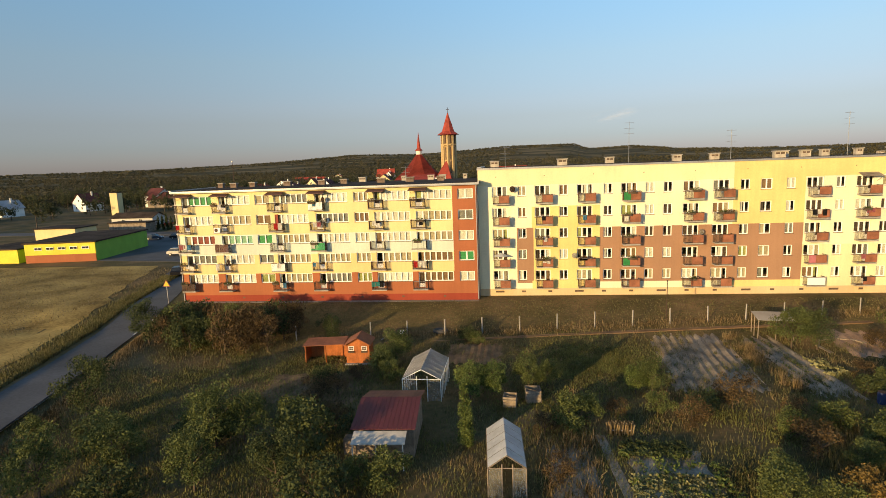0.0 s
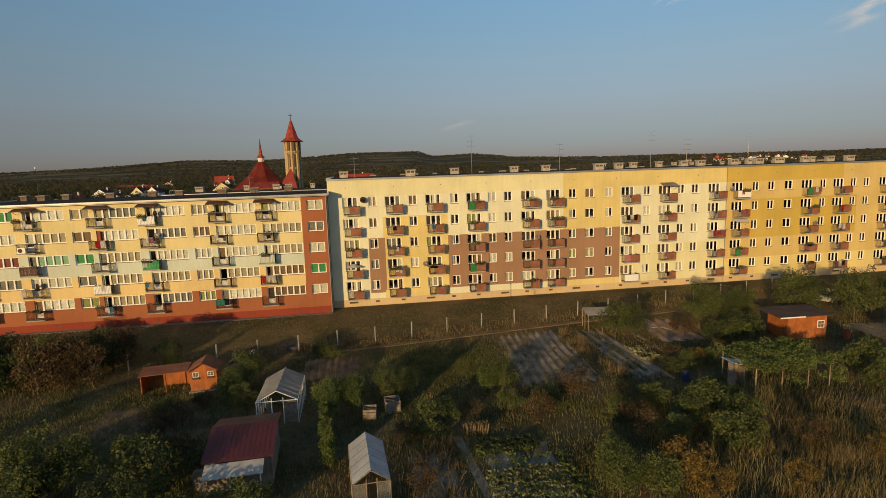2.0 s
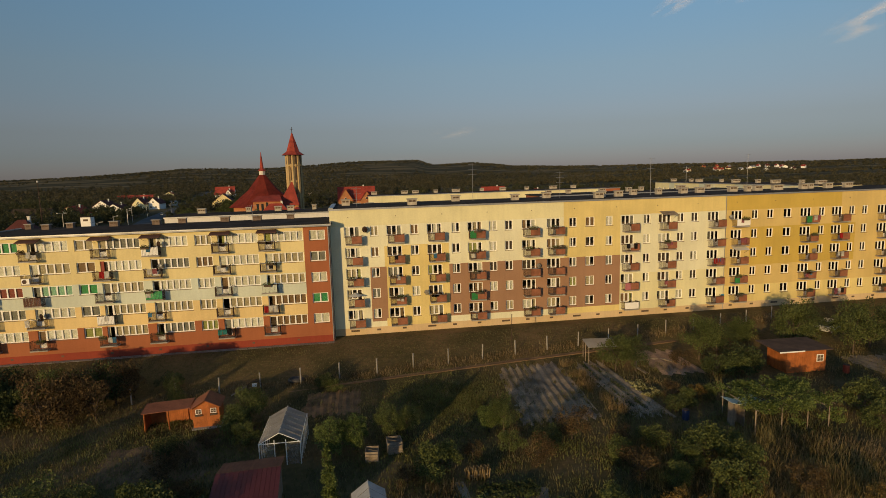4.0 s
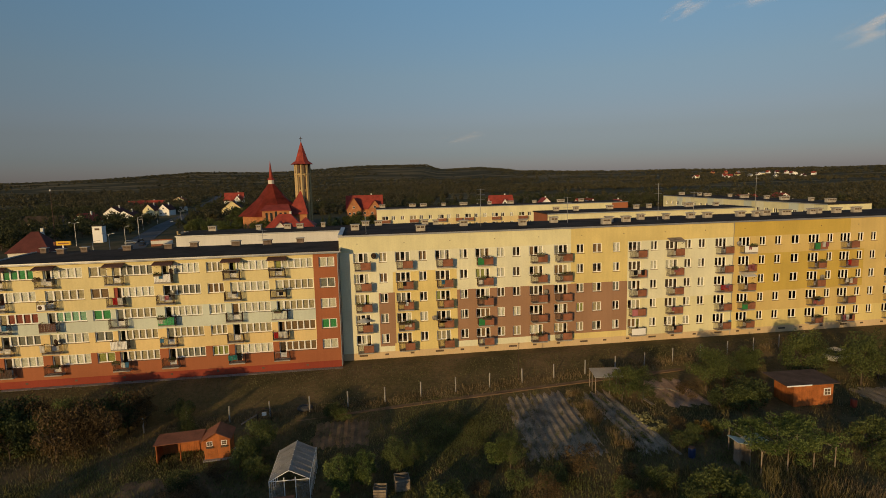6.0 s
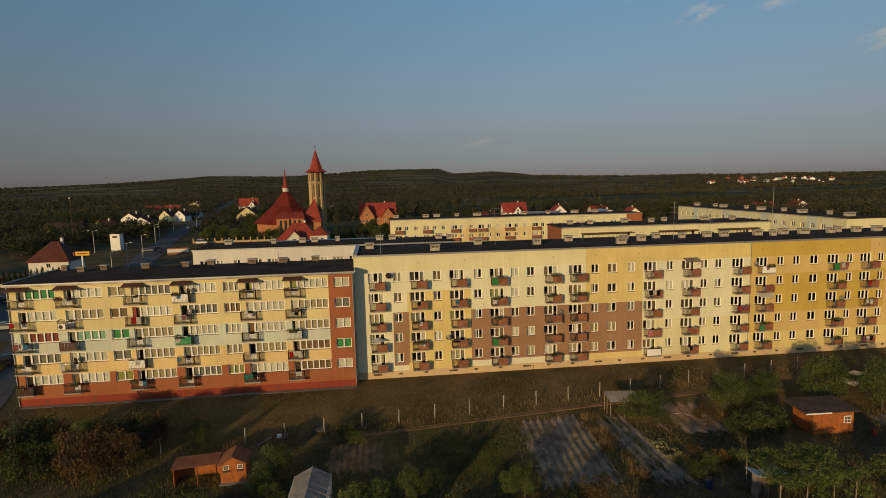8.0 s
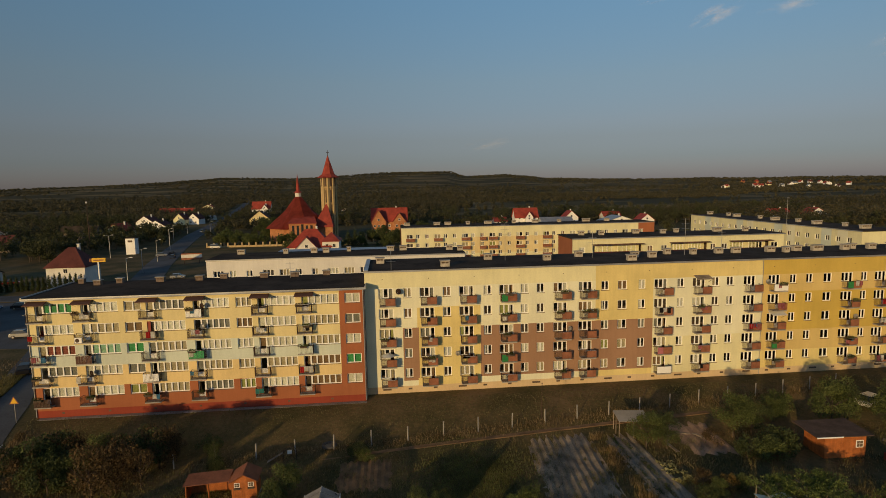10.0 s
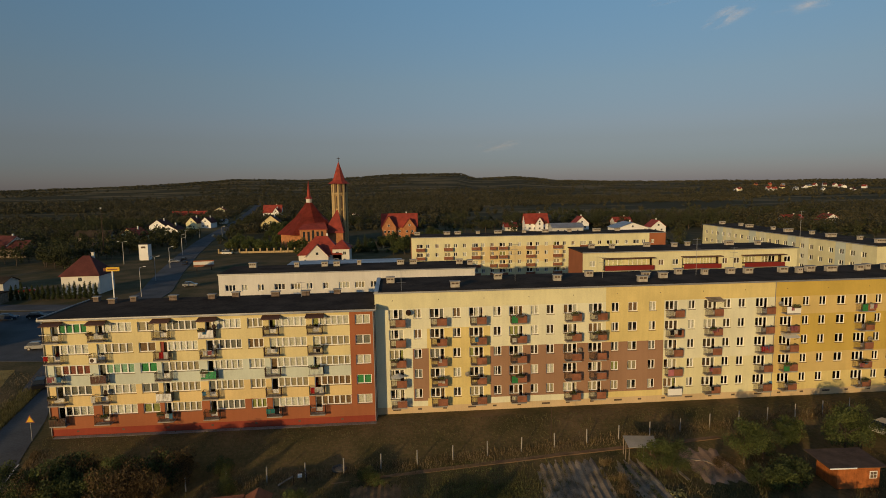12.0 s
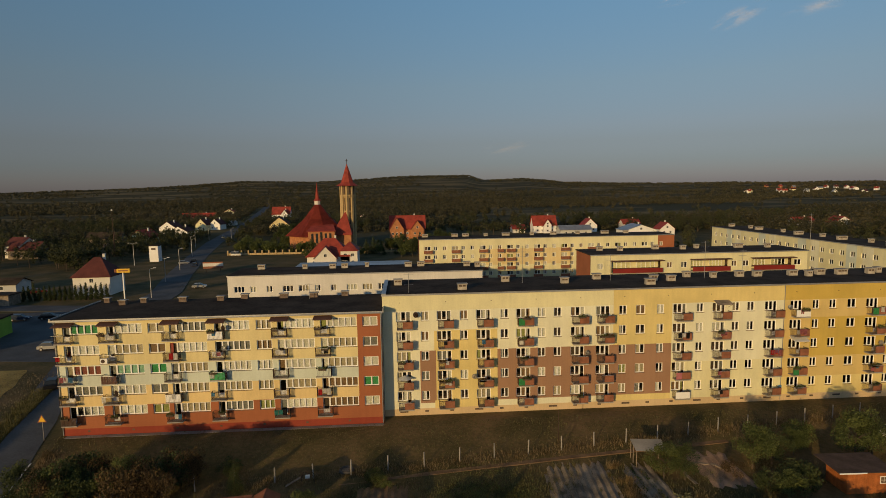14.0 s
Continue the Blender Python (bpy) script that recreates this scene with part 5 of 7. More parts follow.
def red_roof_shed():
    z = ground_z(-6, -36)
    s = thing("garden_shed", "garden cabin with a maroon sheet-metal roof and a pale awning", "shed", pose(-7.9, -38.6, z, 0, 0, 3))
    w, d = 4.2, 6.0
    planks(s, 0.2, w - 0.2, 0.3, 0, 2.1, M["wood_grey"], 0.2)
    planks(s, 0.2, w - 0.2, d - 0.5, 0, 1.9, M["wood_grey"], 0.2)
    planks(s, 0.33, d - 0.5, 0.2, 0, 2.1, M["wood_grey"], 0.2, "y")
    planks(s, 0.33, d - 0.5, w - 0.23, 0, 2.1, M["wood_grey"], 0.2, "y")
    ridge = 3.7
    for k in range(14):         # standing-seam sheets
        x0, x1 = w * k / 14, w * (k + 1) / 14 - 0.015
        for name, ya, za, yb, zb, m in (("roof_sheet", -0.15, 2.15, ridge, 2.65, "maroon"), ("back_roof_sheet", ridge + 0.01, 2.65, d + 0.5, 1.95, "roof_rust")):
            bm = bmesh.new()
            slab(bm, [(x0, ya, za), (x1, ya, za), (x1, yb, zb), (x0, yb, zb)], 0.03)
            box(bm, x0, x0 + 0.03, yb - 0.1 if name != "roof_sheet" else ya, yb, zb - 0.02, zb + 0.03) if name != "roof_sheet" else None
            part(name, bm, M[m], s)
    bm = bmesh.new()
    slab(bm, [(0.25, -1.35, 1.75), (w - 0.55, -1.35, 1.75), (w - 0.55, -0.18, 2.05), (0.25, -0.18, 2.05)], 0.04)
    part("awning", bm, M["canvas"], s, "pale cloudy sheet awning")
    for x in (0.35, 1.8, w - 0.7):
        bm = bmesh.new()
        bar(bm, (x, -1.25, -0.1), (x, -1.25, 1.75), 0.04)
        part("awning_post", bm, M["white"], s)
    bm = bmesh.new()
    box(bm, -0.7, 0.1, 0.6, 1.4, 0, 1.1)
    part("side_box", bm, M["wood_grey"], s)


red_roof_shed()


def greenhouse(label, m, w, d, eave, ridge, glazing, frame_mat, posts):
    s = thing("greenhouse", label, "greenhouse", m)
    for x in (0, w):
        for k in range(posts + 1):
            y = d * k / posts
            bm = bmesh.new()
            bar(bm, (x, y, -0.1), (x, y, eave), 0.035)
            part("post", bm, frame_mat, s)
    for k in range(posts + 1):
        y = d * k / posts
        for x in (0, w):
            bm = bmesh.new()
            bar(bm, (x, y, eave), (w / 2, y, ridge), 0.03)
            part("rafter", bm, frame_mat, s)
    for x, z in ((0, eave), (w, eave), (w / 2, ridge)):
        bm = bmesh.new()
        bar(bm, (x, -0.1, z + 0.01), (x, d + 0.1, z + 0.01), 0.035)
        part("purlin", bm, frame_mat, s)
    for k in range(posts):
        y0, y1 = d * k / posts + 0.03, d * (k + 1) / posts - 0.03
        for x in (0, w):
            bm = bmesh.new()
            slab(bm, [(x, y0, eave + 0.04), (x, y1, eave + 0.04), (w / 2, y1, ridge + 0.04), (w / 2, y0, ridge + 0.04)], 0.012)
            bmesh.ops.recalc_face_normals(bm, faces=bm.faces)
            part("roof_pane", bm, glazing, s)
            bm = bmesh.new()
            box(bm, x - 0.006, x + 0.006, y0, y1, 0.05, eave)
            part("side_pane", bm, M["ghside"], s)
    for x0, x1 in ((0.05, w * 0.36), (w * 0.66, w - 0.05)):
        bm = bmesh.new()
        box(bm, x0, x1, -0.012, 0.0, 0.05, eave)
        part("front_pane", bm, M["ghside"], s)
    for x in (w * 0.37, w * 0.65):
        bm = bmesh.new()
        bar(bm, (x, 0, -0.1), (x, 0, eave + 0.25), 0.035)
        part("door_post", bm, frame_mat, s)
    bm = bmesh.new()
    bar(bm, (0, 0, eave), (w, 0, eave), 0.03)
    part("tie_beam", bm, frame_mat, s)
    return s


greenhouse("garden greenhouse with a pale timber frame and cloudy roof panes", pose(-6.3, -29.4, ground_z(-5, -27), 0, 0, -1), 3.1, 5.0, 1.85, 2.65, M["ghglass"], M["white"], 6)
greenhouse("greenhouse of cloudy plastic film on a timber frame", pose(1.0, -42.2, ground_z(2, -40), 0, 0, 3), 2.15, 4.7, 1.85, 2.6, M["film"], M["wood_grey"], 5)


def crate(x, y, s, rot):
    c = thing("compost_crate", "slatted wooden compost crate", "crate", pose(x, y, ground_z(x, y), 0, 0, rot))
    for k in range(4):
        z = 0.05 + 0.24 * k * s
        for a in range(4):
            bm = bmesh.new()
            if a % 2 == 0:
                box(bm, 0, 1.1 * s, 1.1 * s * (a // 2) - 0.015, 1.1 * s * (a // 2) + 0.015, z, z + 0.19 * s)
            else:
                box(bm, 1.1 * s * (a // 2) - 0.015, 1.1 * s * (a // 2) + 0.015, 0.02, 1.08 * s, z, z + 0.19 * s)
            part("slat", bm, M["wood_grey"], c)
    bm = bmesh.new()
    box(bm, 0.03, 1.07 * s, 0.03, 1.07 * s, 0, 0.55 * s)
    part("compost", bm, M["soil"], c)


crate(3.5, -29.6, 1.05, 4)
crate(1.7, -30.4, 0.9, -6)


def shelter():
    z = ground_z(28, -12.8)
    s = thing("open_shelter", "low open shelter with a grey sheet roof on posts", "shelter", pose(26.9, -13.9, z, 0, 0, -4))
    bm = bmesh.new()
    slab(bm, [(0, 0, 2.0), (3.4, -0.3, 2.0), (3.6, 2.2, 2.25), (0.1, 2.4, 2.25)], 0.05)
    part("roof", bm, M["zinc"], s)
    for x, y in ((0.1, 0.1), (0.1, 1.2), (0.15, 2.2), (1.7, 0.0), (3.3, 0.0), (3.3, 2.0)):
        bm = bmesh.new()
        bar(bm, (x, y, -0.1), (x, y, 2.0 + 0.1 * y), 0.05)
        part("post", bm, M["wood_grey"], s)


shelter()


def brown_shed():
    z = ground_z(47, -20)
    s = thing("wooden_shed", "orange-brown wooden shed with a dark flat roof and a white window", "shed", pose(45.9, -20.9, z, 0, 0, -2))
    w, d = 4.5, 3.0
    planks(s, 0, w, 0, 0, 2.3, M["wood_orange"], 0.22)
    planks(s, 0, w, d - 0.03, 0, 2.3, M["wood_orange"], 0.22)
    planks(s, 0.03, d - 0.03, 0, 0, 2.3, M["wood_orange"], 0.22, "y")
    planks(s, 0.03, d - 0.03, w - 0.03, 0, 2.3, M["wood_orange"], 0.22, "y")
    bm = bmesh.new()
    slab(bm, [(-1.2, -0.5, 2.45), (w + 0.4, -0.5, 2.45), (w + 0.4, d + 0.4, 2.6), (-1.2, d + 0.4, 2.6)], 0.08)
    part("roof", bm, M["brown_felt"], s)
    bm = bmesh.new()
    box(bm, -1.22, 1.6, -0.55, -0.502, 2.42, 2.55)
    part("fascia", bm, M["white"], s)
    bm = bmesh.new()
    box(bm, 3.4, 4.2, -0.04, -0.004, 1.05, 1.85)
    win = part("window", bm, M["white"], s)
    for i in range(2):
        for j in range(2):
            bm = bmesh.new()
            box(bm, 3.48 + 0.34 * i, 3.78 + 0.34 * i, -0.048, -0.042, 1.12 + 0.34 * j, 1.42 + 0.34 * j)
            part("pane", bm, M["dark"], win)
    bm = bmesh.new()
    box(bm, 2.2, 3.1, -0.03, -0.004, 0.05, 2.05)
    part("door", bm, M["wood_orange"], s)
    bm = bmesh.new()
    box(bm, 0, w, 0.05, d - 0.05, 2.3, 2.44)
    part("top_plate", bm, M["wood_grey"], s)


brown_shed()


def pergola():
    z = ground_z(36, -30)
    p = thing("pergola", "timber pergola overgrown with green vine", "pergola", Matrix.Translation((33.2, -32.6, z)))
    for x in (0.2, 2.6, 5.0, 7.0):
        for y in (0.2, 4.4):
            bm = bmesh.new()
            bar(bm, (x, y, -0.1), (x, y, 2.2), 0.06)
            part("post", bm, M["wood_grey"], p)
    for x in np.linspace(0.1, 7.1, 8):
        bm = bmesh.new()
        bar(bm, (x, -0.2, 2.25), (x, 5.0, 2.25), 0.04)
        part("beam", bm, M["wood_grey"], p)
    r = random.Random(4)
    cl = [(r.uniform(-0.2, 7.4), r.uniform(-0.4, 5.2), 2.4 + r.uniform(-0.3, 0.35), r.uniform(0.4, 0.7)) for _ in range(130)]
    cl += [(r.uniform(3, 7.6), -0.4, r.uniform(0.8, 2.2), 0.45) for _ in range(10)] + [(7.5, r.uniform(-0.4, 5), r.uniform(0.6, 2.2), 0.5) for _ in range(10)]
    part("vine", leaves_mesh("vine", 12, cl, 15000, 0.16, M["leaf_bright"], 0.6), None, p, "dense green vine leaves")
    k = thing("garden_kiosk", "small pale hut with green corrugated roof sheets", "hut", Matrix.Translation((32.6, -30.9, z)))
    for x in (0, 0.9):
        bm = bmesh.new()
        box(bm, x, x + 0.05, 0, 0.9, 0, 2.0)
        part("side_wall", bm, M["wood_grey"], k)
    bm = bmesh.new()
    box(bm, 0.052, 0.898, 0.85, 0.9, 0, 2.0)
    part("back_wall", bm, M["wood_grey"], k)
    for x0, x1, za, zb in ((-0.5, 0.75, 2.35, 2.02), (0.78, 2.3, 2.03, 2.3)):
        bm = bmesh.new()
        slab(bm, [(x0, -0.3, za), (x1, -0.3, zb), (x1, 1.2, zb), (x0, 1.2, za)], 0.03)
        part("roof_sheet", bm, M["mint"], k, "pale green sheet")


pergola()
play_frame()
tractor_tyre(-5.4, -11.8)
M["drum_blue"] = material("dark_blue_plastic", (0.03, 0.05, 0.13), 0.5, var=0.06)
M["drum_red"] = material("dull_red_plastic", (0.25, 0.05, 0.03), 0.5, var=0.06)
for x, y, c in ((29.6, -28.6, "drum_blue"), (52.0, -22.0, "drum_red")):
    t = thing("barrel", "plastic garden water barrel", "barrel", Matrix.Translation((x, y, ground_z(x, y))))
    bm = bmesh.new()
    for z0, z1, ra, rb in ((0, 0.15, 0.27, 0.31), (0.15, 0.75, 0.31, 0.31), (0.75, 0.9, 0.31, 0.27)):
        bar(bm, (0, 0, z0), (0, 0, z1), ra, sides=14, w2=rb)
    part("drum", bm, M[c], t)
    bm = bmesh.new()
    bar(bm, (0, 0, 0.9), (0, 0, 0.94), 0.29, sides=14)
    part("rim", bm, M["iron"], t)


# ---- church, houses and street behind ----
def gable_house(label, x, y, w, eave, ridge, d=9.0, rot=0.0, roof="redtile", wall="offwhite", front_gable=True, hip=False, wins=2, category="house", z=None, chim=True):
    """A house: walls, roof slopes, windows with panes, door, chimney. front_gable: the gable faces the near side."""
    r = random.Random(int(x * 7 + y))
    h = thing("house", label, category, pose(x, y, ground_z(x, y) if z is None else z, 0, 0, rot))
    hw, hd = w / 2, d / 2
    bm = bmesh.new()
    if hip:
        prism(bm, [(-hw, -hd), (hw, -hd), (hw, hd), (-hw, hd)], -0.5, eave)
    elif front_gable:
        for yy in (-hd, hd - 0.25):
            lo = [bm.verts.new(p) for p in ((-hw, yy, -0.5), (hw, yy, -0.5), (hw, yy, eave), (0, yy, ridge), (-hw, yy, eave))]
            hi = [bm.verts.new((v.co.x, yy + 0.25, v.co.z)) for v in lo]
            bm.faces.new(lo), bm.faces.new(hi[::-1])
            for k in range(5):
                bm.faces.new((lo[(k + 1) % 5], lo[k], hi[k], hi[(k + 1) % 5]))
        for xx in (-hw, hw - 0.25):
            box(bm, xx, xx + 0.25, -hd + 0.252, hd - 0.252, -0.5, eave - 0.02)
    else:
        for xx in (-hw, hw - 0.25):
            lo = [bm.verts.new(p) for p in ((xx, -hd, -0.5), (xx, hd, -0.5), (xx, hd, eave), (xx, 0, ridge), (xx, -hd, eave))]
            hi = [bm.verts.new((xx + 0.25, v.co.y, v.co.z)) for v in lo]
            bm.faces.new(lo[::-1]), bm.faces.new(hi)
            for k in range(5):
                bm.faces.new((lo[k], lo[(k + 1) % 5], hi[(k + 1) % 5], hi[k]))
        for yy in (-hd, hd - 0.25):
            box(bm, -hw + 0.252, hw - 0.252, yy, yy + 0.25, -0.5, eave - 0.02)
    bmesh.ops.recalc_face_normals(bm, faces=bm.faces)
    part("wall", bm, M[wall], h)
    o, t = 0.5, 0.14
    drop = o * (ridge - eave) / (hw if front_gable else hd)
    if hip:
        k = max(0.0, hw - hd)
        a = [(-hw - o, -hd - o, eave), (hw + o, -hd - o, eave), (hw + o, hd + o, eave), (-hw - o, hd + o, eave)]
        q = [(-k, 0, ridge), (k, 0, ridge)]
        for poly in ([a[0], a[1], q[1], q[0]], [a[1], a[2], q[1]], [a[2], a[3], q[0], q[1]], [a[3], a[0], q[0]]):
            bm = bmesh.new()
            lo = [bm.verts.new(p) for p in poly]
            hi = [bm.verts.new((p[0], p[1], p[2] + t)) for p in poly]
            bm.faces.new(hi), bm.faces.new(lo[::-1])
            for i in range(len(poly)):
                bm.faces.new((lo[i], lo[(i + 1) % len(poly)], hi[(i + 1) % len(poly)], hi[i]))
            part("roof", bm, M[roof], h)
    else:
        for s in (-1, 1):
            bm = bmesh.new()
            if front_gable:
                slab(bm, [(s * (hw + o), -hd - o, eave - drop), (s * (hw + o), hd + o, eave - drop), (0, hd + o, ridge + 0.02), (0, -hd - o, ridge + 0.02)], t)
            else:
                slab(bm, [(-hw - o, s * (hd + o), eave - drop), (hw + o, s * (hd + o), eave - drop), (hw + o, 0, ridge + 0.02), (-hw - o, 0, ridge + 0.02)], t)
            bmesh.ops.recalc_face_normals(bm, faces=bm.faces)
            part("roof", bm, M[roof], h)
    rows = [(1.0, 1.3)] if eave < 4.6 else [(1.0, 1.3), (3.8, 1.3)]
    if front_gable and not hip and ridge - eave > 2.6:
        rows.append((eave + 0.3, 1.2))
    for z0, hh in rows:
        n = 1 if z0 > eave else wins
        for k in range(n):
            cx = (k + 0.5) / n * w * 0.84 - w * 0.42
            bm = bmesh.new()
            box(bm, cx - 0.6, cx + 0.6, -hd - 0.05, -hd - 0.003, z0, z0 + hh)
            win = part("window", bm, M["white"], h)
            for s in (0, 1):
                bm = bmesh.new()
                box(bm, cx - 0.52 + 0.54 * s, cx - 0.02 + 0.54 * s, -hd - 0.06, -hd - 0.052, z0 + 0.08, z0 + hh - 0.08)
                part("pane", bm, M["pane_far"], win)
    if chim:
        cx, cy = (w * 0.12, d * 0.15) if front_gable else (w * 0.2, d * 0.08)
        bm = bmesh.new()
        box(bm, cx - 0.35, cx + 0.35, cy - 0.3, cy + 0.3, eave, ridge + 0.9)
        box(bm, cx - 0.42, cx + 0.42, cy - 0.37, cy + 0.37, ridge + 0.902, ridge + 1.0)
        part("chimney", bm, M["offwhite"], h)
    return h


M["pane_far"] = material("dark_window_pane", (0.03, 0.035, 0.04), 0.12, var=0.1, spec=0.6)
M["church_brick"] = material("pale_yellow_brick", (0.50, 0.37, 0.19), 0.85, var=0.08, scale=0.8, fine=6, streak=0.3)
M["orange_brick"] = material("orange_brick", (0.46, 0.20, 0.09), 0.85, var=0.1, scale=0.8, fine=6)
M["lime"] = material("lime_green_paint", (0.20, 0.42, 0.05), 0.6, var=0.06)
M["shop_yellow"] = material("bright_yellow_paint", (0.75, 0.62, 0.05), 0.6, var=0.06)
M["sign_yellow"] = material("yellow_sign_sheet", (0.75, 0.45, 0.03), 0.5, var=0.04)


def church():
    c = thing("church", "parish church with a red tent roof and pale brick tower", "church", pose(-28.5, 222, 0, 0, 0, 0))
    # tower: eight brick piers round dark strips, coloured for the shade of recessed slits
    bm = bmesh.new()
    bar(bm, (0, 0, -0.5), (0, 0, 32.0), 3.25, sides=8)
    part("tower_core", bm, M["church_brick"], c)
    for k in range(8):
        a = 2 * math.pi * k / 8
        bm = bmesh.new()
        x, y = 3.35 * math.cos(a), 3.35 * math.sin(a)
        bar(bm, (x, y, -0.5), (x, y, 32.0), 0.75, sides=4)
        part("pier", bm, M["church_brick"], c)
        a += math.pi / 8
        x, y = 3.02 * math.cos(a), 3.02 * math.sin(a)
        for z0, z1 in ((12, 18), (19, 25.5), (27.2, 31.6)):
            bm = bmesh.new()
            bar(bm, (x, y, z0), (x, y, z1), 0.42 if z0 < 27 else 0.8, sides=4)
            part("slit", bm, M["dark"], c, "dark strip coloured as a shaded tower opening")
    bm = bmesh.new()
    bar(bm, (0, 0, 26.2), (0, 0, 26.8), 4.15, sides=8)
    part("cornice", bm, M["church_brick"], c)
    bm = bmesh.new()
    bar(bm, (0, 0, 31.6), (0, 0, 33.4), 5.9, sides=8, w2=3.3)
    bar(bm, (0, 0, 33.4), (0, 0, 42.6), 3.3, sides=8, w2=0.25)
    part("spire", bm, M["redtile"], c, "red sheet-metal spire")
    bm = bmesh.new()
    bar(bm, (0, 0, 42.5), (0, 0, 45.4), 0.13)
    bar(bm, (-0.8, 0, 44.4), (0.8, 0, 44.4), 0.12)
    part("cross", bm, M["iron"], c)
    # nave: a broad tent roof on low brick walls
    n = new("nave")
    n.parent = c
    n.matrix_local = Matrix.Translation((-16.0, 2.0, 0))
    bm = bmesh.new()
    bar(bm, (0, 0, -0.5), (0, 0, 7.6), 15.0, sides=8)
    part("wall", bm, M["orange_brick"], n)
    ring = [(17.2 * math.cos(2 * math.pi * (k + 0.5) / 8), 17.2 * math.sin(2 * math.pi * (k + 0.5) / 8)) for k in range(8)]
    for k in range(8):
        (xa, ya), (xb, yb) = ring[k], ring[(k + 1) % 8]
        bm = bmesh.new()
        lo = [bm.verts.new(p) for p in ((xa, ya, 6.6), (xb, yb, 6.6), (xb * 0.42, yb * 0.42, 15.0), (xa * 0.42, ya * 0.42, 15.0), (xb * 0.09, yb * 0.09, 22.2), (xa * 0.09, ya * 0.09, 22.2))]
        bm.faces.new((lo[0], lo[1], lo[2], lo[3])), bm.faces.new((lo[3], lo[2], lo[4], lo[5]))
        bmesh.ops.solidify(bm, geom=bm.faces[:], thickness=0.3)
        part("roof", bm, M["redtile"], n)
    bm = bmesh.new()
    bar(bm, (0, 0, 21.8), (0, 0, 24.2), 1.5, sides=8)
    part("lantern", bm, M["offwhite"], n)
    bm = bmesh.new()
    bar(bm, (0, 0, 24.2), (0, 0, 25.4), 2.2, sides=8, w2=1.0)
    bar(bm, (0, 0, 25.4), (0, 0, 33.5), 1.0, sides=8, w2=0.1)
    part("lantern_spire", bm, M["redtile"], n)
    for k in range(5):
        bm = bmesh.new()
        x = -4.4 + 2.2 * k
        box(bm, x + 3.45, x + 4.55, -17.1, -16.9, 3.5, 8.4 if k != 2 else 9.0)
        part("window", bm, M["pane_far"], n)
    bm = bmesh.new()
    box(bm, -2.5, 10.5, -17.0, -12.0, -0.5, 9.4)
    part("front_bay", bm, M["orange_brick"], n)
    bm = bmesh.new()
    slab(bm, [(-3.2, -17.8, 9.3), (11.2, -17.8, 9.3), (9.0, -9.0, 12.0), (-1.5, -9.0, 12.0)], 0.25)
    part("bay_roof", bm, M["redtile"], n)
    # steep wing between nave and tower
    bm = bmesh.new()
    v = [bm.verts.new(p) for p in ((8, -12, 7), (18.5, -12, 7), (15.0, -4.5, 19.0), (18.5, 8, 7), (8, 8, 7), (15.0, 4, 19.0))]
    bm.faces.new((v[0], v[1], v[2])), bm.faces.new((v[1], v[3], v[5], v[2])), bm.faces.new((v[3], v[4], v[5])), bm.faces.new((v[4], v[0], v[2], v[5])), bm.faces.new((v[0], v[4], v[3], v[1]))
    part("wing_roof", bm, M["redtile"], n)
    bm = bmesh.new()
    box(bm, 8.5, 18.0, -11.0, 7.5, -0.5, 6.98)
    part("wing_wall", bm, M["orange_brick"], n)


church()
gable_house("white presbytery with a steep red hipped roof and dormers", -29.0, 153, 16.5, 3.9, 10.6, d=12, hip=True, wins=5, wall="offwhite")
gable_house("small white gable wing of the presbytery", -29.8, 146.0, 8.4, 3.8, 8.2, d=3.2, wins=3, wall="offwhite", chim=False)
gable_house("red-roofed side wing of the presbytery", -21.0, 152, 6.5, 6.0, 9.2, d=10, hip=True, wins=2, wall="offwhite", chim=False)
gable_house("orange brick parish house with a red tiled roof", 2.0, 252, 20.0, 7.2, 14.2, d=11, front_gable=False, wall="orange_brick", wins=5)
gable_house("front gable of the orange brick parish house", -4.0, 246.3, 8.0, 7.0, 13.4, d=4, wall="orange_brick", wins=3, chim=False)
gable_house("front gable of the orange brick parish house", 7.6, 246.3, 7.0, 7.0, 11.6, d=4, wall="orange_brick", wins=2, chim=False)
gable_house("white house with a dark red hipped roof behind a thuja hedge", -91.2, 101.5, 10.6, 5.4, 10.8, d=8.6, hip=True, roof="darktile", wall="offwhite", wins=1)
gable_house("white family house with a gable roof", -168, 343, 13, 4.4, 8.6, rot=-12, roof="darktile", wall="white")
gable_house("white family house with a gable roof", -147, 309, 13, 3.6, 7.2, rot=-12, roof="darktile", wall="white")
gable_house("cream family house with a gable roof", -155, 372, 9, 4.4, 8.8, rot=-12, roof="darktile", wall="cream")
gable_house("white family house with a gable roof", -146, 376, 9, 4.4, 8.4, rot=-12, roof="darktile", wall="white")
gable_house("long low house with a red roof", -215, 530, 34, 3.0, 7.2, front_gable=False, wins=6, wall="offwhite")
gable_house("small cream house by the street", -208, 610, 12, 5, 8, wall="cream")
gable_house("yellow house with a dark gable roof", -89, 338, 14, 5.0, 10.6, roof="darktile", wall="lb_yellow", wins=3)
gable_house("white house with a red roof", -119, 480, 17, 7, 13.6, front_gable=False, wall="white", wins=4)
gable_house("white house with a red roof", -115, 475, 6, 7, 11, d=6, wall="white")
gable_house("small white box-shaped house", -37, 420, 9, 5, 6.9, wall="white")
gable_house("small house with a red roof", 74, 290, 8, 2.6, 5.0, front_gable=False, wall="offwhite")
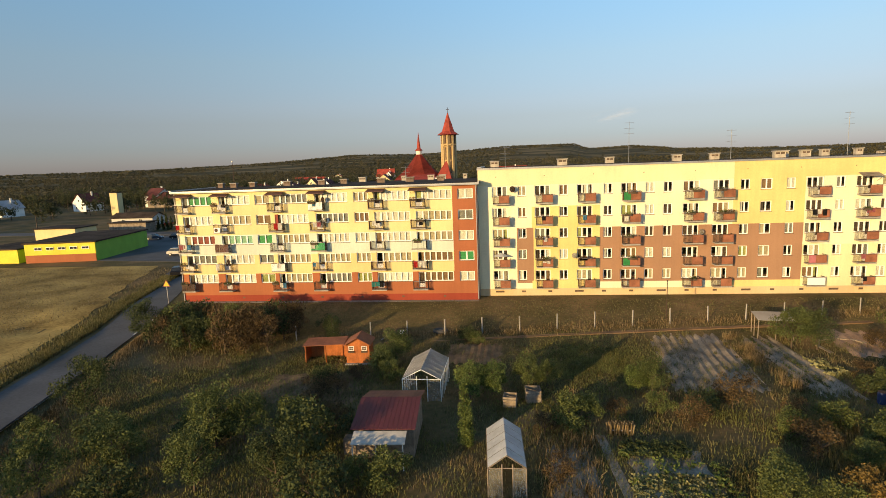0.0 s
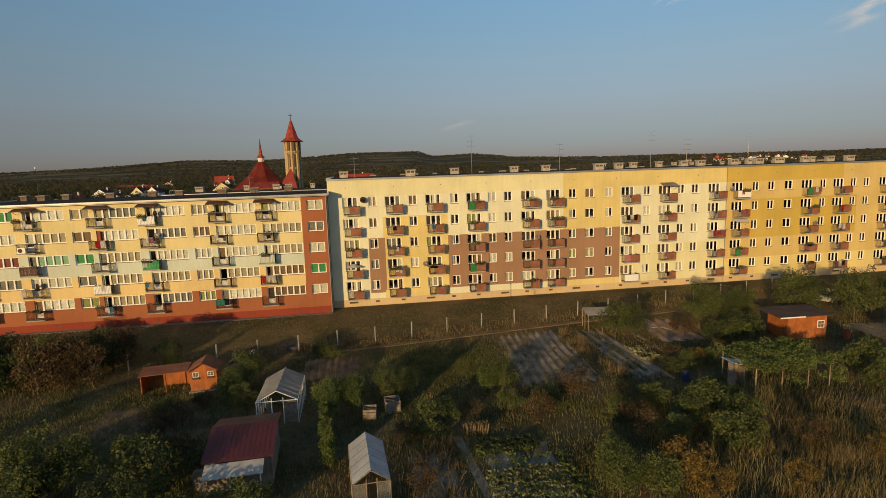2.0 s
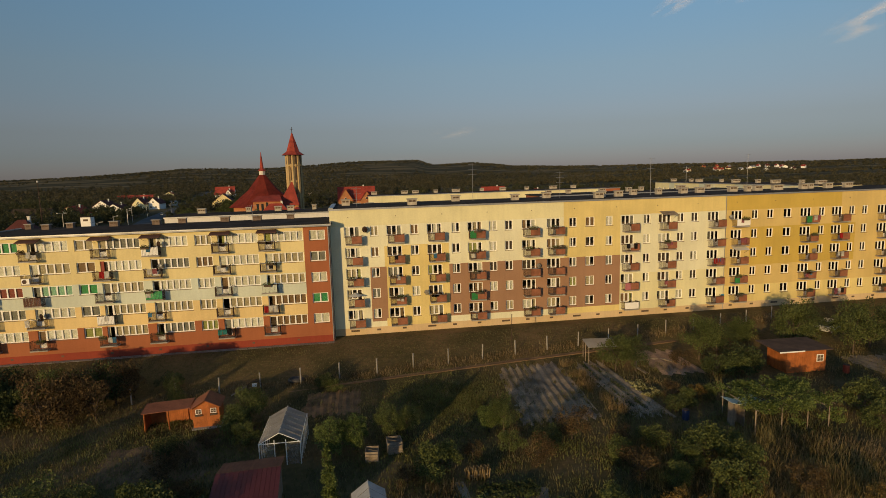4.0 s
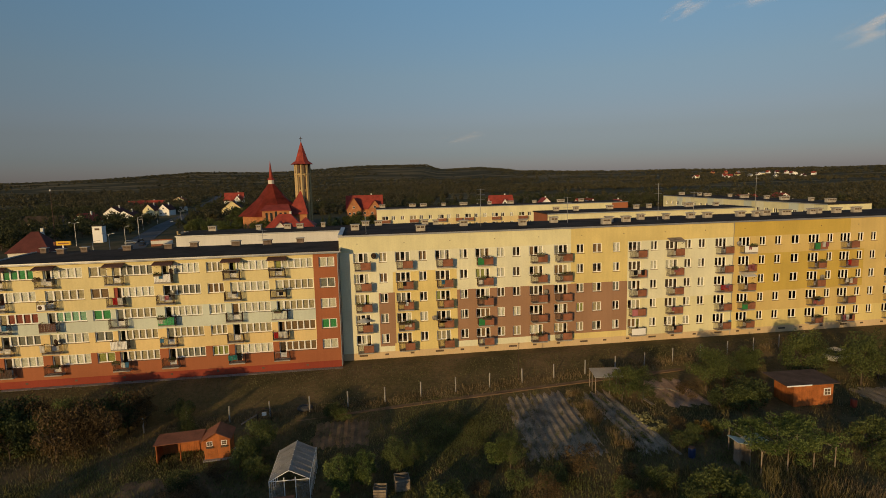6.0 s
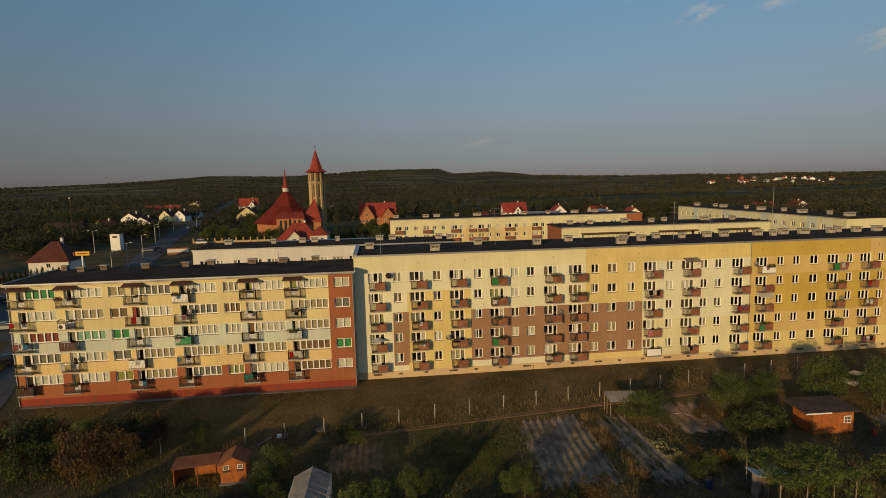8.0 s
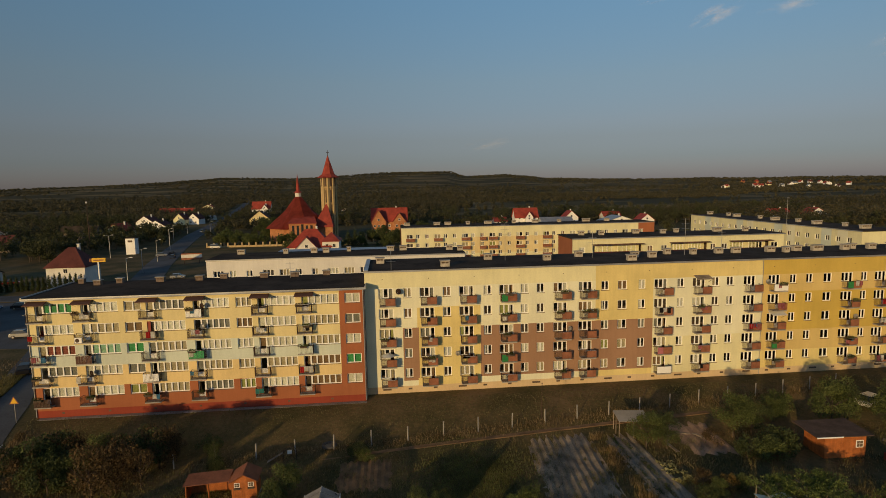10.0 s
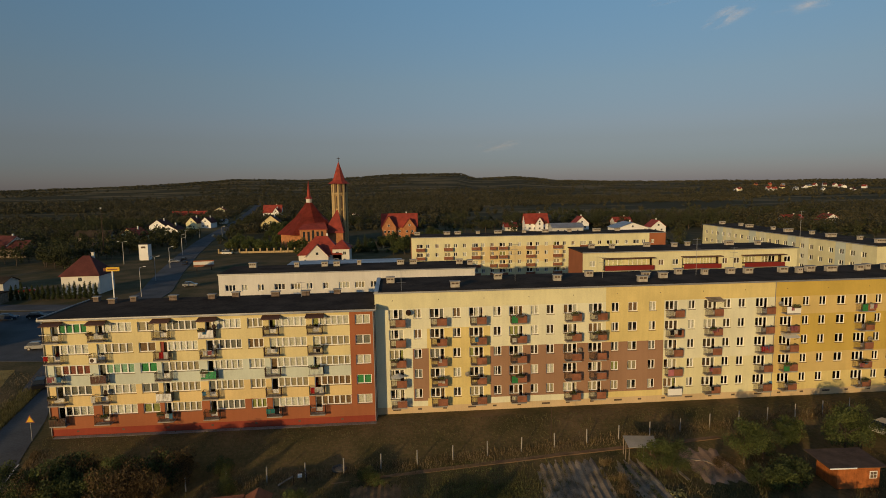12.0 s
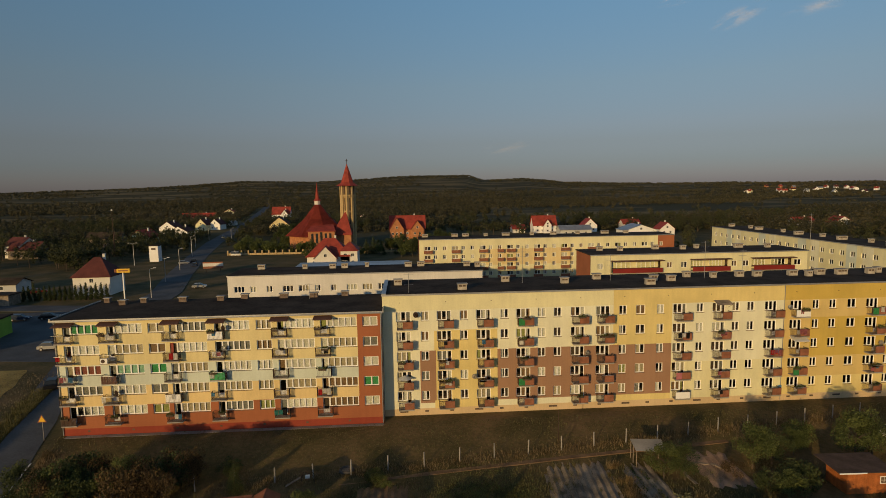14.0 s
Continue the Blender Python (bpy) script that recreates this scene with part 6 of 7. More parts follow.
gable_house("white house with a bright red mansard roof", 90, 286, 15, 5.2, 10.8, front_gable=False, wall="white", wins=4)
gable_house("white dormer gable of the red-roofed house", 91, 280.5, 5, 5.2, 8.8, d=4, wall="white", chim=False, wins=1)
gable_house("small white house with a red roof", 120, 287, 9, 4.2, 8.4, wall="white")
gable_house("low workshop with a grey sheet roof", 103, 262, 19, 3.6, 6.0, front_gable=False, roof="zinc", wall="grey", wins=4, chim=False)
gable_house("large white gabled house with a shallow roof", 133, 241, 18, 4.4, 7.4, d=14, roof="zinc", wall="white", wins=5)
gable_house("white house with a red gable roof", 156, 255, 9, 3.6, 7.2, wall="white")
gable_house("red-roofed house with a white gable", 288, 282, 13, 3.2, 7.0, wall="white")
gable_house("low house with a red roof", 272, 296, 14, 3.0, 6.0, front_gable=False, wall="offwhite")
gable_house("low house with a red roof", 157, 310, 12, 3.0, 6.0, front_gable=False, wall="offwhite")
gable_house("wooden house beside the meadow", -176, 202, 13, 4.2, 7.6, roof="darktile", wall="wood_grey", front_gable=False)
gable_house("low garage with a dark roof", -125, 108, 15, 2.8, 4.2, d=7, roof="felt", wall="grey", front_gable=False, chim=False)
gable_house("grey barn with a dark roof", -165, 250, 18, 5.0, 8.2, roof="felt", wall="wood_grey", front_gable=False, chim=False)
for lab, px, py, w_, ev, rg, rf, wl_, fg in [("white gabled house among dense trees", -208, 188, 12, 4.4, 8.6, "darktile", "white", True), ("white house with a pale sheet roof among trees", -229, 163, 11, 4.0, 7.4, "zinc", "white", True),
                                       ("low house with an orange-red tiled roof", -228, 112, 15, 3.2, 6.6, "redtile", "offwhite", False), ("house with a red roof at the edge of the woods", -262, 112, 12, 3.6, 7.6, "redtile", "white", True),
                                       ("two-storey white house with a brown roof", -181, 205, 11, 6.2, 9.6, "darktile", "offwhite", False), ("cream house with a red roof among trees", -150, 262, 12, 4.6, 8.4, "redtile", "cream", True)]:
    gable_house(lab, px, py, w_, ev, rg, rot=-24, roof=rf, wall=wl_, front_gable=fg)
gable_house("low shed with a pale roof", -155, 426, 16, 2.6, 4.0, roof="zinc", wall="offwhite", front_gable=False, chim=False)
vr = random.Random(31)
for k in range(20):        # the village on the plain
    b = radians(vr.uniform(32, 42))
    d = vr.uniform(1450, 2000)
    x, y = d * math.sin(b), -70 + d * math.cos(b)
    gable_house("distant village house with a red roof", x, y, vr.uniform(8, 13), vr.uniform(3.6, 5), vr.uniform(7, 9), rot=vr.uniform(-30, 30), roof=vr.choice(("redtile", "redtile", "darktile", "zinc")),
                wall=vr.choice(("white", "white", "cream", "orange_brick")), front_gable=vr.random() < 0.5, z=ground_z(x, y) + 0.4)


def low_box(name, label, cat, x0, x1, y0, y1, z0, z1, wall, roof, rot=0.0, over=0.3):
    b = thing(name, label, cat)
    bm = bmesh.new()
    box(bm, x0, x1, y0, y1, z0 - 0.5, z1)
    part("wall", bm, M[wall], b)
    bm = bmesh.new()
    box(bm, x0 - over, x1 + over, y0 - over, y1 + over, z1 + 0.003, z1 + 0.3)
    part("roof", bm, M[roof], b)
    return b


# the green and yellow shop beside the field
g0 = ground_z(-82, 34)
shop = low_box("shop", "low bright yellow and green shop with a dark flat roof", "shop", -14.5, 0, 0, 21, g0, 3.9, "lime", "felt")
shop.matrix_world = pose(-82.0, 33.2, 0, 0, 0, 8)
bm = bmesh.new()
box(bm, -14.4, -0.1, -0.1, -0.002, 1.6, 3.88)
part("front", bm, M["shop_yellow"], shop, "bright yellow front")
bm = bmesh.new()
box(bm, -14.4, -0.1, -0.12, -0.002, g0 - 0.5, 1.58)
part("plinth", bm, M["terracotta"], shop)
for k in range(5):
    bm = bmesh.new()
    x = -12.4 + 2.4 * k
    box(bm, x, x + 1.5, -0.2, -0.103, 2.6, 3.2)
    win = part("window", bm, M["white"], shop)
    for q in (0, 1):
        bm = bmesh.new()
        box(bm, x + 0.08 + 0.7 * q, x + 0.72 + 0.7 * q, -0.21, -0.202, 2.68, 3.12)
        part("pane", bm, M["pane_far"], win)
low_box("shop", "small bright yellow shop annex", "shop", -108, -98.2, 31.4, 42, g0, 2.8, "shop_yellow", "felt")
low_box("storehouse", "low grey-brown garage with a flat dark roof", "storehouse", -126, -114, 66, 74, 0, 3.4, "sand", "felt")
low_box("storehouse", "low weathered garage with a flat dark roof", "storehouse", -118, -106, 84.2, 89.0, 0, 2.8, "wood_grey", "felt")
tr = low_box("transformer_tower", "narrow white transformer tower", "tower", -109.6, -105.8, 176, 179.5, 0, 6.8, "white", "felt", over=0.15)
bm = bmesh.new()
box(bm, -108.6, -106.8, 175.93, 175.997, 5.2, 6.0)
part("vent", bm, M["dark"], tr)
low_box("transformer_tower", "narrow pale yellow transformer tower", "tower", -170, -166.6, 154, 157.4, 0, 9.6, "sand", "felt", over=0.12)
low_box("annex", "low building with a pale grey sheet roof", "annex", -24, 2, 55, 66, 0, 12.0, "offwhite", "zinc")

for k in range(17):
    plant("thuja", -106.5 + 1.45 * k, 91.0 - 0.06 * k, 1.35, 1.22 * rng.uniform(0.85, 1.12), z=0)


# ---- street furniture ----
def street_lamp(x, y, h, double=False):
    s = thing("street_lamp", "grey steel street lamp with an outreach arm", "street lamp", Matrix.Translation((x, y, ground_z(x, y))), "street lamps")
    bm = bmesh.new()
    bar(bm, (0, 0, -0.3), (0, 0, h), 0.11, sides=8, w2=0.07)
    part("pole", bm, M["zinc"], s)
    for d in ((1, -1) if double else (1,)):
        bm = bmesh.new()
        bar(bm, (0, 0, h), (1.3 * d, -0.3, h + 0.35), 0.05, sides=6)
        arm = part("arm", bm, M["zinc"], s)
        bm = bmesh.new()
        box(bm, min(1.2 * d, 1.9 * d), max(1.2 * d, 1.9 * d), -0.45, -0.15, h + 0.3, h + 0.45)
        part("lamp_head", bm, M["offwhite"], s)


for x, y, h, d in [(-71.2, 90.2, 8.4, 0), (-78.9, 118.3, 8.0, 1), (-110.8, 164.9, 9.0, 1), (-97.1, 190.8, 8, 0), (-85.9, 147.9, 8.1, 0), (-104.2, 209.2, 8, 0), (-112, 236, 8, 0), (-120, 280, 8, 0), (-101, 262, 8, 0)]:
    street_lamp(x, y, h, d)

mast = thing("radio_mast", "tall slim grey mast", "mast", Matrix.Translation((-136, 200, 0)))
for z0, z1, w0, w1 in ((-0.5, 9, 0.28, 0.22), (9, 16, 0.2, 0.15), (16, 21.5, 0.13, 0.08)):
    bm = bmesh.new()
    bar(bm, (0, 0, z0), (0, 0, z1), w0, sides=8, w2=w1)
    part("section", bm, M["iron"], mast)
bm = bmesh.new()
bar(bm, (0, 0, 21.5), (0, 0, 22.3), 0.35, sides=8)
part("head", bm, M["offwhite"], mast)

sg = thing("petrol_sign", "tall white post with a yellow sign board", "sign", Matrix.Translation((-76.0, 85, 0)))
bm = bmesh.new()
box(bm, -0.14, 0.14, -0.12, 0.12, -0.3, 8.3)
part("post", bm, M["white"], sg)
bm = bmesh.new()
box(bm, -1.6, 2.0, -0.18, 0.18, 8.303, 9.4)
bmesh.ops.bevel(bm, geom=bm.edges[:], offset=0.1, segments=2, affect="EDGES")
part("board", bm, M["sign_yellow"], sg, "yellow sign board")
bm = bmesh.new()
box(bm, -1.1, 1.5, -0.2, -0.183, 8.7, 9.0)
part("lettering_bar", bm, M["panel_red"], sg)
bm = bmesh.new()
bar(bm, (-1.9, 0, 8.4), (-1.9, 0, 9.3), 0.3, sides=10)
part("lamp", bm, M["panel_red"], sg)

bb = thing("billboard", "low street billboard with red and white panels", "billboard", pose(-70.6, 140, 0, 0, 0, 6))
for x in (-2.6, 2.6):
    bm = bmesh.new()
    box(bm, x - 0.1, x + 0.1, -0.1, 0.1, -0.3, 2.0)
    part("post", bm, M["iron"], bb)
for z0, z1, m in ((1.4, 2.2, "panel_red"), (2.2, 3.4, "offwhite"), (3.4, 3.8, "terracotta")):
    bm = bmesh.new()
    box(bm, -3.6, 3.6, -0.12, 0.12, z0 + 0.003, z1)
    part("panel", bm, M[m], bb)

warn = thing("warning_sign", "triangular yellow warning sign on a grey post", "road sign", Matrix.Translation((-43.2, -3.0, ground_z(-43.2, -3.0))))
bm = bmesh.new()
bar(bm, (0, 0, -0.3), (0, 0, 2.6), 0.035, sides=8)
part("post", bm, M["zinc"], warn)
for s, yy, m in ((0.55, -0.045, "panel_red"), (0.40, -0.052, "sign_yellow")):
    bm = bmesh.new()
    a = [(-s, 2.65 - s * 0.58), (s, 2.65 - s * 0.58), (0, 2.65 + s * 1.15)]
    v = [bm.verts.new((x, yy, z)) for x, z in a] + [bm.verts.new((x, yy + 0.006, z)) for x, z in a]
    bm.faces.new(v[:3]), bm.faces.new(v[5:2:-1])
    for i in range(3):
        bm.faces.new((v[(i + 1) % 3], v[i], v[i + 3], v[(i + 1) % 3 + 3]))
    part("plate", bm, M[m], warn)


def car(label, x, y, rot, paint, van=False):
    """A parked car: shaped body, glazed cabin, four wheels, lamps."""
    c = thing("car", label, "car", pose(x, y, ground_z(x, y) + 0.12, 0, 0, rot), "parked cars")
    body = [(-2.1, 0.32), (2.1, 0.3), (2.15, 0.62), (2.0, 0.8), (1.15, 0.9), (-1.75, 0.95), (-2.1, 0.85)]
    cab = [(-1.85, 0.95), (1.2, 0.9), (0.45, 1.42), (-1.35, 1.46)]
    if van:
        body = [(-2.3, 0.32), (2.3, 0.3), (2.3, 0.75), (1.6, 1.1), (-2.3, 1.1)]
        cab = [(-2.28, 1.1), (1.55, 1.1), (1.0, 1.95), (-2.25, 2.0)]

    def profile(pts, hw, taper):
        bm = bmesh.new()
        l, r_ = [[bm.verts.new((px, s * (hw - (taper if pz > 1.2 else 0)), pz)) for px, pz in pts] for s in (-1, 1)]
        n = len(pts)
        for k in range(n):
            bm.faces.new((l[k], l[(k + 1) % n], r_[(k + 1) % n], r_[k]))
        bm.faces.new(l[::-1]), bm.faces.new(r_)
        bmesh.ops.recalc_face_normals(bm, faces=bm.faces)
        bmesh.ops.bevel(bm, geom=bm.edges[:], offset=0.05, segments=2, affect="EDGES")
        return bm

    part("body", profile(body, 0.86, 0), paint, c)
    part("cabin", profile(cab, 0.8, 0.12), M["pane_far"], c, "dark glazed cabin")
    bm = bmesh.new()
    box(bm, cab[3][0] + 0.05, cab[2][0] - 0.05, -0.64, 0.64, cab[2][1] + 0.02, cab[2][1] + 0.07)
    part("roof_panel", bm, paint, c)
    for wx in (-1.3, 1.35):
        for wy in (-0.82, 0.82):
            bm = bmesh.new()
            bar(bm, (wx, wy - 0.1, 0.3), (wx, wy + 0.1, 0.3), 0.31, sides=14)
            wheel = part("wheel", bm, M["iron"], c)
            bm = bmesh.new()
            bar(bm, (wx, wy - 0.115 if wy < 0 else wy + 0.101, 0.3), (wx, wy - 0.101 if wy < 0 else wy + 0.115, 0.3), 0.19, sides=12)
            part("rim", bm, M["zinc"], wheel)
    for wy in (-0.6, 0.6):
        bm = bmesh.new()
        box(bm, 2.1, 2.17, wy - 0.16, wy + 0.16, 0.6, 0.72)
        part("headlight", bm, M["white"], c)
    return c


P = {k: material("car_" + k, v, 0.3, 0.4, var=0.03, spec=0.6) for k, v in dict(silver=(0.42, 0.42, 0.40), black=(0.02, 0.02, 0.025), blue=(0.03, 0.05, 0.10), white=(0.7, 0.7, 0.68), red=(0.25, 0.03, 0.02)).items()}
for label, x, y, rot, paint, van in [("silver estate car at the kerb", -63.3, 105.3, 8, "silver", False), ("white delivery van beside the churchyard", -77, 190, 0, "white", True), ("dark car on the street", -88.9, 170, 100, "black", False),
                                     ("dark car on the street", -84, 158, 100, "blue", False), ("silver car at the crossing", -91, 165, 20, "silver", False), ("dark blue car parked in the yard", -90.9, 65.5, 10, "blue", False),
                                     ("black car parked in the yard", -84.5, 66.2, 12, "black", False), ("silver car in the yard", -67.5, 38.5, 5, "silver", False), ("dark car behind the block", -53.8, 16.5, 110, "black", False),
                                     ("white car parked beside the gardens", 61.0, -10.2, 20, "white", False), ("red car by the garage", -110, 103, 30, "red", False), ("white car down the street", -115, 290, 100, "white", False)]:
    car(label, x, y, rot, P[paint], van)


def wall_fence(x0, y0, x1, y1, n):
    f = thing("churchyard_fence", "low pale churchyard fence with square piers", "fence")
    for k in range(n + 1):
        x, y = x0 + (x1 - x0) * k / n, y0 + (y1 - y0) * k / n
        bm = bmesh.new()
        box(bm, x - 0.3, x + 0.3, y - 0.3, y + 0.3, -0.2, 2.2)
        part("pier", bm, M["church_brick"], f)
    for k in range(n):
        xa, ya, xb, yb = x0 + (x1 - x0) * k / n, y0 + (y1 - y0) * k / n, x0 + (x1 - x0) * (k + 1) / n, y0 + (y1 - y0) * (k + 1) / n
        bm = bmesh.new()
        prism(bm, [(xa + 0.3, ya - 0.1), (xb - 0.3, yb - 0.1), (xb - 0.3, yb + 0.1), (xa + 0.3, ya + 0.1)], -0.2, 0.9)
        part("panel", bm, M["church_brick"], f)


wall_fence(-82, 194, -44, 193, 12)
wall_fence(-20, 190, 30, 196, 14)


# ---- roof aerials and lines ----
def aerial(x, y, z, h, label="thin steel roof aerial"):
    a = thing("roof_aerial", label + " on the flat roof", "aerial", Matrix.Translation((x, y, z)), "roof aerials")
    bm = bmesh.new()
    bar(bm, (0, 0, 0), (0, 0, h), 0.03, sides=6)
    part("pole", bm, M["zinc"], a)
    for k in range(3):
        bm = bmesh.new()
        zz = h - 0.15 - 0.7 * k
        bar(bm, (-0.6, 0, zz), (0.6, 0, zz), 0.018, sides=4)
        part("element", bm, M["zinc"], a)


for x, y, z, h in [(45.0, 6, 16.47, 5.4), (50.8, 6.2, 16.47, 4.0), (18.2, 6, 16.47, 5.3), (31.0, 6, 16.47, 3.8), (2.0, 0.9, 16.47, 2.6), (-12.0, 7, 14.84, 2.2), (94, 50, 14.92, 8.0)]:
    aerial(x, y, z, h)


# ---- trees and woods behind ----
tr_ = random.Random(17)


def clear(x, y):
    """Whether a tree may stand here: off roads, yards and buildings."""
    for line, w in ((MAIN_ROAD, 9), (SIDE_ROAD, 7)):
        for (xa, ya), (xb, yb) in zip(line, line[1:]):
            d = Vector((xb - xa, yb - ya))
            t = max(0, min(1, ((x - xa) * d.x + (y - ya) * d.y) / d.length_squared))
            if math.hypot(x - xa - t * d.x, y - ya - t * d.y) < w:
                return False
    for xa, xb, ya, yb in ((-80, -55, 75, 190), (-62, -22, 200, 245), (-40, -16, 138, 165), (-12, 14, 238, 262), (-104, -80, 85, 112), (0, 92, 90, 118), (100, 122, 20, 130), (-160, -80, 86, 150), (-55, 120, 0, 85), (80, 165, 228, 282), (-124, -94, 150, 206), (-182, -128, 285, 382), (-176, -158, 105, 160), (-218, -188, 148, 196), (-240, -220, 120, 172)):
        if xa < x < xb and ya < y < yb:
            return False
    return True


def scatter(n, x0, x1, y0, y1, kinds, s0, s1):
    k = tries = 0
    while k < n and tries < n * 20:
        tries += 1
        x, y = tr_.uniform(x0, x1), tr_.uniform(y0, y1)
        if clear(x, y):
            s = tr_.uniform(s0, s1)
            plant(tr_.choice(kinds), x, y, s, s * tr_.uniform(0.9, 1.2))
            k += 1


def grove(seed, groups):
    """Trees of the edge of town, past counting: stems with ragged crowns of small facets, joined."""
    g = np.random.default_rng(seed)
    quads, stems = [], bmesh.new()
    for n, x0, x1, y0, y1, s0, s1 in groups:
        k = tries = 0
        while k < n and tries < n * 20:
            tries += 1
            x, y = g.uniform(x0, x1), g.uniform(y0, y1)
            if not clear(x, y):
                continue
            k += 1
            s, z = g.uniform(s0, s1), ground_z(x, y)
            tall = g.uniform(0.85, 1.5)
            bar(stems, (x, y, z - 0.2), (x, y, z + 4 * s * tall), 0.2 * s, sides=5, w2=0.08 * s)
            for _ in range(16):
                c = np.array((x, y, z)) + g.normal(size=3) * (1.5 * s, 1.5 * s, 1.25 * s * tall) + (0, 0, 4.1 * s * tall)
                m = 36
                d = g.normal(size=(m, 3))
                d /= np.linalg.norm(d, axis=1)[:, None]
                p = c + d * s * g.uniform(0.7, 1.5) * g.uniform(0.4, 1.1, (m, 1))
                p[:, 2] = np.maximum(p[:, 2], z + 0.3)
                u = np.cross(d + g.normal(0, 0.5, (m, 3)), g.normal(size=(m, 3)))
                w = np.cross(d, u)
                q = 0.22 * g.uniform(0.6, 1.4, (m, 1))
                u, w = u / np.linalg.norm(u, axis=1)[:, None] * q, w / np.linalg.norm(w, axis=1)[:, None] * q
                quads.append(np.stack([p - u, p + w, p + u, p - w], 1).reshape(-1, 3))
    v = np.concatenate(quads)
    me = bpy.data.meshes.new("grove")
    me.from_pydata(v.tolist(), [], np.arange(len(v)).reshape(-1, 4).tolist())
    me.materials.append(M["leaf_far"])
    tagged(new("grove", me), "dark broad-leaved trees among the far houses", "trees", kind="stuff")
    tagged(part("grove_stems", stems, M["bark"]), "dark stems of the far trees", "trees", kind="stuff")


grove(51, [(50, -150, -92, 150, 285, 0.7, 1.0), (230, -300, -112, 152, 330, 0.7, 1.2), (90, -310, -160, 50, 160, 0.7, 1.1), (150, -260, -20, 325, 420, 0.8, 1.3), (70, 14, 230, 262, 330, 0.8, 1.3),
           (40, 110, 270, 130, 230, 0.7, 1.1), (110, 40, 330, 300, 420, 0.8, 1.3)])
scatter(30, -86, -62, 198, 330, ("cone", "far_tree", "far_tree_b"), 0.6, 1.0)
scatter(22, -80, -44, 196, 206, ("far_tree_b", "cone"), 0.7, 1.0)
scatter(12, -18, 26, 172, 200, ("cone", "far_tree_b", "far_tree"), 0.7, 1.0)
scatter(16, -15, 40, 170, 240, ("far_tree", "far_tree_b"), 0.6, 1.0)
for x, y, k, q in [(-57, 199, "far_tree_b", 0.8), (-53, 197, "cone", 1.3), (-50.5, 199, "cone", 1.5), (-61, 198, "cone", 1.6), (-46, 197, "far_tree", 0.6), (-17, 186, "cone", 2.0), (-14, 188, "cone", 2.2), (-11, 184, "far_tree_b", 0.8),
                   (-19, 178, "far_tree_b", 0.7), (-40, 170, "cone", 1.6), (-43, 176, "far_tree_b", 0.6), (-7, 200, "far_tree", 0.7), (8, 205, "cone", 2.2), (12, 210, "far_tree_b", 0.9), (18, 214, "far_tree", 1.0), (24, 205, "far_tree", 0.9)]:
    plant(k, x, y, q)


# tall trees behind the viewpoint, whose long evening shadows fall over the plots
for x, y, k, q in [(-33, -84, "far_tree_b", 1.0), (-24, -86, "far_tree", 1.05), (-17, -90, "far_tree_b", 1.15), (-8, -92, "far_tree", 1.1)]:
    plant(k, x, y, q)


def far_woods():
    """Woods of the plain and hills, past counting: every crown a ragged heap of small facets."""
    g = np.random.default_rng(40)
    n = 26000
    b = np.radians(g.uniform(-50, 52, n))
    r = 380 * (2950 / 380) ** (g.uniform(0, 1, n) ** 0.85)
    x, y = r * np.sin(b), -70 + r * np.cos(b)
    verts = []
    for i in range(n):
        open_land = noise.noise((x[i] / 520, y[i] / 260, 3.0))
        if r[i] < 2400 and open_land > 0.12 and g.random() < 0.95:
            continue
        if y[i] < 900 and not clear(x[i], y[i]):
            continue
        stand = noise.noise((x[i] / 190, y[i] / 60, 8.0))      # stands of taller and lower wood
        m = 90 if r[i] < 700 else 44 if r[i] < 1300 else 20
        s = g.uniform(1.6, 4.6) * (1 + r[i] / 2800)
        h = g.uniform(3.5, 8.5) * (1 + 0.9 * stand) * (1.1 if r[i] < 1500 else 0.75)
        d = g.normal(size=(m, 3))
        d /= np.linalg.norm(d, axis=1)[:, None]
        lob = 0.72 + 0.28 * np.sin(3 * np.arctan2(d[:, 1], d[:, 0]) + g.uniform(0, 6))[:, None]
        p = d * (s, s, h * 0.5) * g.uniform(0.4, 1.1, (m, 1)) * lob + (x[i], y[i], ground_z(x[i], y[i]) + h * 0.42)
        k = d * 0.7 + g.normal(0, 0.35, (m, 3)) + (0, -0.1, 0.3)
        u = np.cross(k, g.normal(size=(m, 3)))
        w = np.cross(k, u)
        q = (0.22 + r[i] / 1500) * g.uniform(0.5, 1.3, (m, 1))
        u, w = u / np.linalg.norm(u, axis=1)[:, None] * q, w / np.linalg.norm(w, axis=1)[:, None] * q
        verts.append(np.stack([p - u, p + w, p + u, p - w], 1).reshape(-1, 3))
    v = np.concatenate(verts)
    me = bpy.data.meshes.new("woods")
    me.from_pydata(v.tolist(), [], np.arange(len(v)).reshape(-1, 4).tolist())
    me.materials.append(M["woods"])
    tagged(new("woods", me), "dark mixed woods across the plain and hills", "woods", kind="stuff")


far_woods()


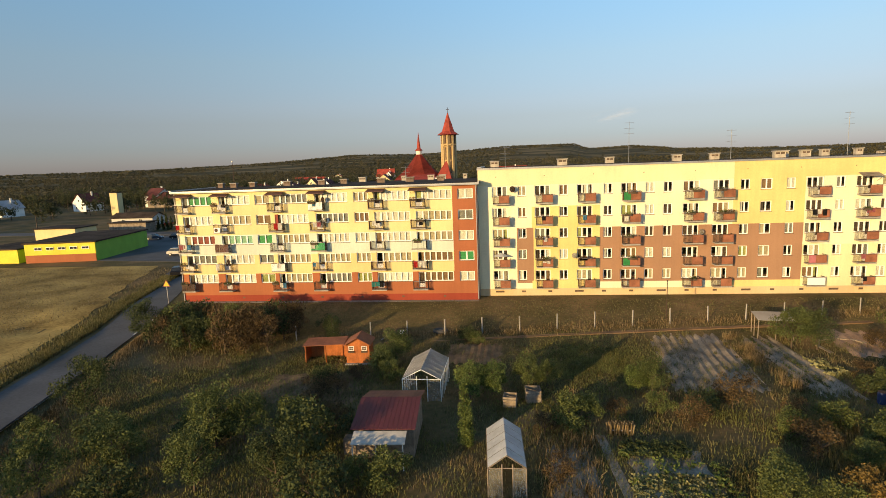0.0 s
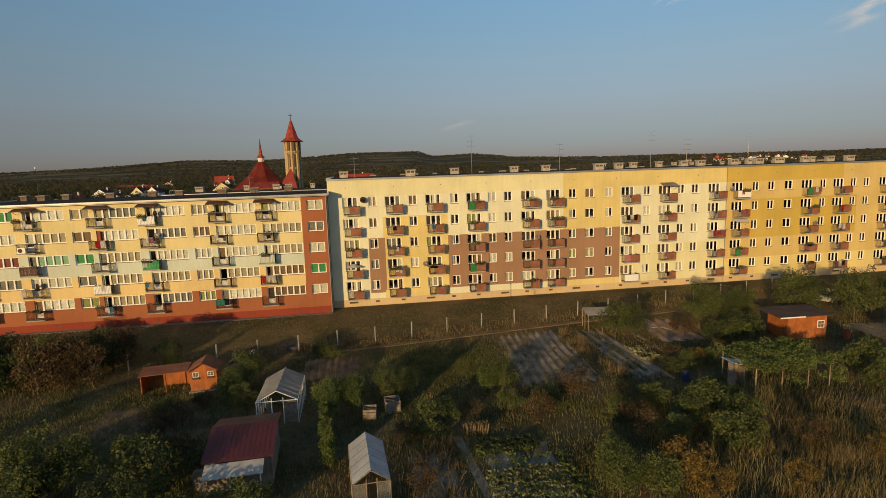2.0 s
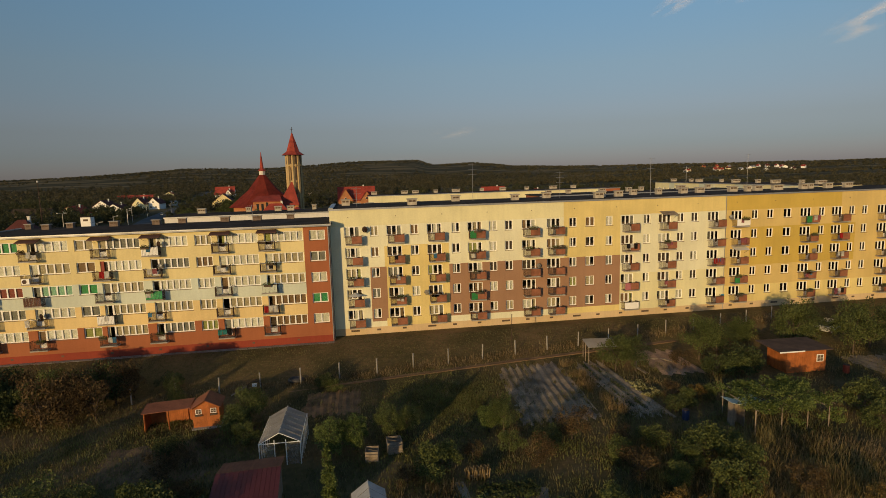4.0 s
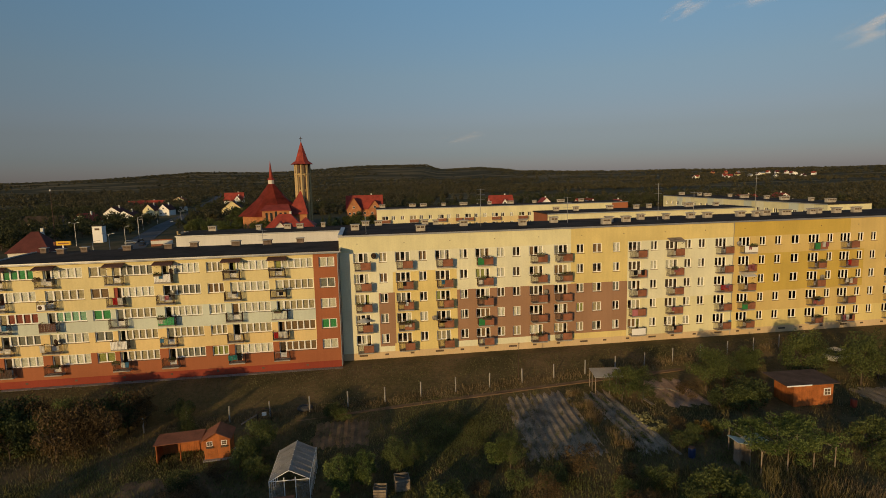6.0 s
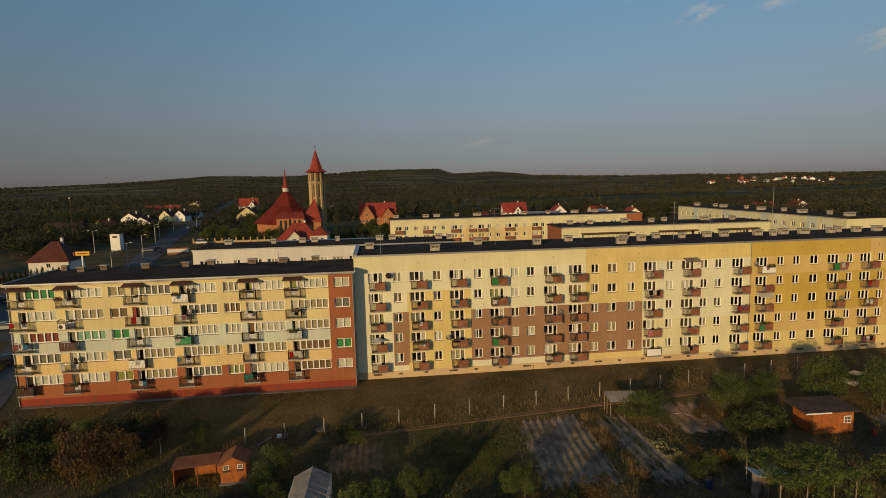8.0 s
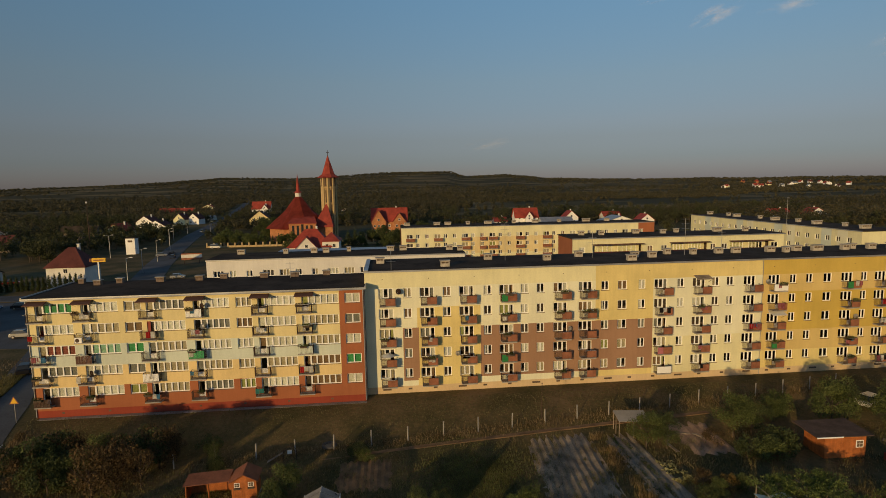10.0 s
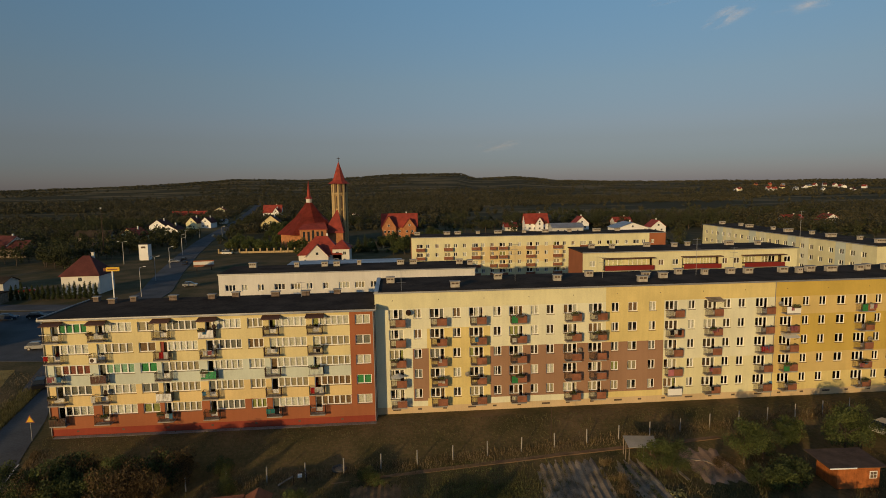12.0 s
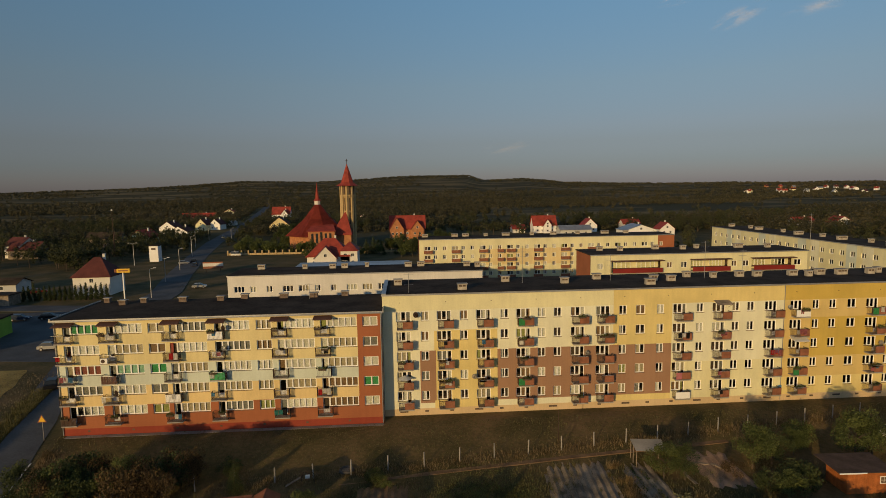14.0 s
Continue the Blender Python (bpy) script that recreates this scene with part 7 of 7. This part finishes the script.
# ---- thin evening clouds ----
def cloud(bearing, elevation, wide, high, tilt, density):
    """A thin wisp far off and high up, lit by the same sun."""
    d, b, e = 4300.0, radians(bearing), radians(elevation)
    at = Vector((d * math.sin(b) * math.cos(e), d * math.cos(b) * math.cos(e) - 70, d * math.sin(e)))
    m = bpy.data.materials.new("cloud_wisp")
    m.use_nodes = True
    n, l = m.node_tree.nodes, m.node_tree.links
    n.remove(n["Principled BSDF"])
    tcn, ns, gr, mu, mp, df, tp, mx = (n.new("ShaderNode" + k) for k in ("TexCoord", "TexNoise", "TexGradient", "Math", "Mapping", "BsdfDiffuse", "BsdfTransparent", "MixShader"))
    gr.gradient_type = "SPHERICAL"
    l.new(tcn.outputs["Object"], gr.inputs[0])
    mp.inputs["Scale"].default_value = (0.9, 1.0, 1.1)
    mp.inputs["Location"].default_value = (bearing, elevation, 0)
    l.new(tcn.outputs["Object"], mp.inputs[0])
    l.new(mp.outputs[0], ns.inputs["Vector"])
    ns.inputs["Scale"].default_value, ns.inputs["Detail"].default_value = 1.6, 7
    rp = n.new("ShaderNodeMapRange")
    rp.inputs["From Min"].default_value, rp.inputs["From Max"].default_value, rp.inputs["To Max"].default_value = 0.42, 0.75, density
    l.new(ns.outputs["Fac"], rp.inputs["Value"])
    mu.operation = "MULTIPLY"
    l.new(rp.outputs[0], mu.inputs[0])
    l.new(gr.outputs["Fac"], mu.inputs[1])
    df.inputs["Color"].default_value = (0.85, 0.82, 0.85, 1)
    l.new(mu.outputs[0], mx.inputs[0])
    l.new(tp.outputs[0], mx.inputs[1])
    l.new(df.outputs[0], mx.inputs[2])
    l.new(mx.outputs[0], n["Material Output"].inputs["Surface"])
    bm = bmesh.new()
    v = [bm.verts.new(p) for p in ((-1, 0, -1), (1, 0, -1), (1, 0, 1), (-1, 0, 1))]
    bm.faces.new(v)
    o = tagged(part("cloud", bm, m), "thin pinkish wisp of evening cloud", "cloud", kind="structure")
    o.matrix_world = Matrix.Translation(at) @ Matrix.Rotation(-b, 4, "Z") @ Matrix.Rotation(radians(tilt), 4, "Y") @ Matrix.Diagonal((d * radians(wide) / 2, 1, d * radians(high) / 2, 1))


for bearing, elevation, wide, high, tilt, density in [(45.5, 11.4, 8.0, 2.4, -22, 0.75), (31.0, 14.6, 5.0, 1.7, -22, 0.55), (36.5, 14.4, 5.0, 1.2, -5, 0.35), (10.0, 4.2, 5.0, 1.2, -8, 0.25), (26.0, 16.5, 4.0, 1.0, -8, 0.3)]:
    cloud(bearing, elevation, wide, high, tilt, density)


# ---- belongings on the balconies and facades ----
CLOTH = {k: material("cloth_" + k, c, 0.9, var=0.08, scale=3, fine=20) for k, c in dict(white=(0.75, 0.74, 0.70), red=(0.48, 0.03, 0.03), black=(0.02, 0.02, 0.022), teal=(0.05, 0.30, 0.28), pink=(0.45, 0.16, 0.18), blue=(0.08, 0.25, 0.42), green=(0.03, 0.22, 0.07)).items()}


def laundry(x, y, z, colours, w=0.5, h=0.75):
    """Washing hung over a balcony rail."""
    t = thing("laundry", "washing hung over the balcony rail to dry", "laundry", Matrix.Translation((x, y, z)), "washing on balconies")
    for k, c in enumerate(colours):
        hh, x0 = h * rng.uniform(0.75, 1.15), k * (w + 0.04)
        bm = bmesh.new()
        rows = []
        for j in range(5):
            zz = 0.03 - hh * j / 4
            rows.append([bm.verts.new((x0 + w * i / 4, -0.05 - 0.035 * math.sin(i * 2.3 + k) * j / 4, zz)) for i in range(5)])
        rows.insert(0, [bm.verts.new((x0 + w * i / 4, 0.06, -hh * 0.3)) for i in range(5)])
        for a, b in zip(rows, rows[1:]):
            for i in range(4):
                bm.faces.new((a[i], a[i + 1], b[i + 1], b[i]))
        bmesh.ops.solidify(bm, geom=bm.faces[:], thickness=0.012)
        part("cloth", bm, CLOTH[c], t)


def dish(x, y, z, r=0.42, mat="concrete", turn=-25):
    """A satellite dish on a wall bracket."""
    t = thing("satellite_dish", "satellite dish on a steel wall bracket", "satellite dish", pose(x, y, z, 0, 0, turn), "satellite dishes")
    bm = bmesh.new()
    rings = []
    for j in range(5):
        q = r * j / 4
        rings.append([bm.verts.new((q * math.cos(2 * math.pi * k / 16), -0.45 + 0.35 * q * q / r - 0.35 * r, q * 1.08 * math.sin(2 * math.pi * k / 16))) for k in range(16)] if j else [bm.verts.new((0, -0.45, 0))])
    for k in range(16):
        bm.faces.new((rings[0][0], rings[1][k], rings[1][(k + 1) % 16]))
    for a, b in zip(rings[1:], rings[2:]):
        for k in range(16):
            bm.faces.new((a[k], b[k], b[(k + 1) % 16], a[(k + 1) % 16]))
    bmesh.ops.solidify(bm, geom=bm.faces[:], thickness=0.02)
    part("reflector", bm, M[mat], t)
    bm = bmesh.new()
    bar(bm, (0, 0.1, -0.1), (0, -0.45, 0), 0.03, sides=6)
    part("bracket", bm, M["zinc"], t)
    bm = bmesh.new()
    bar(bm, (0, -0.5, -0.3), (0, -0.95, 0.0), 0.015, sides=5)
    part("feed_arm", bm, M["zinc"], t)


def flower_box(x, y, z, w, leaf, label):
    t = thing("flower_box", label, "flower box", Matrix.Translation((x, y, z)), "flower boxes")
    bm = bmesh.new()
    box(bm, 0, w, -0.22, -0.03, -0.22, 0.0)
    part("trough", bm, M["bark"], t)
    cl = [(w * (k + 0.5) / 5, -0.14, 0.1 + 0.05 * (k % 2), 0.2) for k in range(5)]
    part("plant", leaves_mesh("plant", int(x * 10) % 97, cl, 220, 0.11, leaf), None, t)


def air_conditioner(x, y, z):
    t = thing("air_conditioner", "white air conditioner unit with a round fan grille", "air conditioner", Matrix.Translation((x, y, z)))
    bm = bmesh.new()
    box(bm, 0, 0.85, -0.35, 0, 0, 0.62)
    bmesh.ops.bevel(bm, geom=bm.edges[:], offset=0.02, segments=2, affect="EDGES")
    part("casing", bm, M["white"], t)
    bm = bmesh.new()
    bar(bm, (0.32, -0.362, 0.31), (0.32, -0.352, 0.31), 0.24, sides=18)
    part("grille", bm, M["iron"], t)


def parasol(x, y, z):
    t = thing("parasol", "grey garden parasol opened on a balcony", "parasol", Matrix.Translation((x, y, z)))
    bm = bmesh.new()
    bar(bm, (0, 0, 0), (0, 0, 1.75), 0.025, sides=6)
    part("pole", bm, M["zinc"], t)
    bm = bmesh.new()
    bar(bm, (0, 0, 1.45), (0, 0, 1.85), 0.95, sides=8, w2=0.05)
    part("canopy", bm, M["grey"], t)


def sheet(name, label, x0, x1, y, z0, z1, mat, cat):
    """A screen of cloth or board tied to a balcony front."""
    t = thing(name, label, cat, Matrix.Translation((x0, y, z0)))
    bm = bmesh.new()
    n = 6
    for k in range(n):
        box(bm, (x1 - x0) * k / n, (x1 - x0) * (k + 1) / n - 0.004, -0.03 - 0.012 * (k % 2), -0.004, 0, z1 - z0)
    tagged(part("panel", bm, mat, t), kind="stuff")


def clothes_rack(block, col, f):
    """A folding line frame that reaches out from the rail."""
    x, y, z = rail(block, col, f)
    t = thing("clothes_rack", "thin steel clothes lines on outrigger arms", "clothes rack", Matrix.Translation((x, y, z)), "clothes racks")
    for xx in (0.2, 1.75):
        bm = bmesh.new()
        bar(bm, (xx, 0.02, 0), (xx, -0.75, 0.18), 0.014, sides=4)
        part("arm", bm, M["iron"], t)
    for k in range(3):
        bm = bmesh.new()
        q = 0.3 + 0.2 * k
        bar(bm, (0.2, -q, 0.24 * q + 0.01), (1.75, -q, 0.24 * q + 0.01), 0.007, sides=3)
        part("line", bm, M["zinc"], t)


def rail(block, col, f):
    """Where the front rail of a balcony starts: x, y, z of its top."""
    if block == "L":
        return LB_BAYS[col][0] - 0.6, LB_Y - 0.94, LB_TOP - LB_PITCH * f - 2.1 + 1.02
    b = [c for c in RB_COLS if c[0] == "B"][col]
    return b[1] + 0.12, -1.12, RB_TOP - RB_PITCH * f - 2.13 + 1.04


for block, col, f, off, cols in [("L", 0, 1, 0.1, ("red",)), ("L", 0, 2, 0.3, ("pink", "white", "blue")), ("L", 1, 0, 0.9, ("white",)), ("L", 1, 3, -0.1, ("white",)), ("L", 3, 1, 0.5, ("white", "pink")), ("L", 3, 2, 0.1, ("white",)),
                                 ("L", 4, 4, 0.0, ("teal", "teal", "black")), ("L", 5, 3, 0.2, ("red", "white", "white")), ("L", 2, 1, 0.8, ("red", "white")), ("R", 6, 1, 0.1, ("black", "white", "black")),
                                 ("R", 8, 2, 0.2, ("red", "red", "pink")), ("R", 10, 0, 1.1, ("white", "pink")), ("R", 11, 4, 0.0, ("pink", "white", "black")), ("R", 7, 3, 0.3, ("pink",)), ("R", 10, 3, 0.2, ("pink",)),
                                 ("R", 9, 1, 0.6, ("pink", "pink")), ("R", 11, 2, 0.7, ("white",)), ("L", 4, 1, 0.5, ("white",)), ("L", 0, 3, 0.9, ("white",)), ("R", 3, 1, 0.1, ("white",)), ("L", 5, 1, 1.1, ("black",)), ("R", 11, 1, 0.3, ("red",))]:
    x, y, z = rail(block, col, f)
    laundry(x + off, y, z, cols)
for block, col, f, leaf, label in [("R", 1, 2, "leaf_dry", "red-brown flowers in a railing trough"), ("R", 1, 3, "leaf_dry", "red-brown flowers in a railing trough"), ("R", 2, 3, "leaf_dry", "red-brown flowers in a railing trough"),
                                   ("R", 5, 0, "leaf_dark", "dark green plants in a railing trough"), ("R", 5, 1, "leaf", "green plants in a railing trough"), ("R", 3, 1, "leaf_bright", "green plants in a railing trough"),
                                   ("R", 4, 1, "leaf", "green plants in a railing trough"), ("L", 3, 0, "leaf_dark", "dark green plants in a railing trough"), ("L", 3, 2, "leaf_bright", "green plants in a railing trough"),
                                   ("R", 10, 3, "leaf_dry", "withered flowers in a railing trough"), ("R", 0, 2, "leaf", "green plants in a railing trough"), ("R", 9, 3, "leaf_bright", "green plants in a railing trough")]:
    x, y, z = rail(block, col, f)
    flower_box(x + 0.05, y, z, 0.9, M[leaf], label)
for block, col, f, off, mat, label in [("R", 3, 0, 0.0, CLOTH["green"], "green plastic screen on the balcony bars"), ("R", 3, 3, 0.0, CLOTH["green"], "green plastic screen on the balcony bars"),
                                       ("R", 10, 0, 0.0, CLOTH["green"], "green plastic screen on the balcony bars"), ("R", 9, 3, 0.0, CLOTH["green"], "green plastic screen on the balcony bars"), ("R", 9, 0, 0.0, M["white"], "white boarded balcony screen"),
                                       ("R", 6, 3, 0.0, CLOTH["pink"], "faded cloth screen on the balcony bars"), ("R", 6, 4, 0.0, M["white"], "white boarded balcony screen")]:
    x, y, z = rail(block, col, f)
    sheet("balcony_screen", label, x + off, x + off + (0.8 if mat is not M["white"] else 2.0), y, z - 0.95, z - 0.05, mat, "screen")
br = random.Random(77)
for block, cols in (("L", len(LB_BAYS)), ("R", sum(c[0] == "B" for c in RB_COLS))):
    for col in range(cols):
        for f in range(5):
            x, y, z = rail(block, col, f)
            if br.random() < 0.34:
                leaf, label = br.choice((("leaf_dry", "withered flowers in a railing trough"), ("leaf_dark", "dark green plants in a railing trough"), ("leaf", "green plants in a railing trough")))
                flower_box(x + br.uniform(0.0, 0.9), y, z, br.uniform(0.7, 1.1), M[leaf], label)
            if br.random() < 0.26:
                clothes_rack(block, col, f)
            if br.random() < 0.22:
                laundry(x + br.uniform(0.1, 1.0), y, z, [br.choice(("white", "black", "pink", "blue", "white")) for _ in range(br.choice((1, 2)))], 0.42, 0.6)
x, y, z = rail("R", 8, 4)
sheet("balcony_screen", "bright blue board beside the balcony", x + 2.05, x + 2.5, -0.4, z - 0.95, z + 0.1, CLOTH["blue"], "screen")
dish(2.95, 0, 13.75, 0.36, "iron", -15)
for block, col, f, off, mat in [("L", 1, 3, 1.6, "iron"), ("L", 3, 1, 1.9, "zinc"), ("L", 3, 0, 2.0, "iron"), ("R", 2, 3, -0.3, "concrete"), ("R", 4, 2, 2.2, "concrete"), ("R", 9, 0, -0.2, "zinc"), ("R", 10, 2, 2.3, "concrete")]:
    x, y, z = rail(block, col, f)
    dish(x + off, LB_Y if block == "L" else 0, z + 0.25, 0.31, mat)
x, y, z = rail("L", 1, 1)
air_conditioner(x + 0.15, LB_Y - 0.7, z - 1.0)
x, y, z = rail("R", 0, 3)
parasol(x + 0.9, -0.65, z - 1.04)


def sun_roof(col, f, mat, label):
    """A small awning on struts over a balcony."""
    x, y, z = rail("R", col, f)
    t = thing("awning", label, "awning", Matrix.Translation((x, 0, z + 1.0)))
    bm = bmesh.new()
    slab(bm, [(-0.05, -1.25, 0.0), (2.1, -1.25, 0.0), (2.1, -0.004, 0.4), (-0.05, -0.004, 0.4)], 0.04)
    part("sheet", bm, mat, t)
    for xx in (0.0, 2.05):
        bm = bmesh.new()
        bar(bm, (xx, -1.15, 0.02), (xx, -0.01, -0.6), 0.02)
        part("strut", bm, M["iron"], t)


sun_roof(7, 0, M["wood_grey"], "brown sheet awning over a balcony")
sun_roof(9, 2, M["offwhite"], "pale cloth awning over a balcony")


for block, col, f in [("R", 7, 2), ("R", 8, 1), ("R", 8, 2), ("R", 5, 0), ("R", 10, 3), ("L", 0, 0), ("L", 1, 2), ("L", 3, 1), ("L", 4, 3), ("L", 2, 0), ("R", 0, 4), ("R", 1, 1), ("R", 4, 2), ("R", 9, 4), ("L", 5, 1), ("L", 4, 0)]:
    clothes_rack(block, col, f)
# enclosed, dark balcony glazing of one flat
x, y, z = rail("L", 2, 1)
sheet("balcony_screen", "dark red curtain inside a closed balcony", x + 0.1, x + 1.0, LB_Y + 0.12, z - 1.0, z + 1.1, CURTAIN["red"], "screen")
